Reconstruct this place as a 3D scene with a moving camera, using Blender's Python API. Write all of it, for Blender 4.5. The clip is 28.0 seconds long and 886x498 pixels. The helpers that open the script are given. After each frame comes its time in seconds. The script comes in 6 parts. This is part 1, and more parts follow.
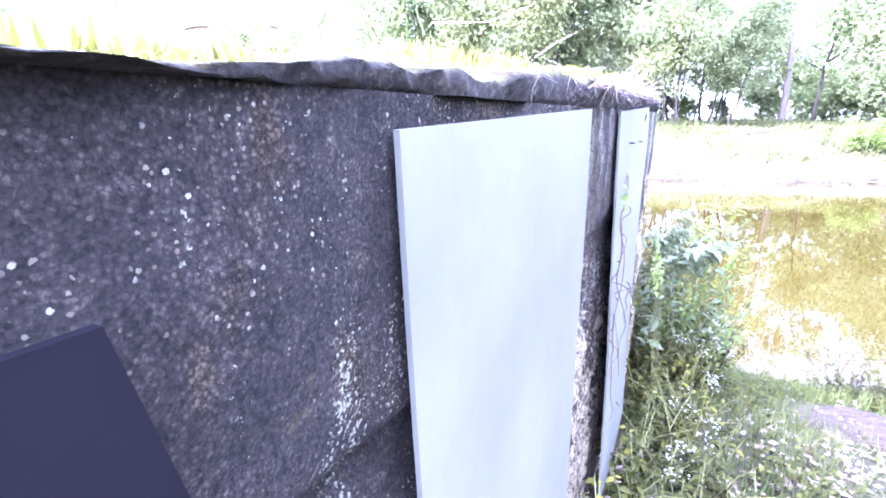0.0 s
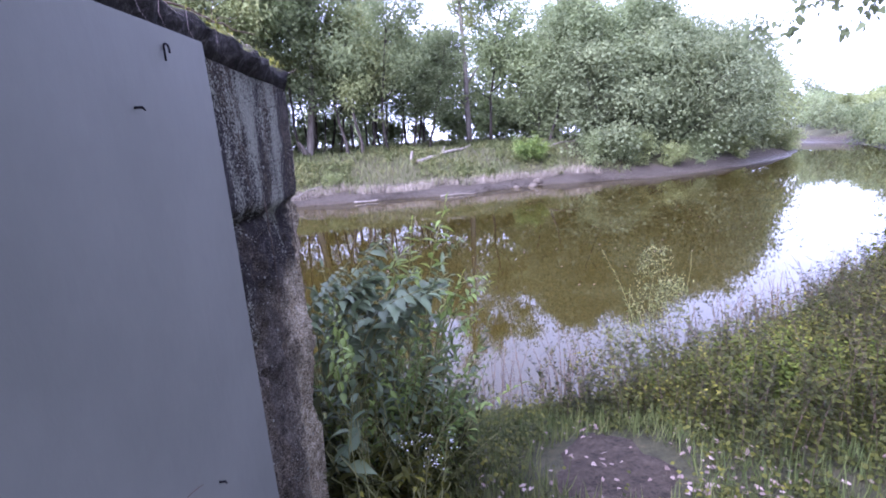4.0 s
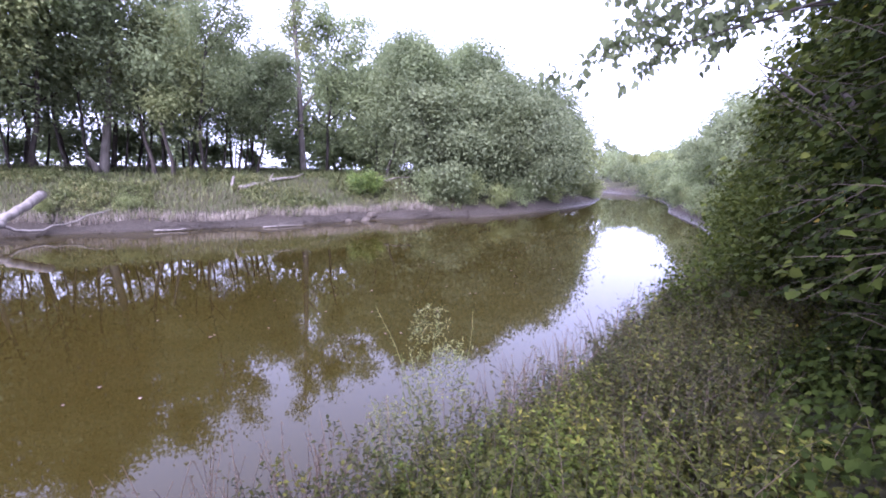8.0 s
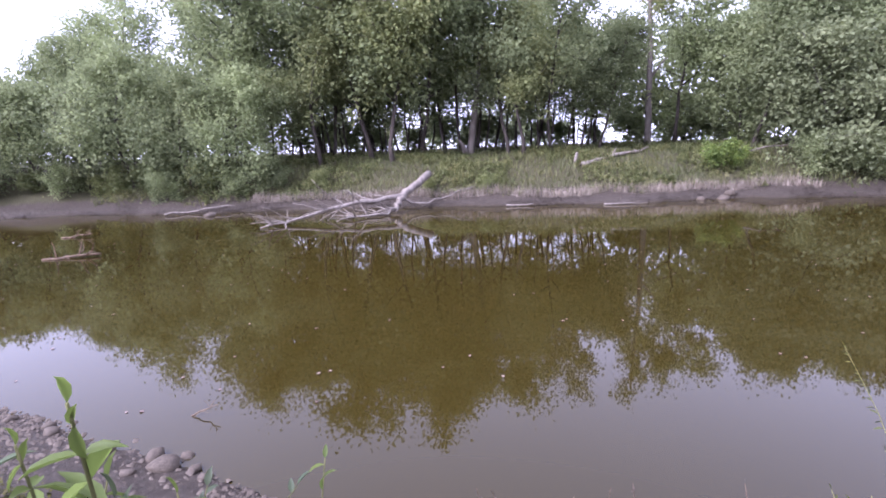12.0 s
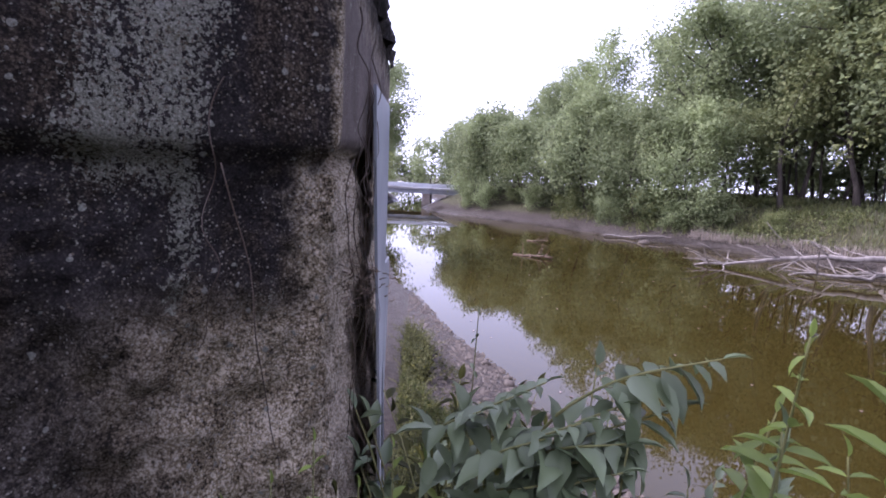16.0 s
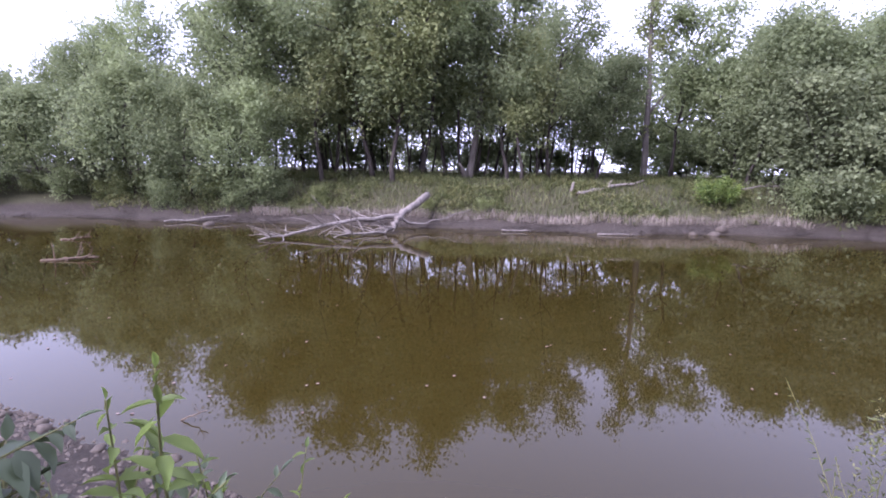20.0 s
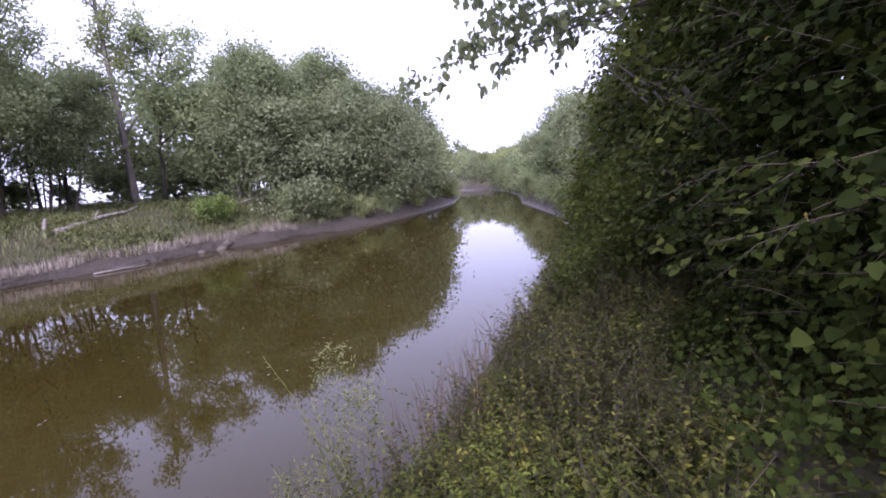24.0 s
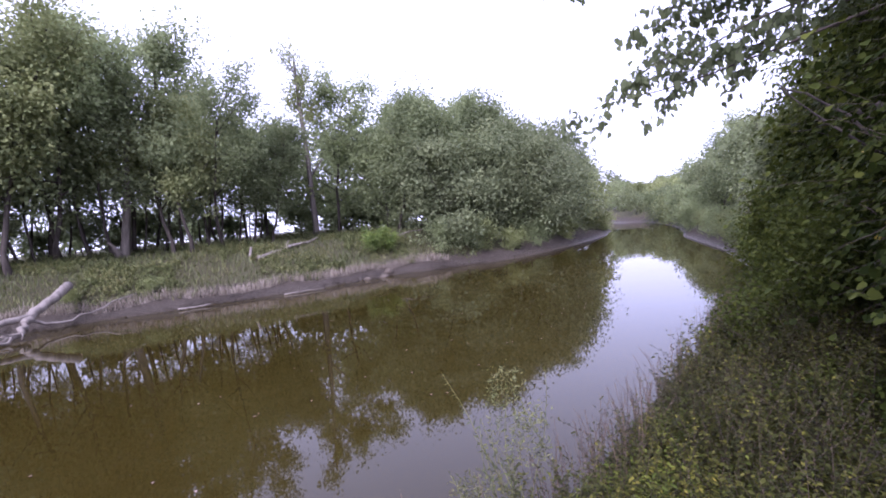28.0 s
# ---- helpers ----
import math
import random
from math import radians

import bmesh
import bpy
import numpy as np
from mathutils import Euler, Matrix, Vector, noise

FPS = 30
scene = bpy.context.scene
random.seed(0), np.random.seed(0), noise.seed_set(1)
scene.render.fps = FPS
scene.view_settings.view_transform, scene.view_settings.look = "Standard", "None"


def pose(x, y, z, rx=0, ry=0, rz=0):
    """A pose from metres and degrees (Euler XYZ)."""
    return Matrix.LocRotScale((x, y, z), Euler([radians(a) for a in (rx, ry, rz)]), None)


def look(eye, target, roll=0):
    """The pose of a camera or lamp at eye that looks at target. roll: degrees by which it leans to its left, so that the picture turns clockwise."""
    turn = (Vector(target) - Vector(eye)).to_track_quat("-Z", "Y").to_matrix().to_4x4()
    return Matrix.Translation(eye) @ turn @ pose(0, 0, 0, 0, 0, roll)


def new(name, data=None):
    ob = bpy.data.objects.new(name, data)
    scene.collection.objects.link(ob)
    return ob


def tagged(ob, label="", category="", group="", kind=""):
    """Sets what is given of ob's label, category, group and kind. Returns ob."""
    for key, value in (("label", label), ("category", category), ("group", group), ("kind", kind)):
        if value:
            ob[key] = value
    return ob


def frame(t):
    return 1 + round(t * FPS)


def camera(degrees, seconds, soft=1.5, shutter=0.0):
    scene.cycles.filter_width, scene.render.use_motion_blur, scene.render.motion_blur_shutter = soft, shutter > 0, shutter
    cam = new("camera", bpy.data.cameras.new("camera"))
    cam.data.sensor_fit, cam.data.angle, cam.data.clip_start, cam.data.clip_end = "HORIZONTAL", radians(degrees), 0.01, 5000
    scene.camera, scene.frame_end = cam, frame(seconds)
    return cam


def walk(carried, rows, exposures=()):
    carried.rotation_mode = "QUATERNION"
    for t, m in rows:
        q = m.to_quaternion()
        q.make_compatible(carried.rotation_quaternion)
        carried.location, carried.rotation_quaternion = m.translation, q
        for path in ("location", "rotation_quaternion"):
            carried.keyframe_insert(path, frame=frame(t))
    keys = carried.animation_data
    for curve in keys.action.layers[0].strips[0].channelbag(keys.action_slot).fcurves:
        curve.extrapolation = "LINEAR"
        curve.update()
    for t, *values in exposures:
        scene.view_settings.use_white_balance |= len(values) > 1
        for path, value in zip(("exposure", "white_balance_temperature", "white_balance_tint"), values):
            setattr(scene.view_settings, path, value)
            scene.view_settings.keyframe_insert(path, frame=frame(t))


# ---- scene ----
# Water level is z = 0; the far bank lies towards +y.
cam = camera(84.4, 28.0, soft=1.8)
PATH = [
    (0, (0.450, -0.053, 2.652), (0.301, 1.872, 2.133), -0.4),
    (0.5, (0.531, -0.097, 2.711), (0.583, 1.859, 2.298), -2.1),
    (1, (0.558, -0.058, 2.726), (0.711, 1.906, 2.378), -1.2),
    (1.5, (0.612, 0.132, 2.697), (0.895, 2.074, 2.314), -3.0),
    (2, (0.671, 0.368, 2.644), (0.933, 2.310, 2.247), -2.3),
    (2.5, (0.712, 0.487, 2.585), (1.033, 2.414, 2.155), -1.1),
    (3, (0.780, 0.594, 2.543), (1.079, 2.522, 2.102), -3.8),
    (3.5, (0.901, 0.816, 2.527), (1.426, 2.715, 2.182), -4.9),
    (4, (1.070, 1.041, 2.504), (1.918, 2.799, 2.069), -3.4),
    (4.5, (1.230, 1.134, 2.466), (2.245, 2.795, 2.003), -0.0),
    (6.5, (1.815, 1.277, 2.462), (3.156, 2.706, 2.063), -1.3),
    (7, (1.940, 1.321, 2.465), (3.179, 2.846, 2.092), -2.8),
    (7.5, (2.064, 1.383, 2.464), (3.283, 2.927, 2.106), 1.7),
    (8, (2.194, 1.445, 2.461), (3.566, 2.865, 2.142), 0.9),
    (8.5, (2.334, 1.503, 2.464), (3.799, 2.814, 2.095), 2.4),
    (9, (2.437, 1.569, 2.466), (3.993, 2.775, 2.112), 2.1),
    (9.5, (2.479, 1.661, 2.462), (3.985, 2.930, 2.113), 1.2),
    (10, (2.460, 1.790, 2.452), (3.845, 3.187, 2.092), -0.8),
    (10.5, (2.390, 1.949, 2.440), (3.629, 3.471, 2.057), -0.2),
    (11, (2.303, 2.120, 2.431), (3.296, 3.806, 2.018), -3.0),
    (11.5, (2.223, 2.270, 2.437), (2.785, 4.137, 1.994), -2.7),
    (12, (2.143, 2.384, 2.447), (2.359, 4.331, 2.043), -2.1),
    (12.5, (2.068, 2.431, 2.450), (2.045, 4.392, 2.059), -2.0),
    (13, (2.018, 2.379, 2.443), (1.841, 4.341, 2.095), -1.3),
    (13.5, (1.988, 2.235, 2.426), (1.483, 4.162, 2.246), 1.5),
    (15.5, (1.847, 2.211, 2.356), (0.559, 3.723, 2.115), 3.3),
    (16, (1.827, 2.195, 2.344), (0.539, 3.698, 2.058), 3.0),
    (16.5, (1.828, 2.197, 2.342), (0.518, 3.680, 2.051), 4.3),
    (17, (1.858, 2.209, 2.352), (0.633, 3.766, 2.076), 4.7),
    (17.5, (1.910, 2.219, 2.382), (0.882, 3.915, 2.128), 7.3),
    (18, (1.968, 2.203, 2.435), (1.214, 4.045, 2.243), 6.7),
    (18.5, (2.033, 2.163, 2.476), (1.565, 4.100, 2.309), 4.6),
    (19, (2.090, 2.146, 2.503), (1.870, 4.125, 2.311), 3.7),
    (19.5, (2.140, 2.140, 2.517), (2.163, 4.125, 2.271), 2.0),
    (20, (2.185, 2.139, 2.522), (2.418, 4.100, 2.200), 1.0),
    (20.5, (2.225, 2.122, 2.522), (2.702, 4.044, 2.235), 3.3),
    (21, (2.252, 2.089, 2.518), (2.962, 3.937, 2.233), 2.4),
    (21.5, (2.262, 2.034, 2.514), (3.176, 3.785, 2.198), 3.3),
    (22, (2.266, 1.965, 2.509), (3.380, 3.605, 2.250), 2.5),
    (22.5, (2.279, 1.904, 2.506), (3.581, 3.398, 2.236), 1.7),
    (24.5, (2.363, 1.783, 2.492), (4.131, 2.669, 2.192), -5.9),
    (25, (2.385, 1.775, 2.486), (4.190, 2.581, 2.185), -6.3),
    (25.5, (2.388, 1.771, 2.486), (4.220, 2.498, 2.144), -8.5),
    (26, (2.358, 1.761, 2.496), (4.191, 2.497, 2.181), -6.9),
    (26.5, (2.293, 1.750, 2.513), (4.087, 2.577, 2.196), -5.8),
    (27, (2.204, 1.746, 2.533), (3.862, 2.820, 2.227), -2.9),
    (27.5, (2.097, 1.741, 2.553), (3.622, 3.011, 2.303), -5.7),
    (28, (1.979, 1.731, 2.574), (3.338, 3.192, 2.448), -5.2),
]

EXPOSURES = [
    (0.0, 4.45, 4750, 36), (0.5, 3.75, 4750, 36), (1.0, 3.05, 4750, 37), (1.5, 2.45, 4700, 37), (2.0, 2.20, 4700, 37),
    (3.0, 2.15, 4750, 39), (4.0, 1.95, 4850, 38), (6.5, 1.75, 5000, 39), (8.0, 1.65, 5000, 40), (12.0, 1.45, 5250, 37),
    (16.0, 1.20, 5300, 38), (18.0, 1.35, 5300, 38), (19.0, 1.15, 5300, 38), (20.0, 1.20, 5200, 39), (22.0, 1.20, 5200, 39), (25.0, 0.85, 5300, 40), (26.0, 0.90, 5300, 40), (27.0, 1.10, 5250, 40), (28.0, 0.95, 5200, 39)]
walk(cam, [(t, look(eye, target, roll)) for t, eye, target, roll in PATH], EXPOSURES)

# ---- world and sun: a bright overcast afternoon ----
world = bpy.data.worlds.new("overcast")
scene.world = world
world.use_nodes = True
wn, wl = world.node_tree.nodes, world.node_tree.links
wn.clear()
sky = wn.new("ShaderNodeTexSky")
sky.sky_type = "NISHITA"
sky.sun_disc = False
sky.sun_elevation, sky.sun_rotation = radians(43), radians(244)
sky.air_density, sky.dust_density, sky.ozone_density = 1.0, 6.0, 1.0
veil = wn.new("ShaderNodeMix")
veil.data_type = "RGBA"
veil.inputs["Factor"].default_value = 0.8
veil.inputs["B"].default_value = (9.6, 9.5, 9.9, 1)
wl.new(sky.outputs["Color"], veil.inputs["A"])
bg = wn.new("ShaderNodeBackground")
bg.inputs["Strength"].default_value = 0.13
wl.new(veil.outputs["Result"], bg.inputs["Color"])
wo = wn.new("ShaderNodeOutputWorld")
wl.new(bg.outputs["Background"], wo.inputs["Surface"])
sun = new("sun", bpy.data.lights.new("sun", "SUN"))
sun.data.energy, sun.data.angle, sun.data.color = 3.3, radians(26), (1.0, 0.96, 0.9)
sun.matrix_world = look((0, 0, 30), (29, 14, 0))


# ---- materials ----
def mat(name):
    m = bpy.data.materials.new(name)
    m.use_nodes = True
    nt = m.node_tree
    nt.nodes.clear()
    out = nt.nodes.new("ShaderNodeOutputMaterial")
    return m, nt, out


def node(nt, kind, **kw):
    n = nt.nodes.new(kind)
    for key, value in kw.items():
        n.inputs[key.replace("_", " ")].default_value = value
    return n


def ramp(nt, src, stops):
    r = nt.nodes.new("ShaderNodeValToRGB")
    el = r.color_ramp.elements
    while len(el) < len(stops):
        el.new(0.5)
    for e, (p, c) in zip(el, stops):
        e.position, e.color = p, (*c, 1)
    nt.links.new(src, r.inputs["Fac"])
    return r.outputs["Color"]


def noise_of(nt, scale, detail=4.0, rough=0.6, stretch=None, coords="Object", kind="ShaderNodeTexNoise", out="Fac"):
    tc = nt.nodes.new("ShaderNodeNewGeometry") if coords == "World" else nt.nodes.new("ShaderNodeTexCoord")
    vec = tc.outputs["Position" if coords == "World" else coords]
    if stretch:
        mp = nt.nodes.new("ShaderNodeMapping")
        mp.inputs["Scale"].default_value = stretch
        nt.links.new(vec, mp.inputs["Vector"])
        vec = mp.outputs["Vector"]
    n = nt.nodes.new(kind)
    n.inputs["Scale"].default_value = scale
    if kind == "ShaderNodeTexNoise":
        n.inputs["Detail"].default_value, n.inputs["Roughness"].default_value = detail, rough
    nt.links.new(vec, n.inputs["Vector"])
    return n.outputs[out]


def mix(nt, fac, a, b):
    n = nt.nodes.new("ShaderNodeMix")
    n.data_type = "RGBA"
    for key, value in (("Factor", fac), ("A", a), ("B", b)):
        if isinstance(value, (int, float)):
            n.inputs[key].default_value = value
        elif isinstance(value, tuple):
            n.inputs[key].default_value = (*value, 1)
        else:
            nt.links.new(value, n.inputs[key])
    return n.outputs["Result"]


def bump(nt, height, strength, distance):
    b = nt.nodes.new("ShaderNodeBump")
    b.inputs["Strength"].default_value, b.inputs["Distance"].default_value = strength, distance
    nt.links.new(height, b.inputs["Height"])
    return b.outputs["Normal"]


def surface(nt, out, color, rough=0.8, normal=None, spec=0.4, metal=0.0):
    p = nt.nodes.new("ShaderNodeBsdfPrincipled")
    p.inputs["Metallic"].default_value = metal
    p.inputs["Specular IOR Level"].default_value = spec
    if isinstance(rough, (int, float)):
        p.inputs["Roughness"].default_value = rough
    else:
        nt.links.new(rough, p.inputs["Roughness"])
    if isinstance(color, tuple):
        p.inputs["Base Color"].default_value = (*color, 1)
    else:
        nt.links.new(color, p.inputs["Base Color"])
    if normal is not None:
        nt.links.new(normal, p.inputs["Normal"])
    nt.links.new(p.outputs["BSDF"], out.inputs["Surface"])
    return p


def leaf_material(name, stops, through_light=0.35, rough=0.55, patch=0.35, single=0.6, spec=0.3):
    """Foliage: a colour for each leaf and each plant, a little light passing through."""
    m, nt, out = mat(name)
    geo = nt.nodes.new("ShaderNodeNewGeometry")
    big = noise_of(nt, patch, 3, coords="World")
    mix_v = nt.nodes.new("ShaderNodeMath")
    mix_v.operation = "MULTIPLY_ADD"
    nt.links.new(geo.outputs["Random Per Island"], mix_v.inputs[0])
    mix_v.inputs[1].default_value = single
    half = nt.nodes.new("ShaderNodeMath")
    half.operation = "MULTIPLY_ADD"
    nt.links.new(big, half.inputs[0])
    half.inputs[1].default_value, half.inputs[2].default_value = 1.5 - single, -0.55 + 0.5 * single
    nt.links.new(half.outputs[0], mix_v.inputs[2])
    col = ramp(nt, mix_v.outputs[0], stops)
    info = nt.nodes.new("ShaderNodeObjectInfo")
    hsv = nt.nodes.new("ShaderNodeHueSaturation")
    vr = nt.nodes.new("ShaderNodeMapRange")
    vr.inputs["To Min"].default_value, vr.inputs["To Max"].default_value = 0.75, 1.3
    nt.links.new(info.outputs["Random"], vr.inputs["Value"])
    nt.links.new(vr.outputs["Result"], hsv.inputs["Value"])
    nt.links.new(col, hsv.inputs["Color"])
    p = surface(nt, out, hsv.outputs["Color"], rough, spec=spec)
    tr = nt.nodes.new("ShaderNodeBsdfTranslucent")
    nt.links.new(hsv.outputs["Color"], tr.inputs["Color"])
    ms = nt.nodes.new("ShaderNodeMixShader")
    ms.inputs["Fac"].default_value = through_light
    nt.links.new(p.outputs["BSDF"], ms.inputs[1])
    nt.links.new(tr.outputs["BSDF"], ms.inputs[2])
    nt.links.new(ms.outputs["Shader"], out.inputs["Surface"])
    return m


M_LEAF = leaf_material("woodland leaves", [(0.0, (0.125, 0.148, 0.07)), (0.45, (0.215, 0.25, 0.116)), (0.8, (0.3, 0.335, 0.155)), (1.0, (0.39, 0.38, 0.17))], 0.55, 0.6, 0.5, 0.45, 0.15)
M_LEAF_YELLOW = leaf_material("turning leaves", [(0.0, (0.13, 0.148, 0.06)), (0.5, (0.225, 0.25, 0.1)), (1.0, (0.34, 0.335, 0.135))], 0.5, 0.6, 0.5, 0.45, 0.15)
M_LEAF_GREY = leaf_material("willow leaves", [(0.0, (0.105, 0.122, 0.062)), (0.5, (0.19, 0.215, 0.105)), (1.0, (0.3, 0.32, 0.155))], 0.5, 0.6, 0.5, 0.45, 0.15)
# Near-black: the shade of trees behind the thicket is put into this colour.
M_VINE_SHADED = leaf_material("vine leaves", [(0.0, (0.012, 0.018, 0.003)), (0.5, (0.027, 0.039, 0.006)), (0.85, (0.058, 0.072, 0.011)), (1.0, (0.13, 0.12, 0.02))], 0.25, 0.75, 1.2, 0.5, 0.06)
M_WEED = leaf_material("weed leaves", [(0.0, (0.011, 0.013, 0.003)), (0.35, (0.031, 0.034, 0.006)), (0.6, (0.068, 0.069, 0.011)), (0.8, (0.17, 0.155, 0.022)), (1.0, (0.3, 0.215, 0.04))], 0.3, 0.6, 2.2, 0.45, 0.15)
# Shade is put into this green too, less deeply than in the vines.
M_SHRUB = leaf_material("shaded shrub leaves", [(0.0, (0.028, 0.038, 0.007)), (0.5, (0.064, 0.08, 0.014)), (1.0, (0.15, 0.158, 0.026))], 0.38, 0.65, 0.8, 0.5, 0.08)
M_BRIGHT = leaf_material("bright shrub leaves", [(0.0, (0.065, 0.105, 0.025)), (0.5, (0.14, 0.19, 0.042)), (1.0, (0.26, 0.31, 0.07))], 0.45, 0.5)
M_DULL = leaf_material("dusty blue-green leaves", [(0.0, (0.05, 0.07, 0.036)), (0.5, (0.095, 0.125, 0.062)), (1.0, (0.18, 0.21, 0.105))], 0.3, 0.45)
M_GRASS = leaf_material("path grass", [(0.0, (0.035, 0.048, 0.015)), (0.4, (0.068, 0.085, 0.025)), (0.75, (0.13, 0.138, 0.045)), (1.0, (0.25, 0.215, 0.1))], 0.3, 0.6, 1.6, 0.5, 0.15)
M_FARGRASS = leaf_material("bank grass", [(0.0, (0.055, 0.068, 0.024)), (0.4, (0.11, 0.125, 0.042)), (0.75, (0.19, 0.185, 0.07)), (1.0, (0.32, 0.27, 0.14))], 0.3, 0.55, 0.8, 0.5)
M_DRYGRASS = leaf_material("withered grass", [(0.0, (0.14, 0.11, 0.085)), (0.5, (0.26, 0.22, 0.17)), (1.0, (0.42, 0.36, 0.27))], 0.15)
M_MOSS_TUFT = leaf_material("yellow-green moss", [(0.0, (0.05, 0.055, 0.012)), (0.5, (0.15, 0.15, 0.03)), (1.0, (0.33, 0.3, 0.06))], 0.3, 0.8, 6.0, 0.5, 0.1)
M_YELLOW_LEAF = leaf_material("yellow fallen leaves", [(0.0, (0.30, 0.20, 0.03)), (1.0, (0.5, 0.36, 0.05))])
M_LITTER = leaf_material("brown leaf litter", [(0.0, (0.07, 0.048, 0.038)), (0.5, (0.17, 0.12, 0.098)), (1.0, (0.29, 0.23, 0.195))], 0.05)
M_FLOWER = leaf_material("white aster heads", [(0.0, (0.36, 0.36, 0.34)), (1.0, (0.58, 0.57, 0.55))], 0.2)
M_SEED = leaf_material("dry seed heads", [(0.0, (0.03, 0.022, 0.017)), (1.0, (0.1, 0.07, 0.048))], 0.1)


def bark_material(name, dark, light):
    m, nt, out = mat(name)
    n = noise_of(nt, 6, 6, 0.7, (1, 1, 0.25))
    col = ramp(nt, n, [(0.25, dark), (0.7, light)])
    surface(nt, out, col, 0.9, bump(nt, n, 0.7, 0.02), 0.2)
    return m


M_BARK = bark_material("dark bark", (0.025, 0.02, 0.017), (0.1, 0.083, 0.068))
M_PALE = bark_material("pale dead wood", (0.085, 0.072, 0.06), (0.26, 0.225, 0.19))
M_TRUNK = bark_material("weathered grey trunk", (0.055, 0.046, 0.038), (0.18, 0.155, 0.13))
M_STEM = bark_material("green stems", (0.09, 0.10, 0.03), (0.2, 0.19, 0.08))
M_DRY = bark_material("dry brown stems", (0.06, 0.04, 0.03), (0.19, 0.14, 0.09))


def ground_material():
    m, nt, out = mat("bank soil")
    a = noise_of(nt, 1.3, 6, 0.65, coords="World")
    b = noise_of(nt, 14, 5, 0.7, coords="World")
    c = noise_of(nt, 90, 4, 0.8, coords="World")
    mud = ramp(nt, mix(nt, 0.45, b, c), [(0.37, (0.018, 0.0138, 0.0096)), (0.5, (0.048, 0.037, 0.0265)), (0.62, (0.1, 0.08, 0.06))])
    earth = ramp(nt, b, [(0.3, (0.03, 0.028, 0.013)), (0.55, (0.065, 0.06, 0.026)), (0.8, (0.115, 0.097, 0.05))])
    geo = nt.nodes.new("ShaderNodeNewGeometry")
    xyz = nt.nodes.new("ShaderNodeSeparateXYZ")
    nt.links.new(geo.outputs["Position"], xyz.inputs[0])
    add = nt.nodes.new("ShaderNodeMath")
    add.operation = "MULTIPLY_ADD"
    nt.links.new(a, add.inputs[0])
    add.inputs[1].default_value = 0.7
    nt.links.new(xyz.outputs["Z"], add.inputs[2])
    grown = ramp(nt, add.outputs[0], [(0.85, (0, 0, 0)), (1.15, (1, 1, 1))])
    col = mix(nt, grown, mud, earth)
    wet = nt.nodes.new("ShaderNodeMapRange")
    wet.inputs["From Min"].default_value, wet.inputs["From Max"].default_value = 0.0, 0.3
    wet.inputs["To Min"].default_value, wet.inputs["To Max"].default_value = 0.35, 0.9
    nt.links.new(xyz.outputs["Z"], wet.inputs["Value"])
    surface(nt, out, col, wet.outputs["Result"], bump(nt, mix(nt, 0.35, b, c), 1.0, 0.08), 0.3)
    return m


M_GROUND = ground_material()


def water_material():
    m, nt, out = mat("murky river water")
    n = noise_of(nt, 0.55, 3, 0.5, (1, 1, 1), "World")
    f = noise_of(nt, 3.0, 2, 0.5, (1, 1, 1), "World")
    col = ramp(nt, noise_of(nt, 0.12, 3, 0.5, None, "World"), [(0.3, (0.0215, 0.0158, 0.0028)), (0.7, (0.0275, 0.0202, 0.004))])
    nrm = bump(nt, mix(nt, 0.2, n, f), 0.12, 0.02)
    p = surface(nt, out, col, 0.02, nrm, 0.5)
    p.inputs["IOR"].default_value = 1.33
    return m


M_WATER = water_material()


# ---- mesh helpers ----
def link_mesh(name, mesh, material, parent=None, label="", smooth=True):
    mesh.materials.append(material)
    if smooth:
        mesh.shade_smooth()
    ob = new(name, mesh)
    if parent is not None:
        ob.parent = parent
    return tagged(ob, label)


def part(name, bm, material, parent, label="", smooth=False):
    mesh = bpy.data.meshes.new(name)
    bmesh.ops.recalc_face_normals(bm, faces=bm.faces)
    bm.to_mesh(mesh)
    bm.free()
    return link_mesh(name, mesh, material, parent, label, smooth)


def arrays_mesh(name, verts, faces):
    """verts (n, 3); faces: list of (k, 3) or (k, 4) index arrays."""
    mesh = bpy.data.meshes.new(name)
    verts = np.asarray(verts, np.float32)
    faces = [np.asarray(f, np.int32) for f in faces if len(f)]
    mesh.vertices.add(len(verts))
    mesh.vertices.foreach_set("co", verts.ravel())
    mesh.loops.add(sum(f.size for f in faces))
    mesh.loops.foreach_set("vertex_index", np.concatenate([f.ravel() for f in faces]))
    mesh.polygons.add(sum(len(f) for f in faces))
    sizes = np.concatenate([np.full(len(f), f.shape[1], np.int32) for f in faces])
    mesh.polygons.foreach_set("loop_start", np.r_[0, np.cumsum(sizes)[:-1]].astype(np.int32))
    mesh.polygons.foreach_set("loop_total", sizes)
    mesh.update(calc_edges=True)
    mesh.validate()
    return mesh


def unit(v):
    return v / np.maximum(np.linalg.norm(v, axis=-1, keepdims=True), 1e-9)


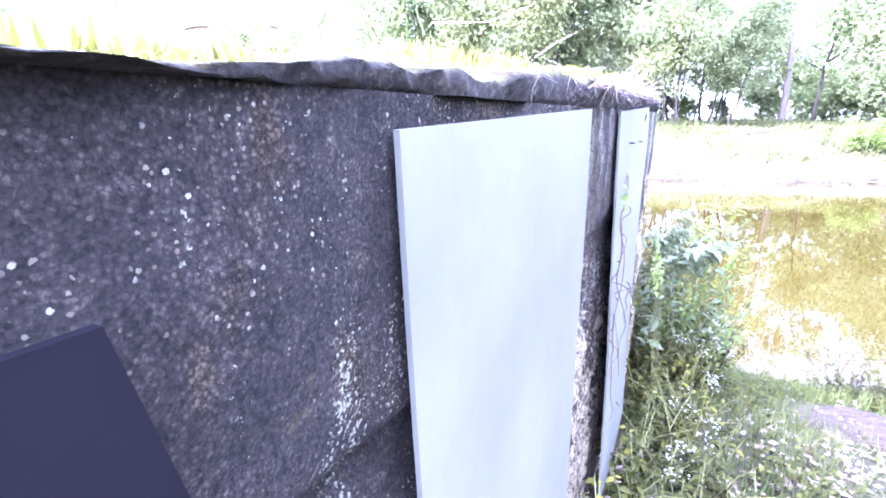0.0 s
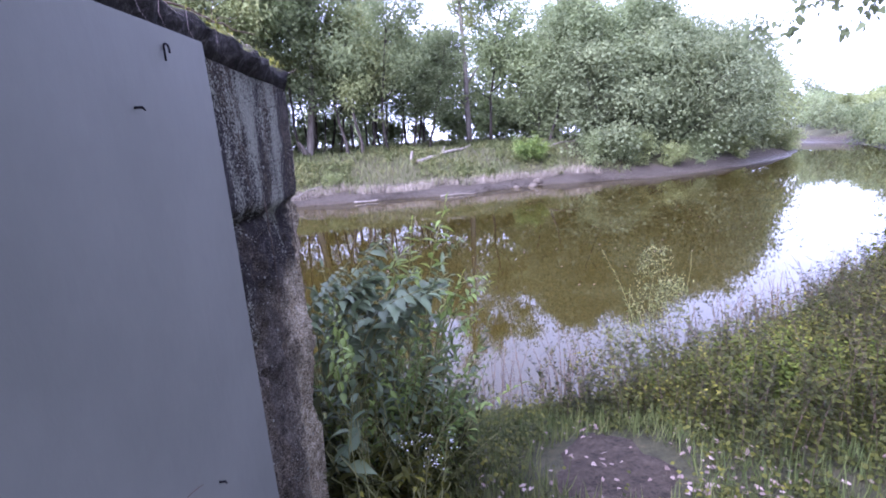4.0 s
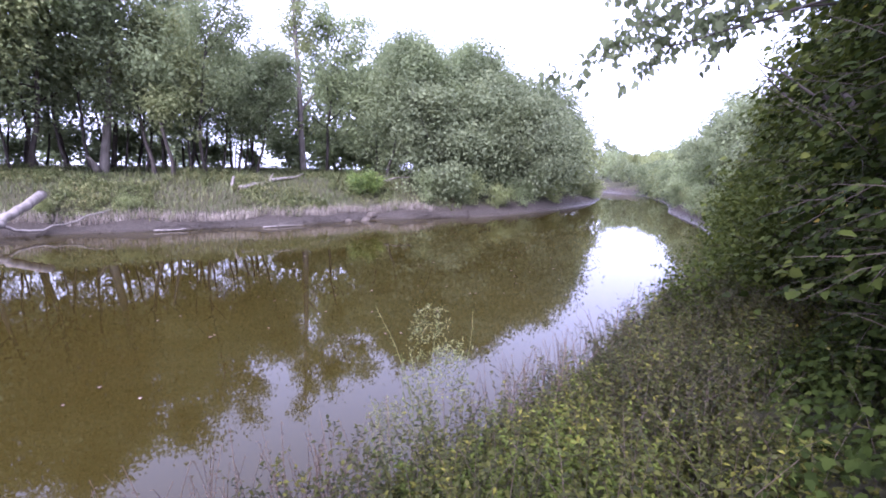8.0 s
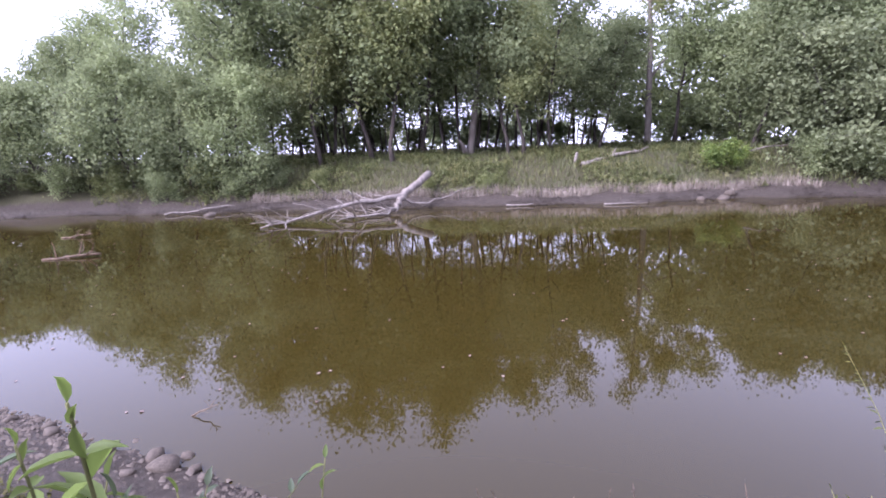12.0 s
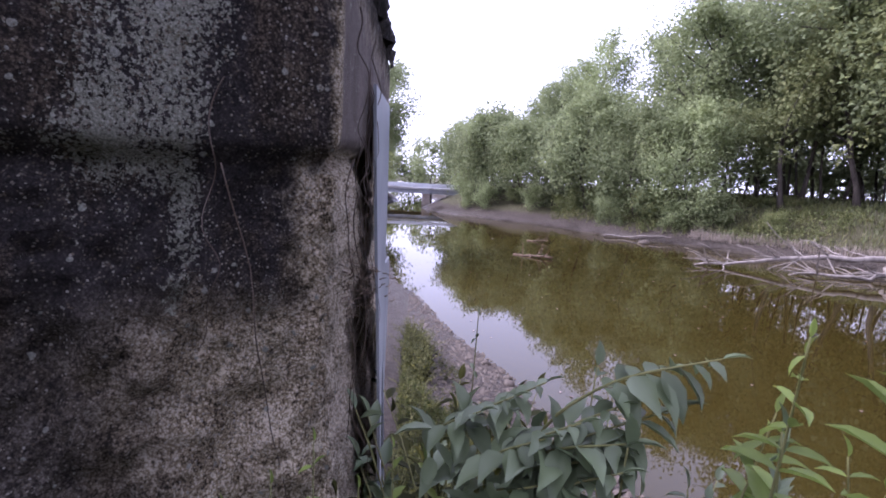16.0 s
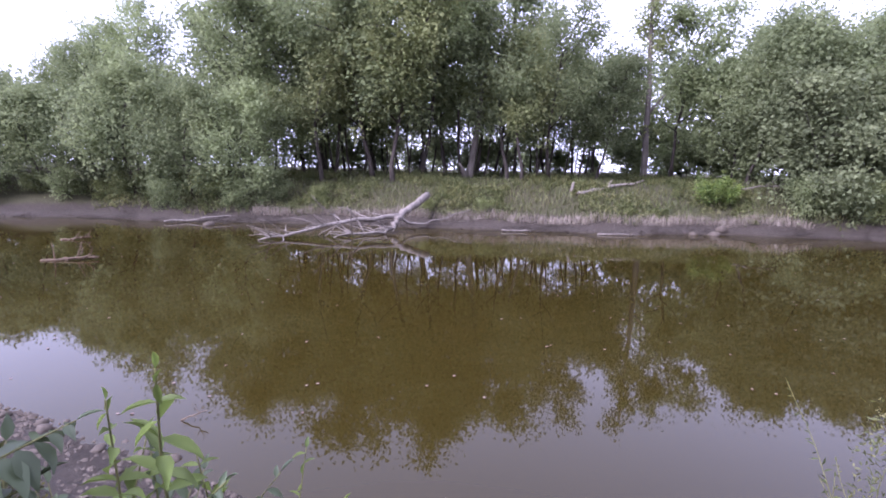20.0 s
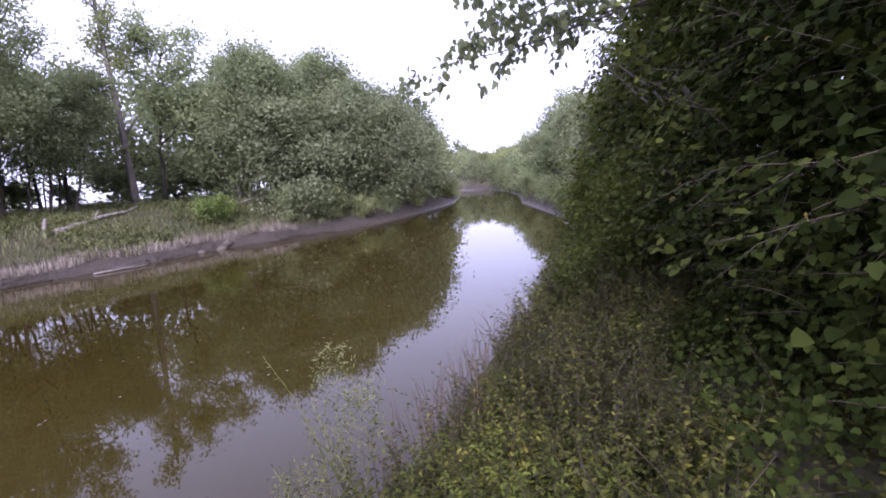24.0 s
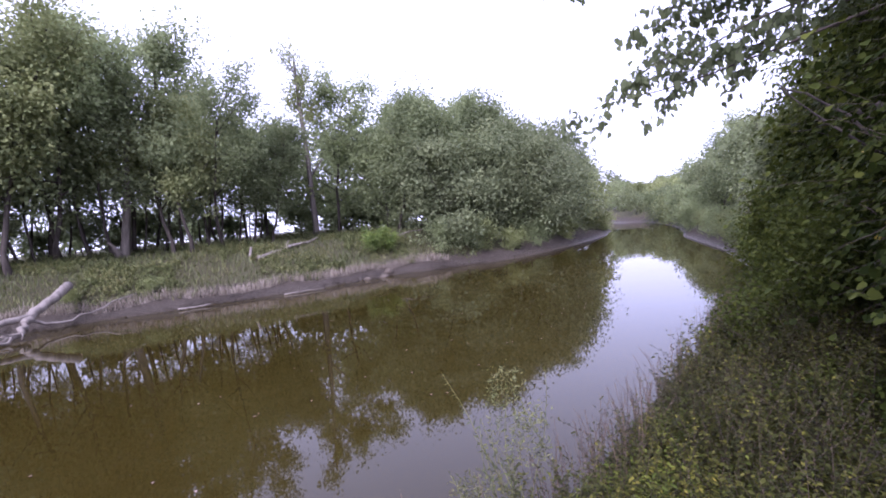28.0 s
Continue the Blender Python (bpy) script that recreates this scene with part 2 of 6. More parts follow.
# Leaf outlines: base at the origin, tip along +y, upper side +z.
FLAT = (np.array([(0, 0, 0), (0.5, 0.45, 0.12), (0, 1, 0), (-0.5, 0.45, 0.12)], float), [np.array([(0, 1, 2, 3)])])
OVATE = (np.array([(0, 0, 0), (0.30, 0.22, 0.10), (0, 0.25, 0), (-0.30, 0.22, 0.10), (0.38, 0.5, 0.10), (0, 0.55, -0.03), (-0.38, 0.5, 0.10),
                   (0.2, 0.8, 0.02), (0, 0.82, -0.09), (-0.2, 0.8, 0.02), (0, 1.05, -0.2)], float),
         [np.array([(0, 1, 2), (0, 2, 3), (7, 10, 8), (8, 10, 9)]), np.array([(1, 4, 5, 2), (2, 5, 6, 3), (4, 7, 8, 5), (5, 8, 9, 6)])])
TRI = (np.array([(-0.5, 0.1, 0), (0.5, 0.35, 0.1), (0, 1, 0)], float), [np.array([(0, 1, 2)])])
PENTA = (np.array([(0, 0, 0), (0.5, 0.15, 0.08), (0.42, 0.6, 0.05), (0, 1, -0.1), (-0.42, 0.6, 0.05), (-0.5, 0.15, 0.08)], float), [np.array([(0, 1, 2, 3), (0, 3, 4, 5)])])
LOBED = (np.array([(0, 0.3, 0), (0, -0.04, 0.02), (0.3, -0.1, 0.08), (0.34, 0.12, 0.06), (0.56, 0.3, 0.03), (0.32, 0.5, 0.06), (0.26, 0.75, 0.0), (0, 1, -0.12),
                   (-0.26, 0.75, 0.0), (-0.32, 0.5, 0.06), (-0.56, 0.3, 0.03), (-0.34, 0.12, 0.06), (-0.3, -0.1, 0.08)], float),
         [np.array([(0, i, i % 12 + 1) for i in range(1, 13)])])
BLADE = (np.array([(-0.5, 0, 0), (0.5, 0, 0), (0.4, 0.5, 0.05), (-0.4, 0.5, 0.05), (0, 1, 0.3)], float), [np.array([(3, 2, 4)]), np.array([(0, 1, 2, 3)])])


def scatter(shape, pos, along, facing, length, width):
    """Verts and faces of many leaves: each at pos, with its tip towards along and its upper side towards facing."""
    tv, tf = shape
    y = unit(np.asarray(along, float))
    x = unit(np.cross(y, facing))
    z = np.cross(x, y)
    length, width = np.broadcast_to(length, len(pos)), np.broadcast_to(width, len(pos))
    v = (pos[:, None] + tv[None, :, 0:1] * (x * width[:, None])[:, None] + tv[None, :, 1:2] * (y * length[:, None])[:, None]
         + tv[None, :, 2:3] * (z * length[:, None])[:, None]).reshape(-1, 3)
    shift = (np.arange(len(pos)) * len(tv))[:, None, None]
    return v, [(f[None] + shift).reshape(-1, f.shape[1]) for f in tf]


def joined(pieces):
    vs, fs, n = [], [], 0
    for v, f in pieces:
        vs.append(v)
        fs += [a + n for a in f]
        n += len(v)
    return np.concatenate(vs), fs


def tube(points, radii, sides=6):
    """A tapered tube along points, with a pointed or blunt end by its radii."""
    p = np.asarray(points, float)
    r = np.broadcast_to(np.asarray(radii, float), len(p))
    t = unit(np.gradient(p, axis=0))
    ref = np.array([0.31, 0.17, 0.93]) if abs(t[0, 2]) < 0.8 else np.array([0.95, 0.2, 0.1])
    a = unit(np.cross(t, ref))
    b = np.cross(t, a)
    ang = np.arange(sides) * 2 * np.pi / sides
    ring = a[:, None] * np.cos(ang)[None, :, None] + b[:, None] * np.sin(ang)[None, :, None]
    v = (p[:, None] + ring * r[:, None, None]).reshape(-1, 3)
    i, j = np.meshgrid(np.arange(len(p) - 1), np.arange(sides), indexing="ij")
    k = (j + 1) % sides
    quads = np.stack([i * sides + j, i * sides + k, (i + 1) * sides + k, (i + 1) * sides + j], -1).reshape(-1, 4)
    v = np.concatenate([v, p[:1], p[-1:]])
    m = len(v)
    jj = np.arange(sides)
    caps = np.concatenate([np.stack([np.full(sides, m - 2), (jj + 1) % sides, jj], -1),
                           np.stack([np.full(sides, m - 1), (len(p) - 1) * sides + jj, (len(p) - 1) * sides + (jj + 1) % sides], -1)])
    return v, [quads, caps]


def bent(rng, start, heading, length, steps, wander, lift=0.0):
    """A wandering line: points from start along heading."""
    p, d, out = np.array(start, float), unit(np.array(heading, float)), []
    for _ in range(steps + 1):
        out.append(p.copy())
        d = unit(d + rng.normal(0, wander, 3) + (0, 0, lift))
        p = p + d * length / steps
    return np.array(out)


def empty(name, m, label, category, group="", kind=""):
    ob = new(name)
    ob.empty_display_size = 0.2
    ob.matrix_world = m
    return tagged(ob, label, category, group, kind)


# ---- the lie of the land ----
FAR_SHORE = np.array([(-300, 330), (-60, 66), (-33, 41), (-27.5, 34.5), (-24.5, 30), (-21.5, 27.4), (-15.7, 26.8), (-12.6, 27.0), (-6.8, 25.0), (-0.7, 24.6), (2.8, 23.4), (7.8, 22.1),
                      (11.5, 21.2), (17.3, 20.8), (21.7, 18.8), (26, 18.9), (30, 19.3), (37.7, 21.1), (44.5, 24.0), (50, 27.5), (53, 36), (48, 60), (30, 400)])
NEAR_SHORE = np.array([(50, 400), (60, 60), (62, 36), (57, 26), (46, 19), (39, 15.8), (35, 14.3), (27, 9.6), (20, 6.5), (13.4, 5.2), (10.4, 4.75), (8, 4.5), (5.9, 4.2), (4.6, 4.0),
                       (3.4, 4.25), (2.2, 4.95), (1.25, 5.6), (0.8, 5.9), (0.2, 6.32), (-0.55, 6.66), (-1.15, 7.1), (-2.6, 7.8), (-3.1, 8.1), (-4.6, 9.1), (-6.1, 9.95),
                       (-7.3, 10.9), (-11.5, 14.0), (-18.3, 19.2), (-26, 25.5), (-29.5, 30.5), (-33, 35.5), (-60, 58), (-300, 260)])
WALL_CORNER = np.array([1.347, 2.61])
A_DIR, A_OUT = np.array([0.394, 0.919]), np.array([0.919, -0.394])
B_DIR, B_OUT = np.array([-0.695, 0.719]), np.array([0.719, 0.695])
ARRIS_U = -0.045
ARRIS = WALL_CORNER + ARRIS_U * A_DIR


def distance_to(line, q):
    best = np.full(len(q), 1e9)
    for a, b in zip(line[:-1], line[1:]):
        d = b - a
        s = np.clip(((q - a) @ d) / (d @ d), 0, 1)
        best = np.minimum(best, np.hypot(*(q - a - s[:, None] * d).T))
    return best


def in_river(q):
    ring = np.concatenate([FAR_SHORE, NEAR_SHORE])
    inside = np.zeros(len(q), bool)
    for a, b in zip(ring, np.roll(ring, -1, 0)):
        if a[1] != b[1]:
            cross = (a[1] > q[:, 1]) != (b[1] > q[:, 1])
            inside ^= cross & (q[:, 0] < (b[0] - a[0]) * (q[:, 1] - a[1]) / (b[1] - a[1]) + a[0])
    return inside


def waves(x, y, scale, seed=0.0):
    out = np.zeros_like(x)
    for n, (fx, fy, ph) in enumerate(((1.0, 0.37, 0.3), (-0.53, 0.94, 1.7), (0.71, -1.23, 4.1), (1.9, 1.4, 2.2), (-2.3, 1.1, 5.3), (3.1, -2.6, 0.9))):
        out += np.sin((fx * x + fy * y) / scale + ph + seed) / (1 + n * 0.6)
    return out / 3


def height(q):
    q = np.atleast_2d(np.asarray(q, float))
    x, y = q.T
    far, near, wet = distance_to(FAR_SHORE, q), distance_to(NEAR_SHORE, q), in_river(q)
    wob = waves(x, y, 0.8) * 0.25
    zf = np.interp(far + wob, [0, 0.4, 1.0, 1.6, 3, 5, 8, 30], [0, 0.14, 0.36, 0.72, 1.3, 1.85, 2.15, 2.35])
    mud = np.clip((1.6 - x) / 1.2, 0, 1) * np.clip((x + 9) / 3, 0, 1)
    zb = np.interp(near + 0.5 * wob, [0, 0.3, 0.8, 1.5, 2.5, 4, 12], [0, 0.22, 0.5, 0.8, 1.02, 1.1, 1.35])
    zm = np.interp(near + 0.5 * wob, [0, 0.6, 1.5, 2.5, 3.5, 5, 12], [0, 0.07, 0.25, 0.6, 0.95, 1.15, 1.4])
    zn = zb * (1 - mud) + zm * mud
    # the ground behind the abutment is filled up to its top
    d = q - WALL_CORNER
    behind = np.minimum(-(d @ A_OUT), -((q - ARRIS) @ B_OUT)) - 0.35
    fill = np.clip(behind / 0.3, 0, 1) * np.clip((3.2 - (d @ B_DIR)) / 2, 0, 1)
    zn = zn + (2.55 - zn) * fill
    foot = np.clip(1 - np.abs(d @ A_OUT) / 0.5, 0, 1) * (d @ A_DIR < 0.3) * (d @ A_DIR > -4)
    zn = zn + 0.18 * foot * (1 - fill)
    z = np.where(far < near, zf, zn) + (0.03 * waves(x, y, 0.23, 2.0) + 0.06 * waves(x, y, 1.7)) * np.clip(np.minimum(far, near), 0, 1)
    return np.where(wet, -np.minimum(1.0, 0.12 + 0.3 * np.minimum(far, near)) * np.clip(np.minimum(far, near) / 0.15, 0, 1) - 0.01, z)


def axis(fine_a, fine_b, step, growth, end_a, end_b):
    mid = list(np.arange(fine_a, fine_b, step))
    lo, hi, s = [], [], step
    p = fine_a
    while p > end_a:
        s *= growth
        p -= s
        lo.append(p)
    p, s = mid[-1], step
    while p < end_b:
        s *= growth
        p += s
        hi.append(p)
    return np.array(lo[::-1] + mid + hi)


def grid_mesh(name, xs, ys, z):
    gx, gy = np.meshgrid(xs, ys, indexing="ij")
    v = np.stack([gx.ravel(), gy.ravel(), z], -1)
    n = len(ys)
    i, j = np.meshgrid(np.arange(len(xs) - 1), np.arange(n - 1), indexing="ij")
    f = np.stack([i * n + j, (i + 1) * n + j, (i + 1) * n + j + 1, i * n + j + 1], -1).reshape(-1, 4)
    return arrays_mesh(name, v, [f])


GX, GY = axis(-4, 9, 0.13, 1.06, -1500, 1500), axis(-1.0, 7.5, 0.12, 1.06, -1500, 1500)
gq = np.stack([a.ravel() for a in np.meshgrid(GX, GY, indexing="ij")], -1)
ground = link_mesh("ground", grid_mesh("ground", GX, GY, height(gq)), M_GROUND)
tagged(ground, "brown muddy river banks with grassy earth above", "ground", kind="structure")
water = link_mesh("water", grid_mesh("water", axis(-40, 60, 10, 1.5, -500, 500), axis(-10, 40, 10, 1.5, -60, 500),
                                     np.zeros(len(axis(-40, 60, 10, 1.5, -500, 500)) * len(axis(-10, 40, 10, 1.5, -60, 500)))), M_WATER)
tagged(water, "still olive-brown river water mirroring the trees", "river", kind="structure")


# ---- trees ----
def tree_meshes(name, seed, tall, clear, spread, leaves, size, crown_mat, lean=0.0, trunk_r=None, limbs=9, droop=0.0, clump=0.72):
    """A trunk that forks into limbs, and a crown of many small leaf sprays in uneven clumps."""
    rng = np.random.default_rng(seed)
    leaves, size = int(leaves * (1.0 if size > 0.4 else 1.55)), size * 0.85
    r0 = trunk_r or tall * 0.0095
    trunk = bent(rng, (0, 0, -0.3), (lean, 0.1 * lean, 1), tall * 0.84, 9, 0.11, 0.06)
    wood = [tube(trunk, np.linspace(r0, r0 * 0.25, len(trunk)) * (1 + 0.5 * (np.arange(len(trunk)) == 0)), 7)]
    ends = []
    for n in range(limbs):
        u = clear + (0.97 - clear) * (n + rng.random()) / limbs
        at = np.array([np.interp(u * (len(trunk) - 1), np.arange(len(trunk)), trunk[:, c]) for c in range(3)])
        az = n * 2.4 + rng.normal(0, 0.4)
        long = spread * (1.12 - 0.6 * ((u - clear) / (1 - clear)) ** 2) * rng.uniform(0.7, 1.15)
        rise = rng.uniform(0.25, 0.8) - droop
        limb = bent(rng, at, (np.cos(az), np.sin(az), rise), long, 6, 0.16, 0.04 - 0.1 * droop)
        wood.append(tube(limb[::2], np.linspace(r0 * 0.42, r0 * 0.08, 4), 4))
        for s in (0.35, 0.55, 0.7, 0.85, 1.0):
            base = limb[int(s * (len(limb) - 1))]
            ends.append((base, 1.0))
            for _ in range(2):
                tip = bent(rng, base, rng.normal(0, 1, 3) + (0.4 * np.cos(az), 0.4 * np.sin(az), 0.35 - droop), long * rng.uniform(0.25, 0.5), 4, 0.2)
                if n % 2:
                    wood.append(tube(tip[[0, -1]], (r0 * 0.14, r0 * 0.03), 3))
                ends.append((tip[-1], 0.9))
                ends.append((tip[2], 0.7))
    top = trunk[-1]
    ends += [(top, 1.0), (top + (0.2, 0.1, 0.4), 0.7)]
    c = np.array([e for e, _ in ends])
    w = np.array([g for _, g in ends])
    pick = rng.choice(len(c), leaves, p=w / w.sum())
    radius = clump * rng.uniform(0.5, 1.35, len(c))
    off = rng.normal(0, 0.55, (leaves, 3))
    off[:, 2] *= 0.8
    pos = c[pick] + off * radius[pick][:, None]
    along = off + rng.normal(0, 0.5, (leaves, 3)) + (0, 0, -0.25 - droop)
    facing = rng.normal(0, 0.6, (leaves, 3)) + (0, 0, 0.8) + 0.5 * off
    s = size * rng.uniform(0.6, 1.35, leaves)
    v, f = scatter(TRI, pos, along, facing, s, s * 0.8)
    trunk_mesh = arrays_mesh(name + "_trunk", *joined(wood))
    trunk_mesh.materials.append(M_BARK)
    trunk_mesh.shade_smooth()
    crown_mesh = arrays_mesh(name + "_crown", v, f)
    crown_mesh.materials.append(crown_mat)
    return trunk_mesh, crown_mesh


def plant_tree(name, meshes, x, y, turn, scale, label, category, group, z=None):
    base = z if z is not None else float(height((x, y))[0])
    ob = empty(name, pose(x, y, base, 0, 0, turn) @ Matrix.Diagonal((scale, scale, scale, 1)), label, category, group)
    for part_name, mesh in zip(("trunk", "crown"), meshes):
        p = new(part_name, mesh)
        p.parent = ob
    return ob


WOOD = {
    "tall_a": tree_meshes("tall_a", 11, 12.5, 0.30, 3.2, 8000, 0.225, M_LEAF, limbs=14),
    "tall_b": tree_meshes("tall_b", 12, 11.5, 0.24, 3.0, 7800, 0.22, M_LEAF, lean=0.12, limbs=14),
    "tall_c": tree_meshes("tall_c", 13, 13.0, 0.33, 3.4, 8000, 0.225, M_LEAF, lean=-0.1, limbs=14),
    "yellow": tree_meshes("yellow", 14, 12.5, 0.26, 3.0, 7800, 0.22, M_LEAF_YELLOW, limbs=12),
    "bushy_a": tree_meshes("bushy_a", 15, 8.0, 0.05, 2.7, 7400, 0.215, M_LEAF, limbs=14),
    "bushy_b": tree_meshes("bushy_b", 16, 7.0, 0.05, 2.5, 7200, 0.205, M_LEAF_GREY, limbs=14, droop=0.1),
    "willow": tree_meshes("willow", 17, 8.0, 0.08, 3.3, 10000, 0.19, M_LEAF_GREY, limbs=15, droop=0.25, clump=0.75),
    "shrub": tree_meshes("shrub", 18, 2.6, 0.05, 1.3, 2300, 0.15, M_LEAF, limbs=9, clump=0.35),
    "shrub_y": tree_meshes("shrub_y", 19, 2.2, 0.05, 1.2, 2200, 0.145, M_LEAF_YELLOW, limbs=9, clump=0.35),
    "bank_shrub": tree_meshes("bank_shrub", 27, 2.3, 0.05, 1.3, 1500, 0.17, M_BRIGHT, limbs=7, clump=0.3),
    "near_bush": tree_meshes("near_bush", 28, 2.5, 0.05, 1.3, 3600, 0.105, M_SHRUB, limbs=10, clump=0.36),
    "scrub": tree_meshes("scrub", 25, 2.8, 0.05, 1.4, 620, 0.42, M_LEAF, limbs=6, clump=0.4),
    "slim_a": tree_meshes("slim_a", 20, 8.5, 0.35, 1.5, 1400, 0.24, M_LEAF, lean=0.2, trunk_r=0.09, limbs=7),
    "slim_b": tree_meshes("slim_b", 21, 9.5, 0.4, 1.6, 1400, 0.24, M_LEAF, lean=-0.25, trunk_r=0.08, limbs=7),
    "slim_c": tree_meshes("slim_c", 31, 7.5, 0.3, 1.3, 1100, 0.22, M_LEAF, lean=0.3, trunk_r=0.06, limbs=7),
    "back_a": tree_meshes("back_a", 22, 8.5, 0.04, 3.2, 2300, 0.5, M_LEAF, limbs=10, clump=0.8),
    "back_b": tree_meshes("back_b", 23, 8.0, 0.06, 3.0, 2200, 0.48, M_LEAF_GREY, limbs=10, clump=0.8),
    "back_y": tree_meshes("back_y", 24, 7.0, 0.05, 2.8, 2200, 0.45, M_LEAF_YELLOW, limbs=10, clump=0.75),
}
LABELS = {"tall": ("tall green deciduous tree in the riverside wood", "tree", "trees of the wood"),
          "yellow": ("tall deciduous tree with yellowing leaves", "tree", "trees of the wood"),
          "bushy": ("bushy tree with leaves down to the bank", "tree", "bushy trees on the bank"),
          "slim": ("slender dark-stemmed young tree in the wood", "tree", "slender trees"),
          "back": ("green background tree, distant or added behind walker and thicket", "tree", "distant trees"),
          "willow": ("grey-green willow leaning over the water", "tree", "willows"),
          "scrub": ("dark scrub far back under the trees", "shrub", "scrub under the wood"),
          "shrub": ("low leafy shrub among the trees", "shrub", "shrubs of the wood")}


# how steeply the canopy stands over the landing, by bearing round the river bend (degrees east of +y, degrees up)
CANOPY = np.array([(-62, 9), (-50, 12), (-45.5, 12), (-42.5, 5), (-39, 6.2), (-34.5, 8), (-31, 10.8), (-19, 15.4), (-9.5, 18), (-1, 21.2), (5.5, 20.6), (12, 19), (16, 17.3), (20, 15), (22.5, 12.8), (25, 12.6), (29.3, 13.4),
                   (30.6, 16), (35, 16.2), (38, 15.4), (43, 14), (50, 12.4), (54, 10.6), (58, 7.8), (61, 5), (63.5, 2.2), (66.5, 1.6), (69, 3.4), (71.4, 6), (74.3, 7.8), (80, 12), (100, 20)])


def crown_top(x, y):
    """The height at which the wood's canopy ends over a place."""
    away, bearing = math.hypot(x - 2.2, y - 2.0), math.degrees(math.atan2(x - 2.2, y - 2.0))
    return 2.5 + away * math.tan(math.radians(float(np.interp(bearing, CANOPY[:, 0], CANOPY[:, 1]))))


def clear_view(x, y):
    """Whether a tree here would crowd the lone dying tree or the leaning trunk on the far bank."""
    for (ax, ay), front, back in ((DYING, 2.3, 1.0), (LEANING, 1.9, 0.0)):
        d = np.array([ax - 2.2, ay - 2.0])
        s = ((x - 2.2) * d[0] + (y - 2.0) * d[1]) / (d @ d)
        side = abs((x - 2.2) * d[1] - (y - 2.0) * d[0]) / math.hypot(*d)
        if 0.5 < s < 1.02 and side < front or 1.02 <= s < 1.1 and side < back:
            return True
    return False


DYING, LEANING = (16.9, 29.0), (6.8, 29.6)
TALL = {k: float(np.percentile([c.co.z for c in crown.vertices], 99.6)) for k, (trunk, crown) in WOOD.items()}


def wood(kind, x, y, scale=1.0, turn=0.0):
    """A tree of the wood; the tall kinds grow up to the canopy, all others stay under it."""
    label, category, group = LABELS[kind.split("_")[0]]
    if kind not in ("shrub", "shrub_y", "scrub"):
        if clear_view(x, y):
            return None
        room = (crown_top(x, y) - float(height((x, y))[0])) / TALL[kind] * tree_rng.uniform(0.96, 1.1)
        scale = min(max(scale, room), 1.3 * scale, room) if kind.startswith(("tall", "yellow")) else min(scale, room)
        if scale < 0.3:
            return None
    return plant_tree(category, WOOD[kind], x, y, turn, scale, label, category, group)


tree_rng = random.Random(5)


def grove(kinds, xs, y_of, scales, step, rows=1, gap=3.0):
    """Trees planted in uneven rows."""
    for r in range(rows):
        x = xs[0] + tree_rng.uniform(0, step)
        while x < xs[1]:
            y = y_of(x) + r * gap + tree_rng.uniform(-0.8, 0.8)
            wood(tree_rng.choice(kinds), x, y, tree_rng.uniform(*scales), tree_rng.uniform(0, 360))
            x += step * tree_rng.uniform(0.75, 1.3)


def shore_y(x):
    return float(np.interp(x, FAR_SHORE[5:-3, 0], FAR_SHORE[5:-3, 1]))


# far bank: leafy edge upstream, open trunks in the middle, a dense edge downstream
grove(["bushy_a", "bushy_b", "bushy_a"], (-21, -3), lambda x: shore_y(x) + 3.0, (0.7, 0.95), 2.4)
grove(["tall_a", "tall_b", "tall_c", "bushy_a"], (-19, -4), lambda x: shore_y(x) + 7.0, (0.74, 0.9), 3.0, 2, 4.5)
grove(["tall_a", "tall_b", "tall_c"], (-3, 15.5), lambda x: shore_y(x) + 7.0, (0.86, 1.0), 2.3)
grove(["tall_a", "tall_b", "tall_c"], (-4, 17), lambda x: shore_y(x) + 11.0, (0.9, 1.02), 2.8)
grove(["slim_a", "slim_b", "slim_c"], (-4, 17), lambda x: shore_y(x) + 8.5, (0.7, 1.1), 0.8)
grove(["slim_a", "slim_b"], (-4, 17), lambda x: shore_y(x) + 13.0, (0.8, 1.2), 1.3)
for x, y, sc in ((2.6, 28.5, 1.02), (9.4, 27.8, 0.62), (-1.2, 29.5, 0.8)):
    wood("yellow", x, y, sc, x * 71)
grove(["back_a", "back_b", "back_y"], (-30, -5), lambda x: shore_y(x) + 20.0, (0.85, 1.15), 3.2)
grove(["back_a", "back_b", "back_y"], (-5, 18), lambda x: shore_y(x) + 34.0, (0.5, 0.8), 5.2)
grove(["back_a", "back_b"], (18, 44), lambda x: shore_y(x) + 16.0, (0.9, 1.15), 3.2)
grove(["tall_a", "tall_b", "bushy_a"], (17.5, 33), lambda x: shore_y(x) + 6.5, (0.88, 1.0), 2.4, 2, 4.0)
grove(["willow", "bushy_b", "bushy_a"], (21.4, 35), lambda x: shore_y(x) + 3.0, (0.9, 1.2), 1.9, 2, 3.2)
grove(["bushy_a", "bushy_b", "back_y"], (33, 48), lambda x: shore_y(x) + 2.6, (0.75, 0.92), 2.5, 2, 4.0)
grove(["back_a", "back_y", "back_b"], (50, 66), lambda x: 40 + 0.4 * (x - 52), (0.6, 0.8), 3.2, 2, 6.0)
grove(["back_a", "back_y", "back_b"], (64, 84), lambda x: 31 + 0.7 * (x - 64), (0.75, 0.95), 3.0)
grove(["back_a", "back_y", "back_y"], (60, 96), lambda x: 22 + 0.6 * (x - 64), (0.65, 0.85), 3.6, 2, 6.0)
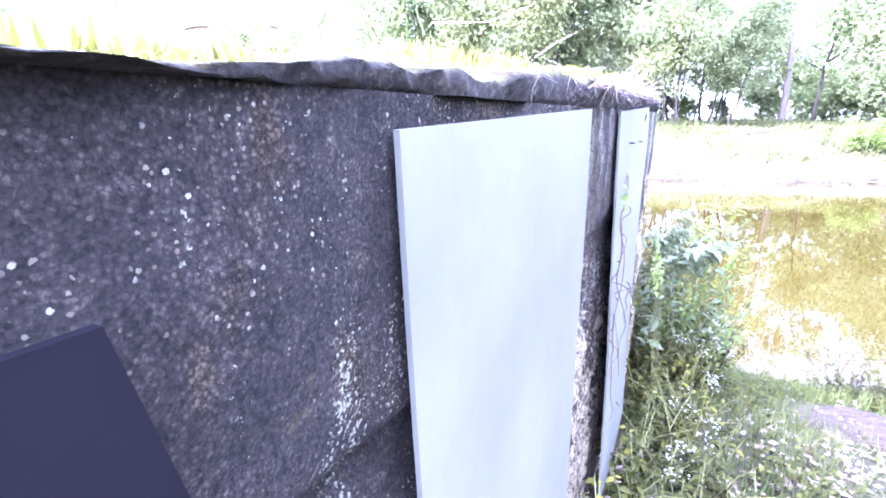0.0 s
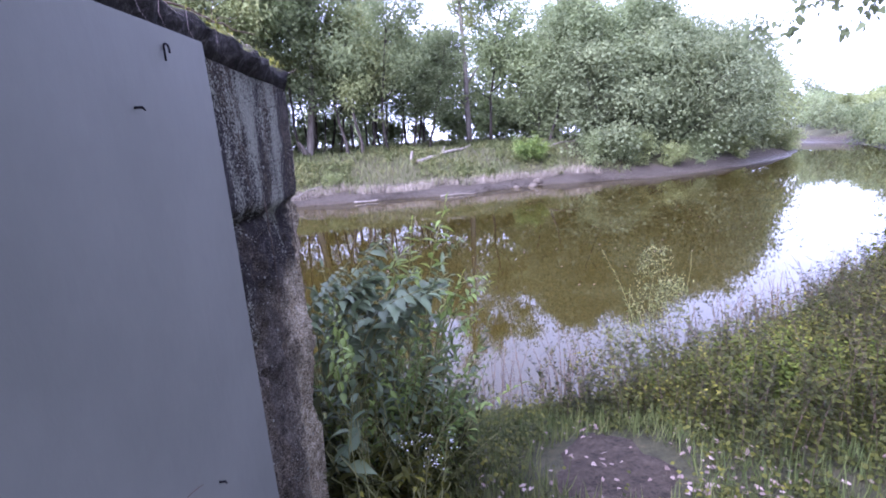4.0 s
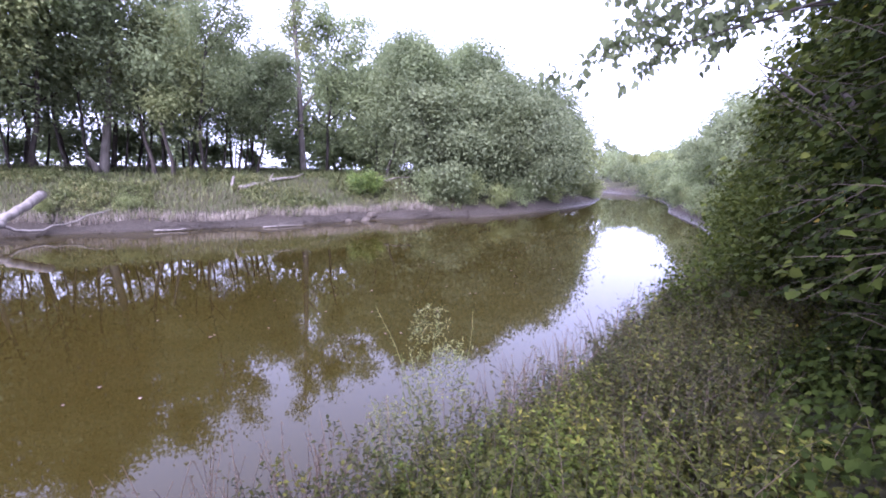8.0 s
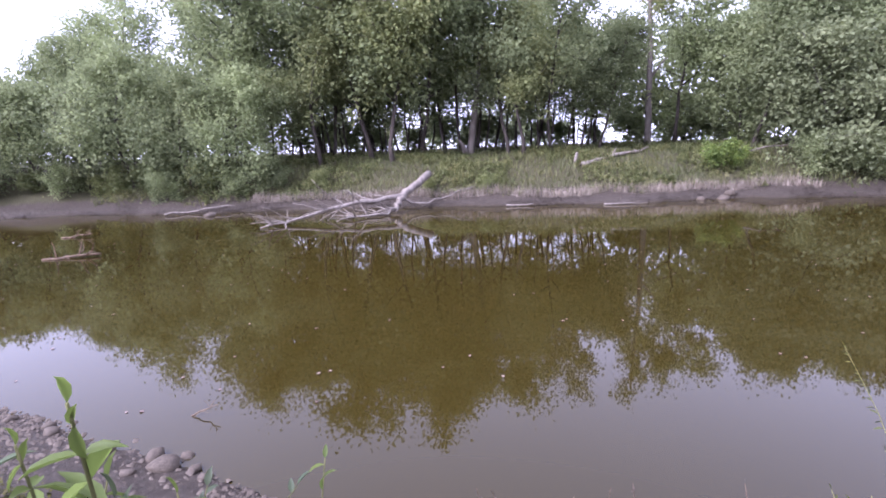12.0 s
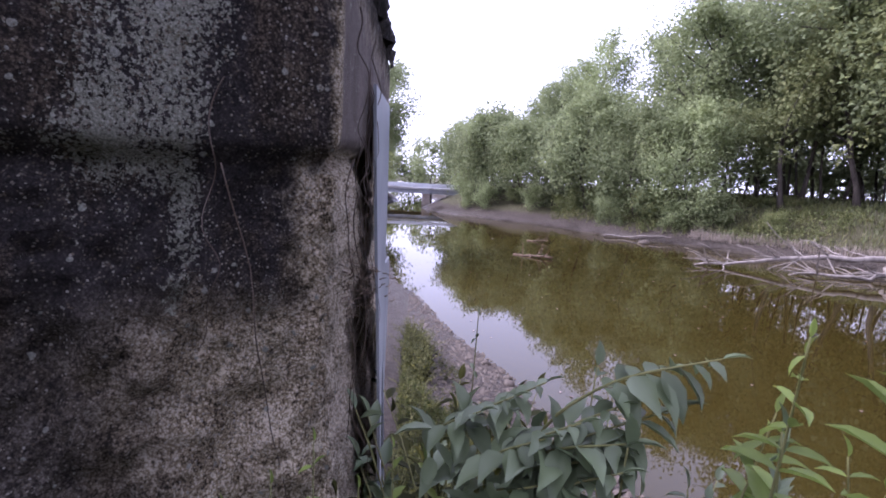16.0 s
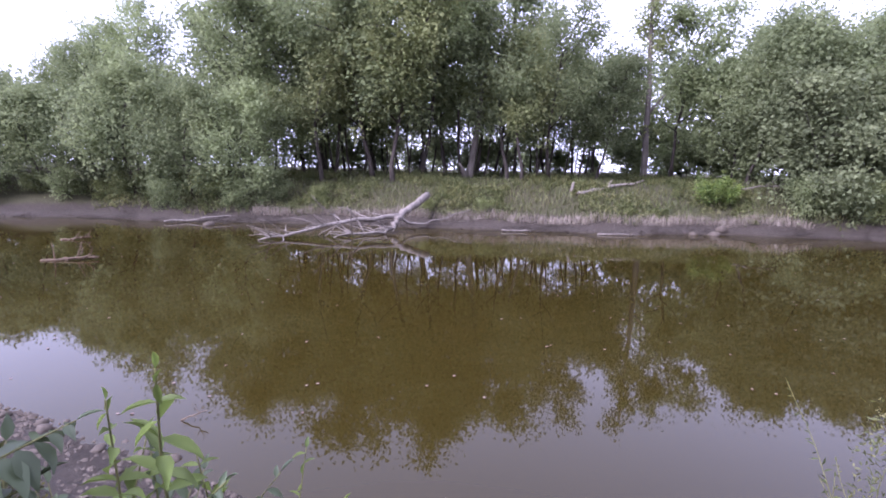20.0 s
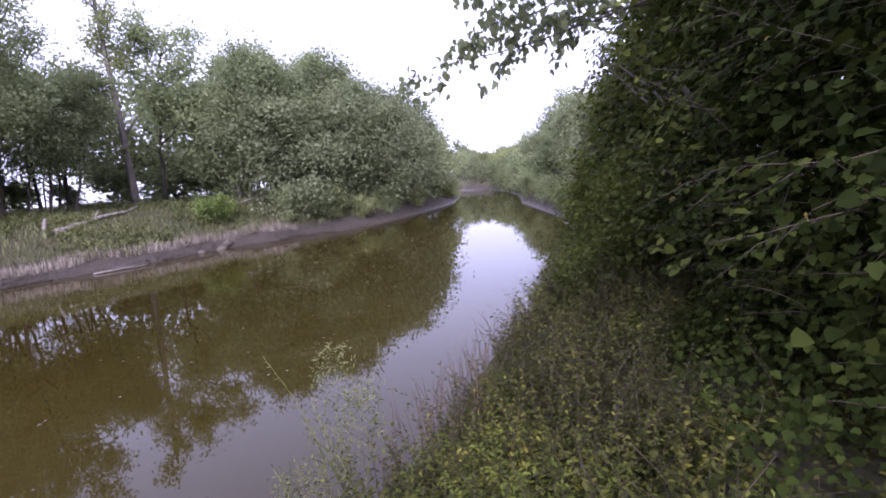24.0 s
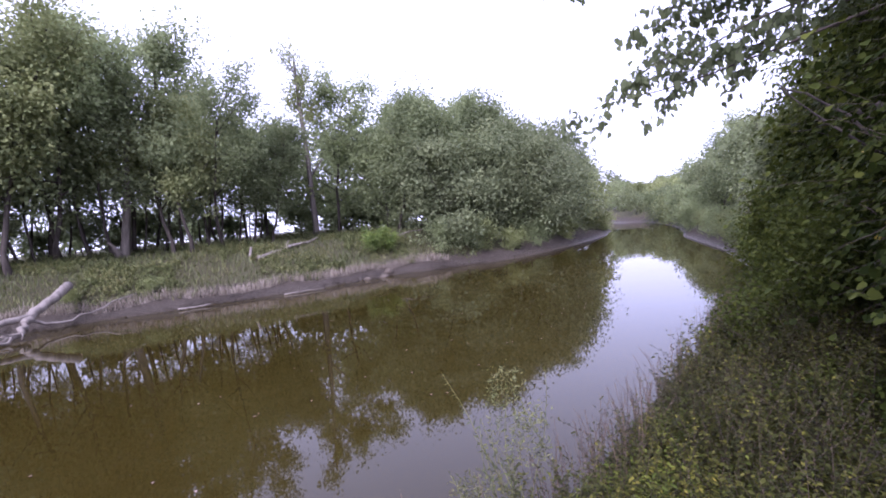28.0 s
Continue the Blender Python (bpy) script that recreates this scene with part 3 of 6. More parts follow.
grove(["shrub", "shrub", "shrub_y"], (-20, -2), lambda x: shore_y(x) + 1.8, (0.5, 0.85), 1.5)
grove(["shrub", "shrub_y"], (20, 45), lambda x: shore_y(x) + 1.5, (0.6, 0.95), 1.8)
grove(["scrub"], (-4, 17), lambda x: shore_y(x) + 14.5, (0.6, 1.15), 1.9)
grove(["slim_a", "slim_c"], (-4, 17), lambda x: shore_y(x) + 15.5, (0.6, 0.9), 1.5)
grove(["scrub"], (-4, 32), lambda x: shore_y(x) + 22.0, (0.5, 0.9), 2.4)
grove(["scrub"], (17, 26), lambda x: shore_y(x) + 12.5, (0.8, 1.2), 1.5)
# near bank, upstream beside the bridge and beyond it
for x, y, k, sc in ((-12.6, 12.6, "tall_b", 0.6), (-14.5, 11.5, "tall_a", 0.6), (-10.4, 10.8, "bushy_a", 0.55), (-18.5, 16.0, "bushy_b", 0.7), (-16, 9, "tall_c", 0.6),
                   (-24, 20.5, "bushy_a", 0.8), (-29, 25, "bushy_b", 0.85), (-21, 13, "back_a", 0.9)):
    wood(k, x, y, sc, x * 37)
for x, y, k, sc in ((-23.5, 34, "bushy_a", 0.8), (-20.5, 31.5, "bushy_b", 0.85), (-27, 38.5, "bushy_a", 0.8), (-31, 44, "back_a", 0.9), (-36, 50, "back_b", 1.0), (-24, 41, "back_a", 1.05),
                   (-39, 33, "back_a", 0.9), (-44, 38, "back_b", 1.0), (-50, 40, "back_a", 1.1), (-47, 55, "back_a", 1.0), (-56, 60, "back_b", 1.2), (-60, 54, "back_a", 1.1),
                   (-34, 28, "back_b", 1.0), (-31.2, 32.2, "tall_a", 1.3), (-34.5, 34.0, "tall_a", 1.0), (-66, 64, "back_a", 1.2), (-52, 50, "back_y", 0.9)):
    wood(k, x, y, sc, x * 41)
# near bank, downstream
for x, y, k, sc in ((24, 5.2, "bushy_a", 0.8), (28.5, 7.4, "bushy_b", 0.85), (33, 10, "tall_b", 0.55), (37, 12.4, "bushy_a", 0.75), (42, 14.4, "bushy_b", 0.7), (26, 2.0, "tall_a", 0.6),
                   (34, 5, "tall_c", 0.6), (20.5, 4.6, "bushy_b", 0.7), (48, 17, "back_y", 0.7),
                   (40, 13.2, "bushy_b", 0.5), (44, 15.8, "shrub", 1.3), (46, 17.2, "shrub_y", 1.3), (50, 19.5, "bushy_a", 0.5), (54, 22.5, "bushy_b", 0.55), (38, 14.6, "shrub", 1.2), (41, 15.6, "shrub_y", 1.1), (43, 16.6, "shrub", 1.2), (47.5, 19.0, "shrub", 1.3), (49.5, 20.6, "shrub_y", 1.3), (52, 22.2, "shrub", 1.4), (55.5, 24.6, "shrub", 1.4), (58, 25.0, "back_y", 0.6), (61, 29.5, "back_b", 0.6)):
    wood(k, x, y, sc, x * 53)
# low shrubs along the near bank where it bends away
for k in range(9):
    plant_tree("shrub", WOOD["shrub" if k % 3 else "shrub_y"], 21.5 + 2.0 * k, 6.5 + 0.85 * k + 0.022 * k * k, k * 67, tree_rng.uniform(0.45, 0.75), "low leafy shrub on the near bank", "shrub", "shrubs of the near bank")
# leafy bushes at the foot of the thicket, hanging towards the water
for k, (x, y, sc) in enumerate(((8.2, 2.7, 0.62), (10.0, 3.25, 0.72), (12.0, 3.7, 0.75), (14.2, 4.2, 0.8), (16.6, 4.7, 0.85), (19.2, 5.3, 0.9))):
    plant_tree("shrub", WOOD["near_bush"], x, y, k * 83, sc, "dark yellow-green leafy bush below the thicket", "shrub", "bushes of the near bank")
# trees behind the thicket, backing its gaps against the sky
for x, y, k, sc in ((6.5, -4.2, "back_a", 1.0), (9.5, -3.6, "back_b", 1.1), (12.5, -2.6, "back_a", 1.05), (16.0, -1.8, "back_b", 1.1), (20.0, -0.8, "back_a", 1.0)):
    wood(k, x, y, sc, x * 29)
# Unseen row of trees, added behind the walker to close off the light.
grove(["back_a", "back_b"], (-26, 30), lambda x: -12.0, (0.9, 1.2), 4.5)


# ---- the old abutment ----
def concrete_material():
    """Old board-marked concrete: tan and gritty where it spalls, black algae above, pale crusts and rosettes of lichen."""
    m, nt, out = mat("weathered lichened concrete")

    def math_of(op, a, b, c=None):
        n = nt.nodes.new("ShaderNodeMath")
        n.operation = op
        for k, value in enumerate((a, b) if c is None else (a, b, c)):
            if isinstance(value, (int, float)):
                n.inputs[k].default_value = value
            else:
                nt.links.new(value, n.inputs[k])
        return n.outputs[0]

    def ranged(value, lo, hi, a, b):
        n = nt.nodes.new("ShaderNodeMapRange")
        n.interpolation_type = "SMOOTHSTEP"
        for key, v in (("From Min", lo), ("From Max", hi), ("To Min", a), ("To Max", b)):
            n.inputs[key].default_value = v
        nt.links.new(value, n.inputs["Value"])
        return n.outputs["Result"]

    def step_of(value, lo, hi):
        return ranged(value, lo, hi, 0.0, 1.0)

    geo = nt.nodes.new("ShaderNodeNewGeometry")
    xyz = nt.nodes.new("ShaderNodeSeparateXYZ")
    nt.links.new(geo.outputs["Position"], xyz.inputs[0])
    along = nt.nodes.new("ShaderNodeVectorMath")
    along.operation = "DOT_PRODUCT"
    nt.links.new(geo.outputs["Position"], along.inputs[0])
    along.inputs[1].default_value = (A_DIR[0], A_DIR[1], 0)
    u = math_of("SUBTRACT", along.outputs["Value"], float(WALL_CORNER @ A_DIR))
    grit = noise_of(nt, 150, 7, 0.82, coords="World")
    lump = noise_of(nt, 30, 6, 0.75, coords="World")
    vg = nt.nodes.new("ShaderNodeTexVoronoi")
    vg.inputs["Scale"].default_value = 360
    nt.links.new(geo.outputs["Position"], vg.inputs["Vector"])
    one = nt.nodes.new("ShaderNodeSeparateColor")
    nt.links.new(vg.outputs["Color"], one.inputs[0])
    grain = math_of("MULTIPLY_ADD", math_of("SUBTRACT", one.outputs[0], 0.5), 0.13, math_of("MULTIPLY_ADD", math_of("SUBTRACT", vg.outputs["Distance"], 0.4), -0.12, mix(nt, 0.4, grit, lump)))
    tan = ramp(nt, grain, [(0.38, (0.035, 0.027, 0.016)), (0.43, (0.2, 0.155, 0.092)), (0.5, (0.42, 0.345, 0.22)), (0.57, (0.76, 0.68, 0.52))])
    black = ramp(nt, grain, [(0.36, (0.013, 0.012, 0.0125)), (0.54, (0.044, 0.038, 0.036)), (0.68, (0.13, 0.112, 0.1))])
    rust = ramp(nt, grain, [(0.4, (0.014, 0.011, 0.009)), (0.5, (0.045, 0.035, 0.025)), (0.62, (0.17, 0.135, 0.095))])
    cloud = noise_of(nt, 3.2, 7, 0.62, (1, 1, 0.6), "World")
    cloud_2 = noise_of(nt, 8, 6, 0.65, (1, 1, 0.5), "World")
    # bare tan concrete: below the stained band, up the arris, and in patches along the wing wall
    up = math_of("ADD", math_of("MULTIPLY_ADD", math_of("SUBTRACT", cloud, 0.5), 0.24, u), math_of("MULTIPLY", math_of("SUBTRACT", lump, 0.5), 0.1))
    zp = math_of("ADD", math_of("MULTIPLY_ADD", math_of("SUBTRACT", cloud_2, 0.5), 0.2, xyz.outputs["Z"]), math_of("MULTIPLY", math_of("SUBTRACT", lump, 0.5), 0.12))
    low = math_of("MULTIPLY", step_of(zp, 2.22, 2.12), ranged(up, -0.38, -0.16, 0.12, 1.0))
    arris = math_of("MULTIPLY", step_of(up, -0.095, -0.05), step_of(zp, 2.38, 2.33))
    strip = math_of("MULTIPLY", step_of(math_of("MULTIPLY_ADD", math_of("SUBTRACT", lump, 0.5), 0.05, u), -0.058, -0.04), step_of(zp, 2.66, 2.56))
    at_corner = math_of("MAXIMUM", math_of("MAXIMUM", low, arris), strip)
    patchy = math_of("MULTIPLY_ADD", lump, 0.8, math_of("MULTIPLY_ADD", cloud, 0.6, ranged(xyz.outputs["Z"], 1.85, 2.5, 0.1, -0.14)))
    along_wing = math_of("MULTIPLY", step_of(patchy, 0.7, 0.82), ranged(u, -2.4, -1.7, 0.2, 0.7))
    near_corner = step_of(u, -0.75, -0.45)
    fresh = math_of("MULTIPLY_ADD", near_corner, math_of("SUBTRACT", at_corner, along_wing), along_wing)
    col = mix(nt, step_of(math_of("ADD", math_of("ADD", cloud_2, ranged(u, -1.3, -0.5, 0.06, 0.03)), ranged(u, -2.5, -1.9, -0.11, 0.0)), 0.5, 0.62), black, rust)
    on_river_face = step_of(u, -0.04, -0.03)
    # The river face's open-sky light is put into this paler tan.
    lightened = ramp(nt, grain, [(0.37, (0.08, 0.062, 0.04)), (0.43, (0.33, 0.265, 0.175)), (0.5, (0.56, 0.475, 0.34)), (0.57, (0.8, 0.73, 0.58))])
    col = mix(nt, fresh, col, mix(nt, on_river_face, tan, lightened))
    # smooth brown render on the upper part of the river face
    render_coat = ramp(nt, mix(nt, 0.35, cloud_2, lump), [(0.38, (0.15, 0.12, 0.104)), (0.62, (0.29, 0.25, 0.22))])
    coated = math_of("MULTIPLY", math_of("MULTIPLY", on_river_face, step_of(math_of("MULTIPLY_ADD", math_of("SUBTRACT", cloud_2, 0.5), 0.05, xyz.outputs["Z"]), 2.37, 2.385)), step_of(zp, 2.63, 2.57))
    col = mix(nt, coated, col, render_coat)
    # crusts in upright streaks, left standing where water runs down
    patch = noise_of(nt, 8.5, 5, 0.62, (1.45, 1.45, 0.42), "World")
    flake = noise_of(nt, 190, 3, 0.65, coords="World")
    streak = math_of("MULTIPLY", step_of(up, -0.14, -0.2), step_of(zp, 2.3, 2.36))
    tongue = math_of("MULTIPLY", math_of("MULTIPLY", step_of(up, -0.25, -0.225), step_of(up, -0.16, -0.185)), step_of(zp, 2.14, 2.2))
    where = math_of("MULTIPLY_ADD", math_of("MAXIMUM", streak, tongue), 0.2, -0.15)
    where = math_of("MULTIPLY_ADD", near_corner, math_of("SUBTRACT", where, ranged(u, -2.3, -1.2, -0.16, -0.07)), ranged(u, -2.3, -1.2, -0.16, -0.07))
    crust = step_of(math_of("ADD", math_of("MULTIPLY_ADD", math_of("SUBTRACT", flake, 0.5), 0.95, patch), where), 0.535, 0.575)
    pale = ramp(nt, noise_of(nt, 330, 3, 0.7, coords="World"), [(0.35, (0.13, 0.132, 0.1)), (0.52, (0.31, 0.31, 0.24)), (0.7, (0.55, 0.54, 0.45))])
    crust = math_of("MULTIPLY", math_of("MULTIPLY", crust, ranged(fresh, 0.2, 0.8, 1.0, 0.25)), ranged(coated, 0.2, 0.8, 1.0, 0.1))
    col = mix(nt, crust, col, pale)
    # single rosettes
    vo = nt.nodes.new("ShaderNodeTexVoronoi")
    vo.inputs["Scale"].default_value = 62
    nt.links.new(geo.outputs["Position"], vo.inputs["Vector"])
    keep = nt.nodes.new("ShaderNodeSeparateColor")
    nt.links.new(vo.outputs["Color"], keep.inputs[0])
    size = math_of("MULTIPLY", step_of(keep.outputs[0], 0.76, 0.98), ranged(u, -1.4, -0.6, 0.02, 0.27))
    edge = math_of("MULTIPLY_ADD", math_of("SUBTRACT", flake, 0.5), 0.35, vo.outputs["Distance"])
    rosette = step_of(math_of("SUBTRACT", size, edge), -0.02, 0.03)
    col = mix(nt, rosette, col, mix(nt, 0.4, pale, (0.36, 0.36, 0.32)))
    # flecks of pale crust strewn over everything, thicker in patches
    vf = nt.nodes.new("ShaderNodeTexVoronoi")
    vf.inputs["Scale"].default_value = 260
    nt.links.new(geo.outputs["Position"], vf.inputs["Vector"])
    pick = nt.nodes.new("ShaderNodeSeparateColor")
    nt.links.new(vf.outputs["Color"], pick.inputs[0])
    dense = math_of("ADD", ranged(noise_of(nt, 11, 5, 0.65, (1, 1, 0.6), "World"), 0.4, 0.66, 0.0, 0.5), ranged(u, -0.5, -0.28, -0.08, 0.16))
    some = step_of(math_of("ADD", pick.outputs[0], dense), 0.93, 1.08)
    fleck = math_of("MULTIPLY", some, step_of(math_of("MULTIPLY_ADD", math_of("SUBTRACT", grit, 0.5), 1.6, vf.outputs["Distance"]), 0.42, 0.3))
    col = mix(nt, fleck, col, ramp(nt, pick.outputs[1], [(0.2, (0.13, 0.105, 0.075)), (0.7, (0.27, 0.24, 0.185)), (1.0, (0.42, 0.4, 0.34))]))
    moss = step_of(noise_of(nt, 6, 6, 0.75, coords="World"), 0.62, 0.72)
    col = mix(nt, math_of("MULTIPLY", moss, 0.55), col, ramp(nt, grit, [(0.35, (0.03, 0.028, 0.01)), (0.7, (0.2, 0.17, 0.06))]))
    relief = math_of("MULTIPLY_ADD", math_of("ADD", crust, fleck), 0.12, math_of("MULTIPLY_ADD", rosette, 0.12, math_of("MULTIPLY_ADD", one.outputs[0], 0.12, mix(nt, 0.45, lump, grit))))
    surface(nt, out, col, 0.95, bump(nt, relief, 1.0, 0.045), 0.15)
    return m


def paint_material(name, a, b, rough=0.6, spec=0.35):
    m, nt, out = mat(name)
    n = noise_of(nt, 2.2, 4, 0.6, coords="World")
    f = noise_of(nt, 60, 3, 0.6, (1, 1, 0.6), "World")
    col = ramp(nt, mix(nt, 0.12, n, f), [(0.35, a), (0.65, b)])
    surface(nt, out, col, rough, bump(nt, f, 0.15, 0.002), spec)
    return m


M_CONCRETE = concrete_material()
M_PANEL = paint_material("grey painted board", (0.088, 0.09, 0.077), (0.119, 0.121, 0.104))
M_PANEL_B = paint_material("blue-grey scuffed board", (0.2, 0.215, 0.235), (0.34, 0.355, 0.37), 0.5)
M_DARK = paint_material("near-black board", (0.004, 0.0035, 0.005), (0.007, 0.006, 0.009), 0.8, 0.05)


def moss_material():
    m, nt, out = mat("mossy concrete cap")
    n = noise_of(nt, 9, 7, 0.75, coords="World")
    fine = noise_of(nt, 70, 6, 0.8, coords="World")
    geo = nt.nodes.new("ShaderNodeNewGeometry")
    xyz = nt.nodes.new("ShaderNodeSeparateXYZ")
    nt.links.new(geo.outputs["Normal"], xyz.inputs[0])
    stone = ramp(nt, mix(nt, 0.55, noise_of(nt, 24, 6, 0.75, coords="World"), fine), [(0.36, (0.006, 0.0055, 0.006)), (0.52, (0.035, 0.031, 0.028)), (0.66, (0.13, 0.115, 0.1))])
    green = ramp(nt, mix(nt, 0.4, n, fine), [(0.35, (0.025, 0.02, 0.015)), (0.45, (0.065, 0.055, 0.036)), (0.53, (0.085, 0.088, 0.02)), (0.66, (0.24, 0.22, 0.045))])
    face = ramp(nt, xyz.outputs["Z"], [(0.55, (0, 0, 0)), (0.85, (1, 1, 1))])
    surface(nt, out, mix(nt, face, stone, green), 0.95, bump(nt, mix(nt, 0.5, n, fine), 1.0, 0.03), 0.15)
    return m


M_MOSS = moss_material()
TOP, CREASE = 2.672, 2.36
B_LONG, A_LONG = 0.95, 5.0


def wall_line(u):
    """The foot line of the abutment: along the wing wall up to the arris, then along the river face; with its outward normal, rounded at the corner."""
    u = np.asarray(u, float)
    p = np.where(u[:, None] < ARRIS_U, WALL_CORNER + u[:, None] * A_DIR, ARRIS + (u - ARRIS_U)[:, None] * B_DIR)
    w = np.clip((u - ARRIS_U) / 0.03 * 0.5 + 0.5, 0, 1)[:, None]
    return p, unit(A_OUT * (1 - w) + B_OUT * w)


def rough_face(u, z):
    """How far the concrete stands out at a place of the wall: a smoother band above the crease, spalled stone below."""
    out = np.zeros_like(u)
    for n in range(len(u)):
        p = Vector((u[n] * 7, z[n] * 7, 1.3))
        low = 0.5 - 0.5 * np.tanh((z[n] - CREASE - 0.02 * math.sin(u[n] * 9)) / 0.012)
        out[n] = (0.004 + 0.02 * low) * noise.fractal(p, 0.6, 2.2, 7) + 0.007 * low * (u[n] > -0.6) * noise.fractal(p * 4.5, 0.4, 2.2, 4) - 0.02 * low
    out -= 0.018 * np.exp(-((z - CREASE - 0.012 * np.sin(u * 5)) / 0.012) ** 2)
    return out


abutment = empty("bridge_abutment", Matrix.Identity(4), "old blackened concrete bridge abutment covered in lichen and moss", "abutment")
us = np.concatenate([-np.geomspace(A_LONG, 1.95, 40), np.arange(-1.93, -0.72, 0.02), np.arange(-0.71, 0.4, 0.009), np.arange(0.41, B_LONG, 0.03), [B_LONG]])
zs = np.concatenate([[0.2, 0.8, 1.2], np.arange(1.6, TOP, 0.011), [TOP]])
uu, zz = [a.ravel() for a in np.meshgrid(us, zs, indexing="ij")]
line, nrm = wall_line(uu)
off = rough_face(uu, zz)
v = np.c_[line + nrm * off[:, None], zz]
nz = len(zs)
ii, jj = np.meshgrid(np.arange(len(us) - 1), np.arange(nz - 1), indexing="ij")
quads = np.stack([ii * nz + jj, (ii + 1) * nz + jj, (ii + 1) * nz + jj + 1, ii * nz + jj + 1], -1).reshape(-1, 4)
# closing faces: the upstream end, the back and the top
end, start = v[(len(us) - 1) * nz:], v[:nz]
back_b = ARRIS + B_LONG * B_DIR - 1.2 * np.array([0.35, 0.94])
back_a = WALL_CORNER - A_LONG * A_DIR - 1.4 * A_OUT
extra = np.array([(*back_b, 0.2), (*back_b, TOP), (*back_a, 0.2), (*back_a, TOP)])
n0 = len(v)
top_ring = [i * nz + nz - 1 for i in range(len(us))]
e0, e1, s0, s1 = (len(us) - 1) * nz, len(us) * nz - 1, 0, nz - 1
bm = bmesh.new()
for co in np.concatenate([v, extra]):
    bm.verts.new(co)
bm.verts.ensure_lookup_table()
for q in quads:
    bm.faces.new([bm.verts[k] for k in q])
bm.faces.new([bm.verts[k] for k in (e0, n0, n0 + 1, e1)])
bm.faces.new([bm.verts[k] for k in (n0, n0 + 2, n0 + 3, n0 + 1)])
bm.faces.new([bm.verts[k] for k in (n0 + 2, s0, s1, n0 + 3)])
bm.faces.new([bm.verts[k] for k in top_ring + [n0 + 1, n0 + 3]])
part("wall", bm, M_CONCRETE, abutment, smooth=True)

# the cap: an uneven mossy ledge along the top, with earth behind it
cu = np.concatenate([-np.geomspace(A_LONG, 2.8, 20), np.arange(-2.78, B_LONG, 0.018)])
prof = [(-1.1, 0.75), (-0.6, 0.85), (-0.42, 0.9), (-0.3, 0.9), (-0.2, 0.92), (-0.12, 0.95), (-0.07, 0.98), (-0.03, 1.0), (0.012, 0.75), (0.016, 0.4), (0.0, 0.0)]
line, nrm = wall_line(cu)
cv = []
for n, u in enumerate(cu):
    for k, (o, h) in enumerate(prof):
        p = line[n] + nrm[n] * o
        wob = noise.fractal(Vector((p[0] * 9, p[1] * 9, k * 0.5)), 0.7, 2.1, 6)
        q = p + nrm[n] * (0.024 * wob + 0.008 * noise.fractal(Vector((p[0] * 40, p[1] * 40, k * 1.7)), 0.6, 2.1, 4))
        cv.append((q[0], q[1], TOP + h * float(np.interp(u, [-2.75, -2.6, -2.45, -1.7, -1.4, 0.1], [0.004, 0.01, 0.03, 0.066, 0.08, 0.058])) + float(np.interp(u, [-2.7, -2.3], [0.006, 0.02])) * wob * (0 < k < len(prof) - 1)))
m = len(prof)
ii, jj = np.meshgrid(np.arange(len(cu) - 1), np.arange(m - 1), indexing="ij")
cf = np.stack([ii * m + jj, (ii + 1) * m + jj, (ii + 1) * m + jj + 1, ii * m + jj + 1], -1).reshape(-1, 4)
link_mesh("cap", arrays_mesh("cap", cv, [cf]), M_MOSS, abutment, "crumbling mossy concrete ledge")


def board(name, u0, u1, z0, z1, stand, tilt, material, label, along, outward, skew=0.0, slope=0.0, thick=0.006, origin=WALL_CORNER):
    """A flat board hung on a wall face, its foot standing off by tilt."""
    bm = bmesh.new()
    nu, nv = 8, 14
    grid = {}
    for side in (0, 1):
        for a in range(nu + 1):
            for b in range(nv + 1):
                fa, fb = a / nu, b / nv
                u = u0 + (u1 - u0) * fa + skew * (1 - fb)
                z = z0 + (z1 + slope * fa - z0) * fb
                o = stand + tilt * (1 - fb) * (1 - 0.5 * fa) + 0.004 * math.sin(3 * fa + 5 * fb) + side * thick
                p = origin + u * along + outward * o
                grid[side, a, b] = bm.verts.new((p[0], p[1], z))
        for a in range(nu):
            for b in range(nv):
                bm.faces.new([grid[side, a, b], grid[side, a + 1, b], grid[side, a + 1, b + 1], grid[side, a, b + 1]])
    rim = [(a, 0) for a in range(nu)] + [(nu, b) for b in range(nv)] + [(a, nv) for a in range(nu, 0, -1)] + [(0, b) for b in range(nv, 0, -1)]
    for (a, b), (c, d) in zip(rim, rim[1:] + rim[:1]):
        bm.faces.new([grid[0, a, b], grid[0, c, d], grid[1, c, d], grid[1, a, b]])
    mesh = bpy.data.meshes.new(name)
    bmesh.ops.recalc_face_normals(bm, faces=bm.faces)
    bm.to_mesh(mesh)
    bm.free()
    return tagged(link_mesh(name, mesh, material, None, "", False), label, "panel", "boards on the abutment")


board("wall_panel", -2.47, -1.77, 1.28, 2.643, 0.012, 0.01, M_PANEL, "large plain grey painted board fixed flat on the wing wall", A_DIR, A_OUT, 0.06, 0.024)
second_board = board("wall_panel", -1.33, -0.66, 1.30, 2.664, 0.012, 0.022, M_PANEL, "narrower grey board standing off the wall at its foot", A_DIR, A_OUT, 0.06, 0.022)
board("wall_panel", -3.45, -2.705, 1.25, 2.573, 0.012, 0.02, M_DARK, "near-black board low on the wing wall", A_DIR, A_OUT, 0.3)
board("wall_panel", 0.33, 0.63, 1.4, 2.51, 0.014, 0.03, M_PANEL_B, "scuffed blue-grey board on the river face", B_DIR, B_OUT, 0.05, origin=ARRIS)
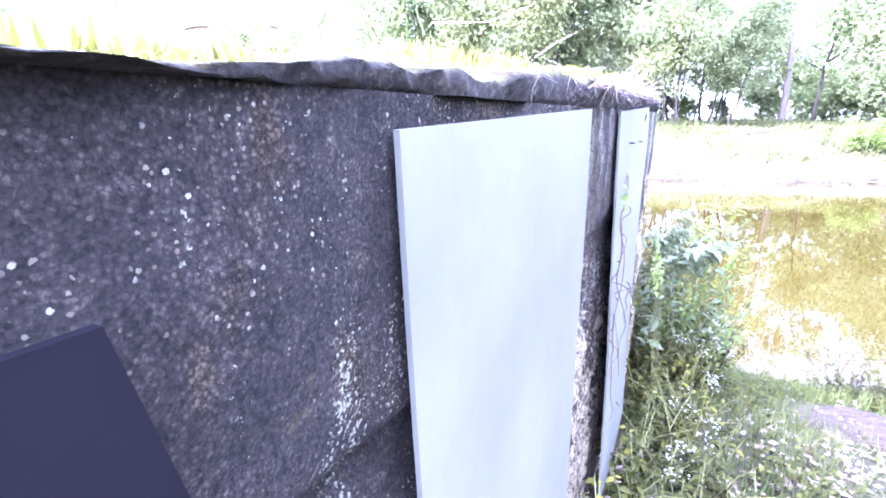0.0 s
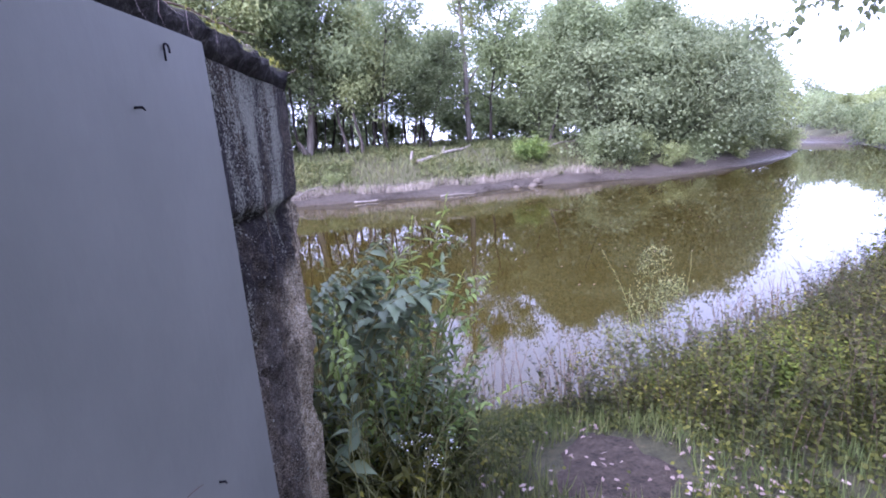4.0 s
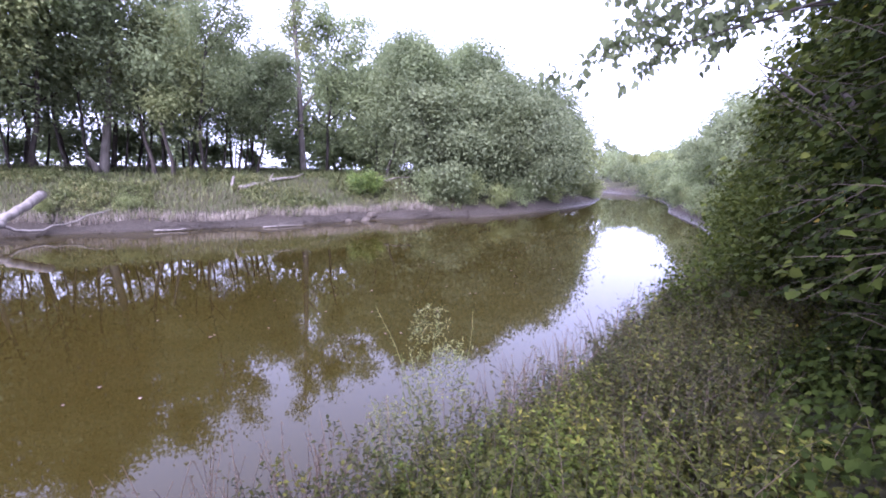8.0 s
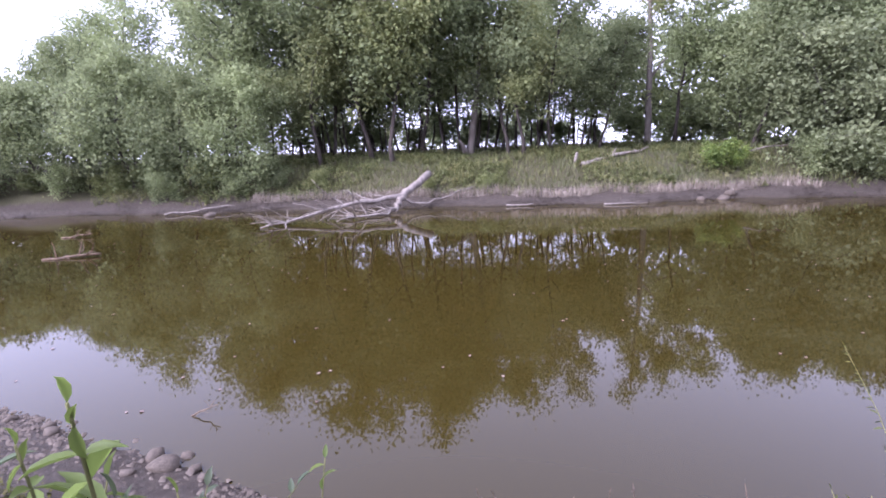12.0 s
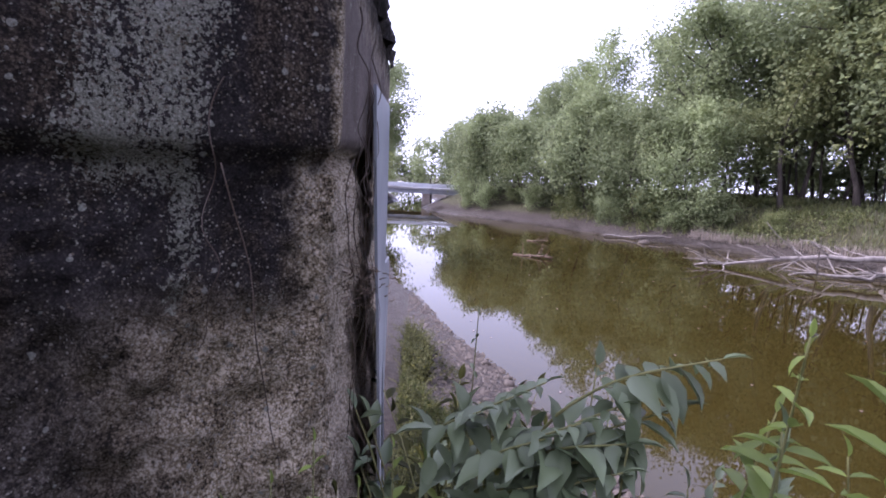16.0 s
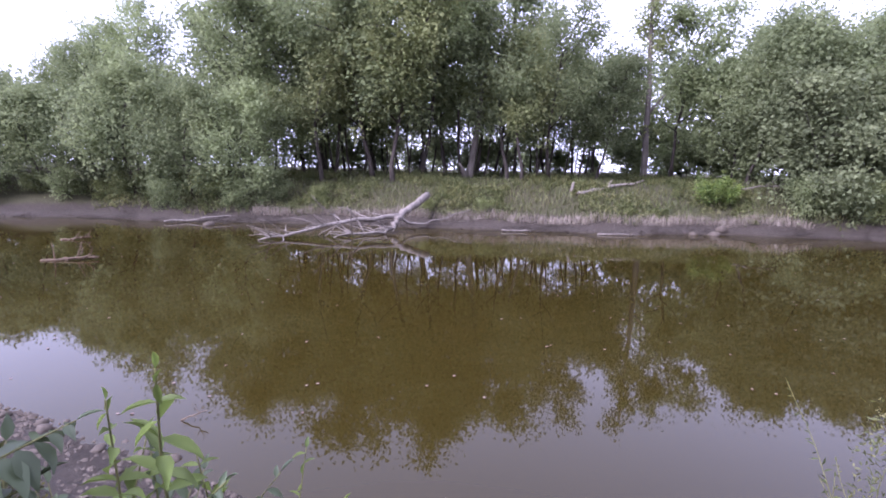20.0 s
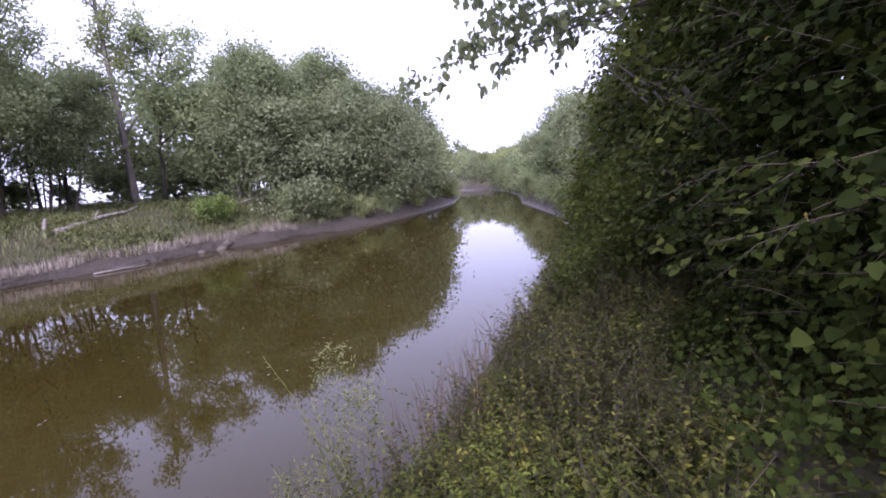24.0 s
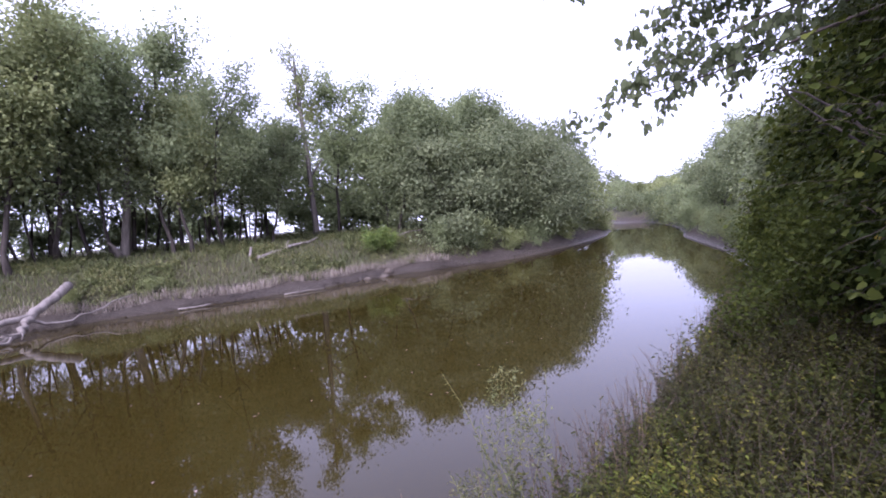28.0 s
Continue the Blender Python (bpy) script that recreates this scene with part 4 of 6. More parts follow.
board("wall_panel", 0.67, 0.86, 1.3, 2.1, 0.014, 0.02, M_PANEL_B, "small blue-grey board low on the river face", B_DIR, B_OUT, 0.03, origin=ARRIS)

hook = np.array([(*(WALL_CORNER + (-0.8 + 0.008 * math.cos(a)) * A_DIR + 0.026 * A_OUT), 2.65 + 0.008 * math.sin(a)) for a in np.linspace(-0.4, 3.4, 9)] + [(*(WALL_CORNER - 0.808 * A_DIR + 0.026 * A_OUT), 2.634)])
link_mesh("wire_hook", arrays_mesh("wire_hook", *tube(hook, np.full(len(hook), 0.0015), 5)), M_DARK, second_board, "bent dark wire hook")
for u, z in ((-1.12, 2.57), (-0.9, 2.565), (-0.86, 2.0), (-1.2, 2.2)):
    at = WALL_CORNER + u * A_DIR
    link_mesh("nail", arrays_mesh("nail", *tube(np.array([(*(at + 0.012 * A_OUT), z), (*(at + 0.03 * A_OUT), z), (*(at + 0.033 * A_OUT), z - 0.004)]), (0.0018, 0.0018, 0.001), 5)), M_DARK, second_board, "rusty nail")


# ---- the road bridge upstream ----
def box_bm(bm, x0, x1, y0, y1, z0, z1):
    vs = [bm.verts.new((x, y, z)) for x in (x0, x1) for y in (y0, y1) for z in (z0, z1)]
    for f in ((0, 1, 3, 2), (4, 6, 7, 5), (0, 4, 5, 1), (2, 3, 7, 6), (0, 2, 6, 4), (1, 5, 7, 3)):
        bm.faces.new([vs[k] for k in f])


def plain_material(name, a, b, scale=3.0, rough=0.8, metal=0.0):
    mm, nt, out = mat(name)
    n = noise_of(nt, scale, 5, 0.65)
    surface(nt, out, ramp(nt, n, [(0.3, a), (0.7, b)]), rough, bump(nt, n, 0.3, 0.01), 0.3, metal)
    return mm


M_BRIDGE = plain_material("pale bridge concrete", (0.42, 0.41, 0.40), (0.6, 0.58, 0.56), 1.2)
M_PIER = plain_material("brown stained pier concrete", (0.2, 0.16, 0.13), (0.36, 0.31, 0.26), 1.5)
M_RAIL = plain_material("galvanised rail", (0.55, 0.56, 0.58), (0.7, 0.7, 0.72), 4, 0.45, 0.4)
M_GIRDER = plain_material("grey girder paint", (0.30, 0.31, 0.33), (0.42, 0.43, 0.45), 2)
bridge = empty("road_bridge", pose(-25.8, 34.4, 0, 0, 0, 220.7), "low grey concrete road bridge with a white guard rail", "bridge")
L0, L1 = -9.0, 24.0


def boxes(name, material, parent, dims, label="", bevel=0.0):
    bm = bmesh.new()
    box_bm(bm, *dims)
    if bevel:
        bmesh.ops.bevel(bm, geom=bm.edges[:], offset=bevel, segments=2, affect="EDGES")
    return part(name, bm, material, parent, label)


boxes("deck", M_BRIDGE, bridge, (L0, L1, -5.5, 0.0, 1.3, 1.45), "", 0.02)
for y in (-0.4, -1.9, -3.4, -5.1):
    boxes("girder", M_GIRDER, bridge, (L0, L1, y, y + 0.22, 0.95, 1.3), "", 0.01)
for y in (-0.02, -5.6):
    boxes("parapet", M_RAIL, bridge, (L0, L1, y, y + 0.12, 1.5, 1.76), "pale guard rail beam", 0.02)
    for x in np.arange(L0 + 0.5, L1, 1.6):
        boxes("rail_post", M_GIRDER, bridge, (x, x + 0.09, y - 0.09, y - 0.01, 1.45, 1.78))
for x in (1.3, 11.5):
    boxes("pier", M_PIER, bridge, (x, x + 0.75, -5.4, -0.1, -1.0, 0.95), "brown stained concrete pier", 0.05)


# ---- near bank: weeds, grass, litter ----
def on_ground(xy, lift=0.0):
    return np.c_[xy, height(xy) + lift]


def spread(rng, n, x0, x1, y0, y1, keep):
    """n places in a rectangle, of those that keep() takes with its chance."""
    got = np.zeros((0, 2))
    while len(got) < n:
        q = np.c_[rng.uniform(x0, x1, n), rng.uniform(y0, y1, n)]
        got = np.concatenate([got, q[rng.random(n) < keep(q)]])
    return got[:n]


WALKED = np.array([(0.75, -1.5), (0.8, 0.2), (1.35, 1.1), (2.2, 1.6), (2.35, 2.0), (2.05, 2.35)])
TRODDEN = np.array([(1.2, -1.0), (1.75, 1.2), (2.65, 2.58)])


def off_path(q):
    return np.clip((distance_to(TRODDEN, q) - 0.22) / 0.35, 0, 1) * np.clip((distance_to(WALKED, q) - 0.15) / 0.3, 0, 1)


def dry_land(q):
    return (~in_river(q)).astype(float)


def not_in_wall(q):
    d = q - WALL_CORNER
    return 1.0 - ((d @ A_OUT < 0.04) & ((q - ARRIS) @ B_OUT < 0.04))


def stems(name, rng, base, tall, lean, leaf_n, leaf_len, shape, leaf_mat, stem_mat, width=0.55, stem_w=0.005, lowest=0.12, drooping=0.3, tip_small=0.5):
    """Many upright plants: verts of the stems (first) and of the leaves set spirally on them."""
    n = len(base)
    h = rng.uniform(*tall, n)
    bend = rng.normal(0, lean, (n, 2))
    segs = 4
    t = np.linspace(0, 1, segs + 1)

    def along(i, u):
        u = np.asarray(u)[:, None]
        return base[i] + np.c_[bend[i] * u ** 2 * h[i][:, None], (h[i][:, None] * u * (1 - 0.12 * u))]

    pieces = []
    for k in range(segs):
        a, b = along(np.arange(n), np.full(n, t[k])), along(np.arange(n), np.full(n, t[k + 1]))
        d = b - a
        face = np.c_[rng.normal(0, 1, (n, 2)), np.zeros(n)]
        side = unit(np.cross(d, face)) * (stem_w * (1 - 0.6 * t[k]))
        side2 = unit(np.cross(d, face)) * (stem_w * (1 - 0.6 * t[k + 1]))
        third = unit(np.cross(d, side)) * (stem_w * (1 - 0.6 * t[k]))
        v = np.stack([a - side, a + side, b + side2, b - side2, a + third, b + third], 1).reshape(-1, 3)
        s = (np.arange(n) * 6)[:, None]
        pieces.append((v, [s + np.array([0, 1, 2, 3]), s + np.array([1, 4, 5, 2]), s + np.array([4, 0, 3, 5])]))
    i = np.repeat(np.arange(n), leaf_n)
    u = np.tile((np.arange(leaf_n) + 0.5) / leaf_n, n) * (1 - lowest) + lowest + rng.normal(0, 0.02, n * leaf_n)
    az = np.tile(np.arange(leaf_n) * 2.4, n) + rng.normal(0, 0.5, n * leaf_n) + i * 1.7
    p = along(i, u)
    out = np.c_[np.cos(az), np.sin(az), rng.normal(0.25 - drooping, 0.35, len(i))]
    ll = rng.uniform(*leaf_len, len(i)) * (1 - (1 - tip_small) * u)
    leaves = scatter(shape, p, out, np.c_[rng.normal(0, 0.35, (len(i), 2)), np.ones(len(i))], ll, ll * width)
    return joined(pieces), leaves


def stuff(name, v, f, material, label, category):
    return tagged(link_mesh(name, arrays_mesh(name, v, f), material), label, category, kind="stuff")


rng = np.random.default_rng(3)


def bank_zone(q):
    """The weedy slope between the path and the water."""
    near = distance_to(NEAR_SHORE, q)
    return dry_land(q) * (near > 0.12) * (near < 5.2) * (q[:, 0] > 2.0) * np.clip((off_path(q) - 0.3) * 2, 0, 1) * not_in_wall(q) * np.clip((q[:, 0] - 2.0 + 0.35 * (4.6 - q[:, 1])) / 0.9, 0, 1) * (
        np.hypot(q[:, 0] - 2.2, q[:, 1] - 2.0) > 0.95 + 0.3 * waves(q[:, 0], q[:, 1], 0.25))


def vine_edge(q):
    """How far a place lies outside the sprawling vines (below 0: under them)."""
    return q[:, 1] - 1.95 - 0.1 * (q[:, 0] - 4.5) - 0.35 * waves(q[:, 0], q[:, 1], 0.5)


near_q = spread(rng, 2700, 2.2, 9.5, 0.2, 5.6, lambda q: bank_zone(q) * np.clip((q[:, 0] - 3.15 - 0.5 * waves(q[:, 0], q[:, 1], 0.4)) / 0.6, 0.02, 1) * (distance_to(NEAR_SHORE, q) > 0.5) * np.clip(0.5 + vine_edge(q) / 0.4, 0.05, 1) * np.clip(0.75 + waves(q[:, 0], q[:, 1], 0.22, 1.0), 0.15, 1))
st, lv = stems("weeds", rng, on_ground(near_q), (0.15, 0.72), 0.28, 36, (0.022, 0.052), FLAT, M_WEED, M_STEM, 0.5, 0.0024, 0.15, 0.1, 0.7)
stuff("weed_stems", *st, M_SEED, "thin brown stems of the bank weeds", "weeds")
stuff("weeds", *lv, M_WEED, "dense green and yellowing weeds covering the bank slope", "weeds")
edge_q = spread(rng, 450, 2.0, 8.5, 2.5, 5.6, lambda q: bank_zone(q) * (distance_to(NEAR_SHORE, q) < 0.8) * (distance_to(NEAR_SHORE, q) > 0.15))
st, lv = stems("edge_weeds", rng, on_ground(edge_q), (0.06, 0.22), 0.4, 14, (0.03, 0.06), FLAT, M_WEED, M_STEM)
stuff("edge_weeds", *lv, M_WEED, "low weeds thinning out towards the water", "weeds")
far_q = spread(rng, 3200, 8.0, 24, 2.0, 10, lambda q: dry_land(q) * (distance_to(NEAR_SHORE, q) > 0.1) * (distance_to(NEAR_SHORE, q) < 3.2))
st, lv = stems("weeds_far", rng, on_ground(far_q), (0.3, 0.75), 0.3, 14, (0.07, 0.13), FLAT, M_WEED, M_STEM)
stuff("far_weeds", *lv, M_WEED, "tall yellowing weeds along the river bank", "weeds")
low_q = spread(rng, 8000, 1.7, 7, 0.8, 5.2, lambda q: dry_land(q) * not_in_wall(q) * (np.hypot(q[:, 0] - 2.65, q[:, 1] - 2.58) > 0.45) * (distance_to(NEAR_SHORE, q) > 0.2) * np.clip((distance_to(WALKED, q) - 0.1) / 0.3, 0, 1) * np.clip(0.7 + waves(q[:, 0], q[:, 1], 0.2, 3.0), 0.15, 1))
st, lv = stems("ground_ivy", rng, on_ground(low_q), (0.04, 0.2), 0.6, 6, (0.022, 0.05), FLAT, M_WEED, M_STEM, 0.8)
stuff("ground_cover", *lv, M_WEED, "low leafy ground cover", "weeds")
herb_q = spread(rng, 520, 3.6, 8.2, 1.8, 4.3, lambda q: bank_zone(q) * (distance_to(NEAR_SHORE, q) > 0.55) * np.clip(waves(q[:, 0], q[:, 1], 0.35, 5.0) * 2 + 0.3, 0, 1))
st, lv = stems("herbs", rng, on_ground(herb_q), (0.2, 0.55), 0.3, 18, (0.035, 0.065), OVATE, M_SHRUB, M_STEM, 0.55, 0.004, 0.2, 0.25, 0.6)
stuff("broad_herbs", *lv, M_SHRUB, "dark green broad-leaved herbs among the weeds", "weeds")
# dark dry stalks standing against the water
dry_q = spread(rng, 420, 2.5, 14, 3.0, 6.2, lambda q: dry_land(q) * (distance_to(NEAR_SHORE, q) < 0.7) * (distance_to(NEAR_SHORE, q) > 0.03) * np.clip(0.35 + waves(q[:, 0], q[:, 1], 0.3, 4.0), 0.05, 1))
st, lv = stems("dry", rng, on_ground(dry_q), (0.4, 0.85), 0.12, 18, (0.018, 0.036), FLAT, M_SEED, M_DRY, 0.6, 0.004, 0.3, 0.5)
stuff("dry_stalks", *st, M_DRY, "thin dark dried weed stalks at the waterside", "weeds")
stuff("dry_leaves", *lv, M_SEED, "shrivelled brown leaves on the dry stalks", "weeds")
# grass along the path and on top of the abutment
def path_grass(q):
    return dry_land(q) * not_in_wall(q) * np.clip(distance_to(TRODDEN, q) / 0.3, 0.25, 1) * np.clip(0.25 + 0.45 * q[:, 1] - 0.4, 0.12, 1) * (np.hypot(q[:, 0] - 2.65, q[:, 1] - 2.58) > 0.36) * (distance_to(NEAR_SHORE, q) > 0.1)


def blades(name, q, rng, long, w, material, label, droop=0.9, lift=0.0):
    base = on_ground(q, lift)
    n = len(q)
    az = rng.uniform(0, 6.28, n)
    up = np.c_[np.cos(az), np.sin(az), rng.uniform(0.7, 2.2, n)]
    ll = rng.uniform(*long, n)
    v, f = scatter(BLADE, base, up, np.c_[-np.cos(az), -np.sin(az), np.full(n, droop)], ll, w)
    return stuff(name, v, f, material, label, "grass")


blades("grass", spread(rng, 26000, 0.3, 4.6, -1.0, 5.0, path_grass), rng, (0.04, 0.17), 0.005, M_GRASS, "short green grass beside the trodden path")
blades("shore_grass", spread(rng, 7000, -8, 3.5, 3.2, 10.5, lambda q: dry_land(q) * not_in_wall(q) * (distance_to(NEAR_SHORE, q) > 1.3) * np.clip(waves(q[:, 0], q[:, 1], 0.5) + 0.4, 0, 1)),
       rng, (0.06, 0.2), 0.007, M_GRASS, "sparse grass on the muddy shore")
side_q = spread(rng, 3000, -6, 2.0, 3.0, 9, lambda q: dry_land(q) * not_in_wall(q) * np.clip((distance_to(NEAR_SHORE, q) - 0.7) / 1.6, 0, 1) * np.clip(waves(q[:, 0], q[:, 1], 0.4, 2.0) + 0.55, 0, 1) * (height(q) < 1.6))
st, lv = stems("shore_weeds", rng, on_ground(side_q), (0.06, 0.24), 0.4, 10, (0.03, 0.065), FLAT, M_WEED, M_STEM, 0.7)
stuff("shore_weeds", *lv, M_WEED, "low weeds on the shore below the abutment", "weeds")


def below_face(q):
    """The weedy strip at the foot of the river face and on along the shore."""
    along, out = (q - ARRIS) @ B_DIR, (q - ARRIS) @ B_OUT
    strip = np.where(along < 1.1, (out > 0.06) & (out < 0.5), (out > -1.3) & (out < 0.25 + 0.2 * waves(q[:, 0], q[:, 1], 0.4)))
    return not_in_wall(q) * dry_land(q) * strip * (along < 8) * (height(q) < 1.35) * (distance_to(NEAR_SHORE, q) > 0.8) * np.clip(waves(q[:, 0], q[:, 1], 0.3, 1.0) + 0.5, 0, 1)


face_q = spread(rng, 900, -6.0, 2.0, 2.6, 9.0, below_face)
st, lv = stems("face_weeds", rng, on_ground(face_q), (0.12, 0.4), 0.35, 14, (0.03, 0.06), OVATE, M_WEED, M_STEM, 0.7)
stuff("face_weed_stems", *st, M_STEM, "stems of the weeds below the river face", "weeds")
stuff("face_weeds", *lv, M_WEED, "green leafy weeds along the foot of the river face", "weeds")
foot_q = spread(rng, 300, -0.4, 2.2, -1.2, 3.2, lambda q: not_in_wall(q) * ((q - WALL_CORNER) @ A_OUT < 0.55) * ((q - WALL_CORNER) @ A_DIR > -1.9) * ((q - WALL_CORNER) @ A_OUT < 0.14 - 0.55 * ((q - WALL_CORNER) @ A_DIR + 0.1)) )
st, lv = stems("foot_weeds", rng, on_ground(foot_q), (0.12, 0.42), 0.35, 12, (0.035, 0.075), OVATE, M_WEED, M_STEM, 0.7)
stuff("wall_foot_weed_stems", *st, M_STEM, "stems of the weeds at the wall foot", "weeds")
stuff("wall_foot_weeds", *lv, M_WEED, "leafy weeds crowding the foot of the wing wall", "weeds")
# fallen leaves
lit_q = spread(rng, 5200, 0.2, 4.2, -1.0, 3.9, lambda q: not_in_wall(q) * dry_land(q) * np.exp(-((distance_to(TRODDEN, q) / 0.7) ** 2)) * np.clip(1.35 - 0.45 * q[:, 1], 0.12, 1) * np.where(np.hypot(q[:, 0] - 2.65, q[:, 1] - 2.6) > 0.4, 1, 0.3))
lit_q = np.concatenate([lit_q, spread(rng, 3600, 0.0, 1.3, -1.2, 2.0, lambda q: not_in_wall(q) * np.exp(-((((q - WALL_CORNER) @ A_OUT) / 0.45) ** 2)) * np.clip(1.2 - 0.5 * q[:, 1], 0.1, 1))])
az = rng.uniform(0, 6.28, len(lit_q))
v, f = scatter(LOBED, on_ground(lit_q, 0.012) + np.c_[np.zeros((len(lit_q), 2)), rng.uniform(0, 0.03, len(lit_q))], np.c_[np.cos(az), np.sin(az), rng.normal(0, 0.2, len(az))], np.c_[rng.normal(0, 0.3, (len(az), 2)), np.ones(len(az))],
               rng.uniform(0.016, 0.042, len(az)), rng.uniform(0.012, 0.03, len(az)))
stuff("leaf_litter", v, f, M_LITTER, "dry pinkish-brown fallen leaves on the path", "leaf litter")


def soil_patch():
    m, nt, out = mat("bare trodden earth")
    n = mix(nt, 0.5, noise_of(nt, 14, 6, 0.75, coords="World"), noise_of(nt, 55, 5, 0.75, coords="World"))
    surface(nt, out, ramp(nt, n, [(0.38, (0.012, 0.009, 0.006)), (0.62, (0.075, 0.056, 0.04))]), 0.95, bump(nt, n, 1.0, 0.03), 0.2)
    return m


def earth_patch(name, cx, cy, rx, ry, turn, label):
    """A thin uneven lens of bare earth lying on the ground."""
    rr, aa = np.meshgrid(np.linspace(0, 1, 9), np.arange(28) * 2 * np.pi / 28, indexing="ij")
    edge = 1 + 0.16 * np.sin(3 * aa + 1) + 0.1 * np.sin(7 * aa)
    c, s = math.cos(turn), math.sin(turn)
    lx, ly = (rx * rr * edge * np.cos(aa)).ravel(), (ry * rr * edge * np.sin(aa)).ravel()
    q = np.c_[cx + c * lx - s * ly, cy + s * lx + c * ly]
    z = height(q) + 0.016 * (1 - rr.ravel() ** 2) + 0.006 - 0.02 * (rr.ravel() > 0.95)
    i, j = np.meshgrid(np.arange(8), np.arange(28), indexing="ij")
    k = (j + 1) % 28
    f = np.stack([i * 28 + j, (i + 1) * 28 + j, (i + 1) * 28 + k, i * 28 + k], -1).reshape(-1, 4)
    return tagged(link_mesh(name, arrays_mesh(name, np.c_[q, z], [f]), M_EARTH), label, "soil", kind="structure")


M_EARTH = soil_patch()
earth_patch("bare_earth", 2.65, 2.6, 0.42, 0.28, 0.9, "bare brown trodden earth on the path")


# ---- single plants ----
def plant(name, where, rng, shoots, leaf_mat, stem_mat, leaf_len, leaf_w, shape, every, label, category, group="", opposite=False, droop=0.15, stem_r=0.004, fan=1.0, bare=0.22):
    """A plant of separate shoots: each a bent stem with leaves along it. shoots: (heading, length, lift)."""
    ob = empty(name, pose(*where), label, category, group)
    for heading, long, lift in shoots:
        lp, la, lf, ls = [], [], [], []
        line = bent(rng, rng.normal(0, 0.03, 3) * (1, 1, 0), heading, long, 12, 0.07, lift)
        stem = link_mesh("stem", arrays_mesh("stem", *tube(line, np.linspace(stem_r, stem_r * 0.35, len(line)), 5)), stem_mat, ob)
        n = max(3, int(long / every))
        for k in range(n):
            u = bare + (1 - bare) * (k + 0.5) / n
            x = u * (len(line) - 1)
            p = np.array([np.interp(x, np.arange(len(line)), line[:, c]) for c in range(3)])
            t = unit(line[min(int(x) + 1, len(line) - 1)] - line[int(x)])
            side = unit(np.cross(t, (0.2, 0.1, 1)) + rng.normal(0, 0.5, 3))
            for sgn in ((1, -1) if opposite else ((1,) if k % 2 else (-1,))):
                lp.append(p)
                la.append(side * sgn * fan + t * 0.45 + (0, 0, -droop) + rng.normal(0, 0.16, 3))
                lf.append(np.array((0, 0, 1)) + rng.normal(0, 0.25, 3))
                ls.append(rng.uniform(*leaf_len) * (1 - 0.45 * max(0, u - 0.6) / 0.4))
        lp.append(line[-1])
        la.append(line[-1] - line[-2])
        lf.append(np.array((0.1, 0.2, 1)))
        ls.append(leaf_len[0] * 0.8)
        ls = np.array(ls)
        v, f = scatter(shape, np.array(lp), np.array(la), np.array(lf), ls, ls * leaf_w)
        tagged(link_mesh("foliage", arrays_mesh("foliage", v, f), leaf_mat, stem, "", True), kind="stuff")
    return ob


def upward(rng, n, long, out=0.35, lift=0.0):
    a = rng.uniform(0, 6.28, n)
    return [((np.cos(t) * out * rng.uniform(0.3, 1.2), np.sin(t) * out * rng.uniform(0.3, 1.2), 1.0), rng.uniform(*long), lift) for t in a]


def stand(x, y):
    return x, y, float(height((x, y))[0]) - 0.01


rng = np.random.default_rng(8)
# the leafy shrub growing at the corner of the abutment
corner = upward(rng, 46, (0.55, 1.02), 0.42)
plant("corner_shrub", stand(1.76, 2.92), rng, corner, M_BRIGHT, M_STEM, (0.04, 0.07), 0.5, OVATE, 0.034, "bright green leafy shrub at the abutment corner", "shrub", droop=0.25)
plant("corner_shrub", stand(1.95, 3.0), rng, upward(rng, 30, (0.3, 0.55), 0.45), M_WEED, M_STEM, (0.045, 0.075), 0.5, OVATE, 0.036, "low leafy shrub spreading over the bank edge", "shrub", droop=0.2)
plant("corner_shrub", stand(1.6, 2.9), rng, upward(rng, 38, (0.55, 1.0), 0.4), M_BRIGHT, M_STEM, (0.038, 0.065), 0.55, OVATE, 0.038, "bright small-leaved shrub against the wall corner", "shrub", droop=0.2)
plant("corner_shrub", stand(1.83, 2.86), rng, upward(rng, 36, (0.4, 0.74), 0.5), M_BRIGHT, M_STEM, (0.036, 0.06), 0.5, OVATE, 0.034, "yellow-green shrub leaning out over the bank", "shrub", droop=0.2)
plant("corner_shrub", stand(1.62, 2.62), rng, upward(rng, 30, (0.3, 0.62), 0.5), M_WEED, M_STEM, (0.04, 0.07), 0.55, OVATE, 0.036, "low leafy shrub at the foot of the corner", "shrub", droop=0.2)
# broad-leaved shoots arching over the shore
for x, y, n, lo, hi in ((1.32, 2.95, 18, 0.75, 1.1), (1.2, 3.15, 16, 0.75, 1.08), (1.0, 3.4, 13, 0.6, 1.0), (1.42, 2.82, 14, 0.68, 1.0), (1.85, 3.25, 7, 0.45, 0.75), (1.6, 3.25, 9, 0.6, 0.95), (0.7, 3.85, 7, 0.4, 0.7)):
    plant("leafy_shoots", stand(x, y), rng, upward(rng, n, (lo, hi), 0.35, -0.015), M_DULL if n < 15 else M_WEED, M_STEM, (0.06, 0.1), 0.6, OVATE, 0.05, "arching stems with broad blue-green leaves", "shrub", "leafy shoots")
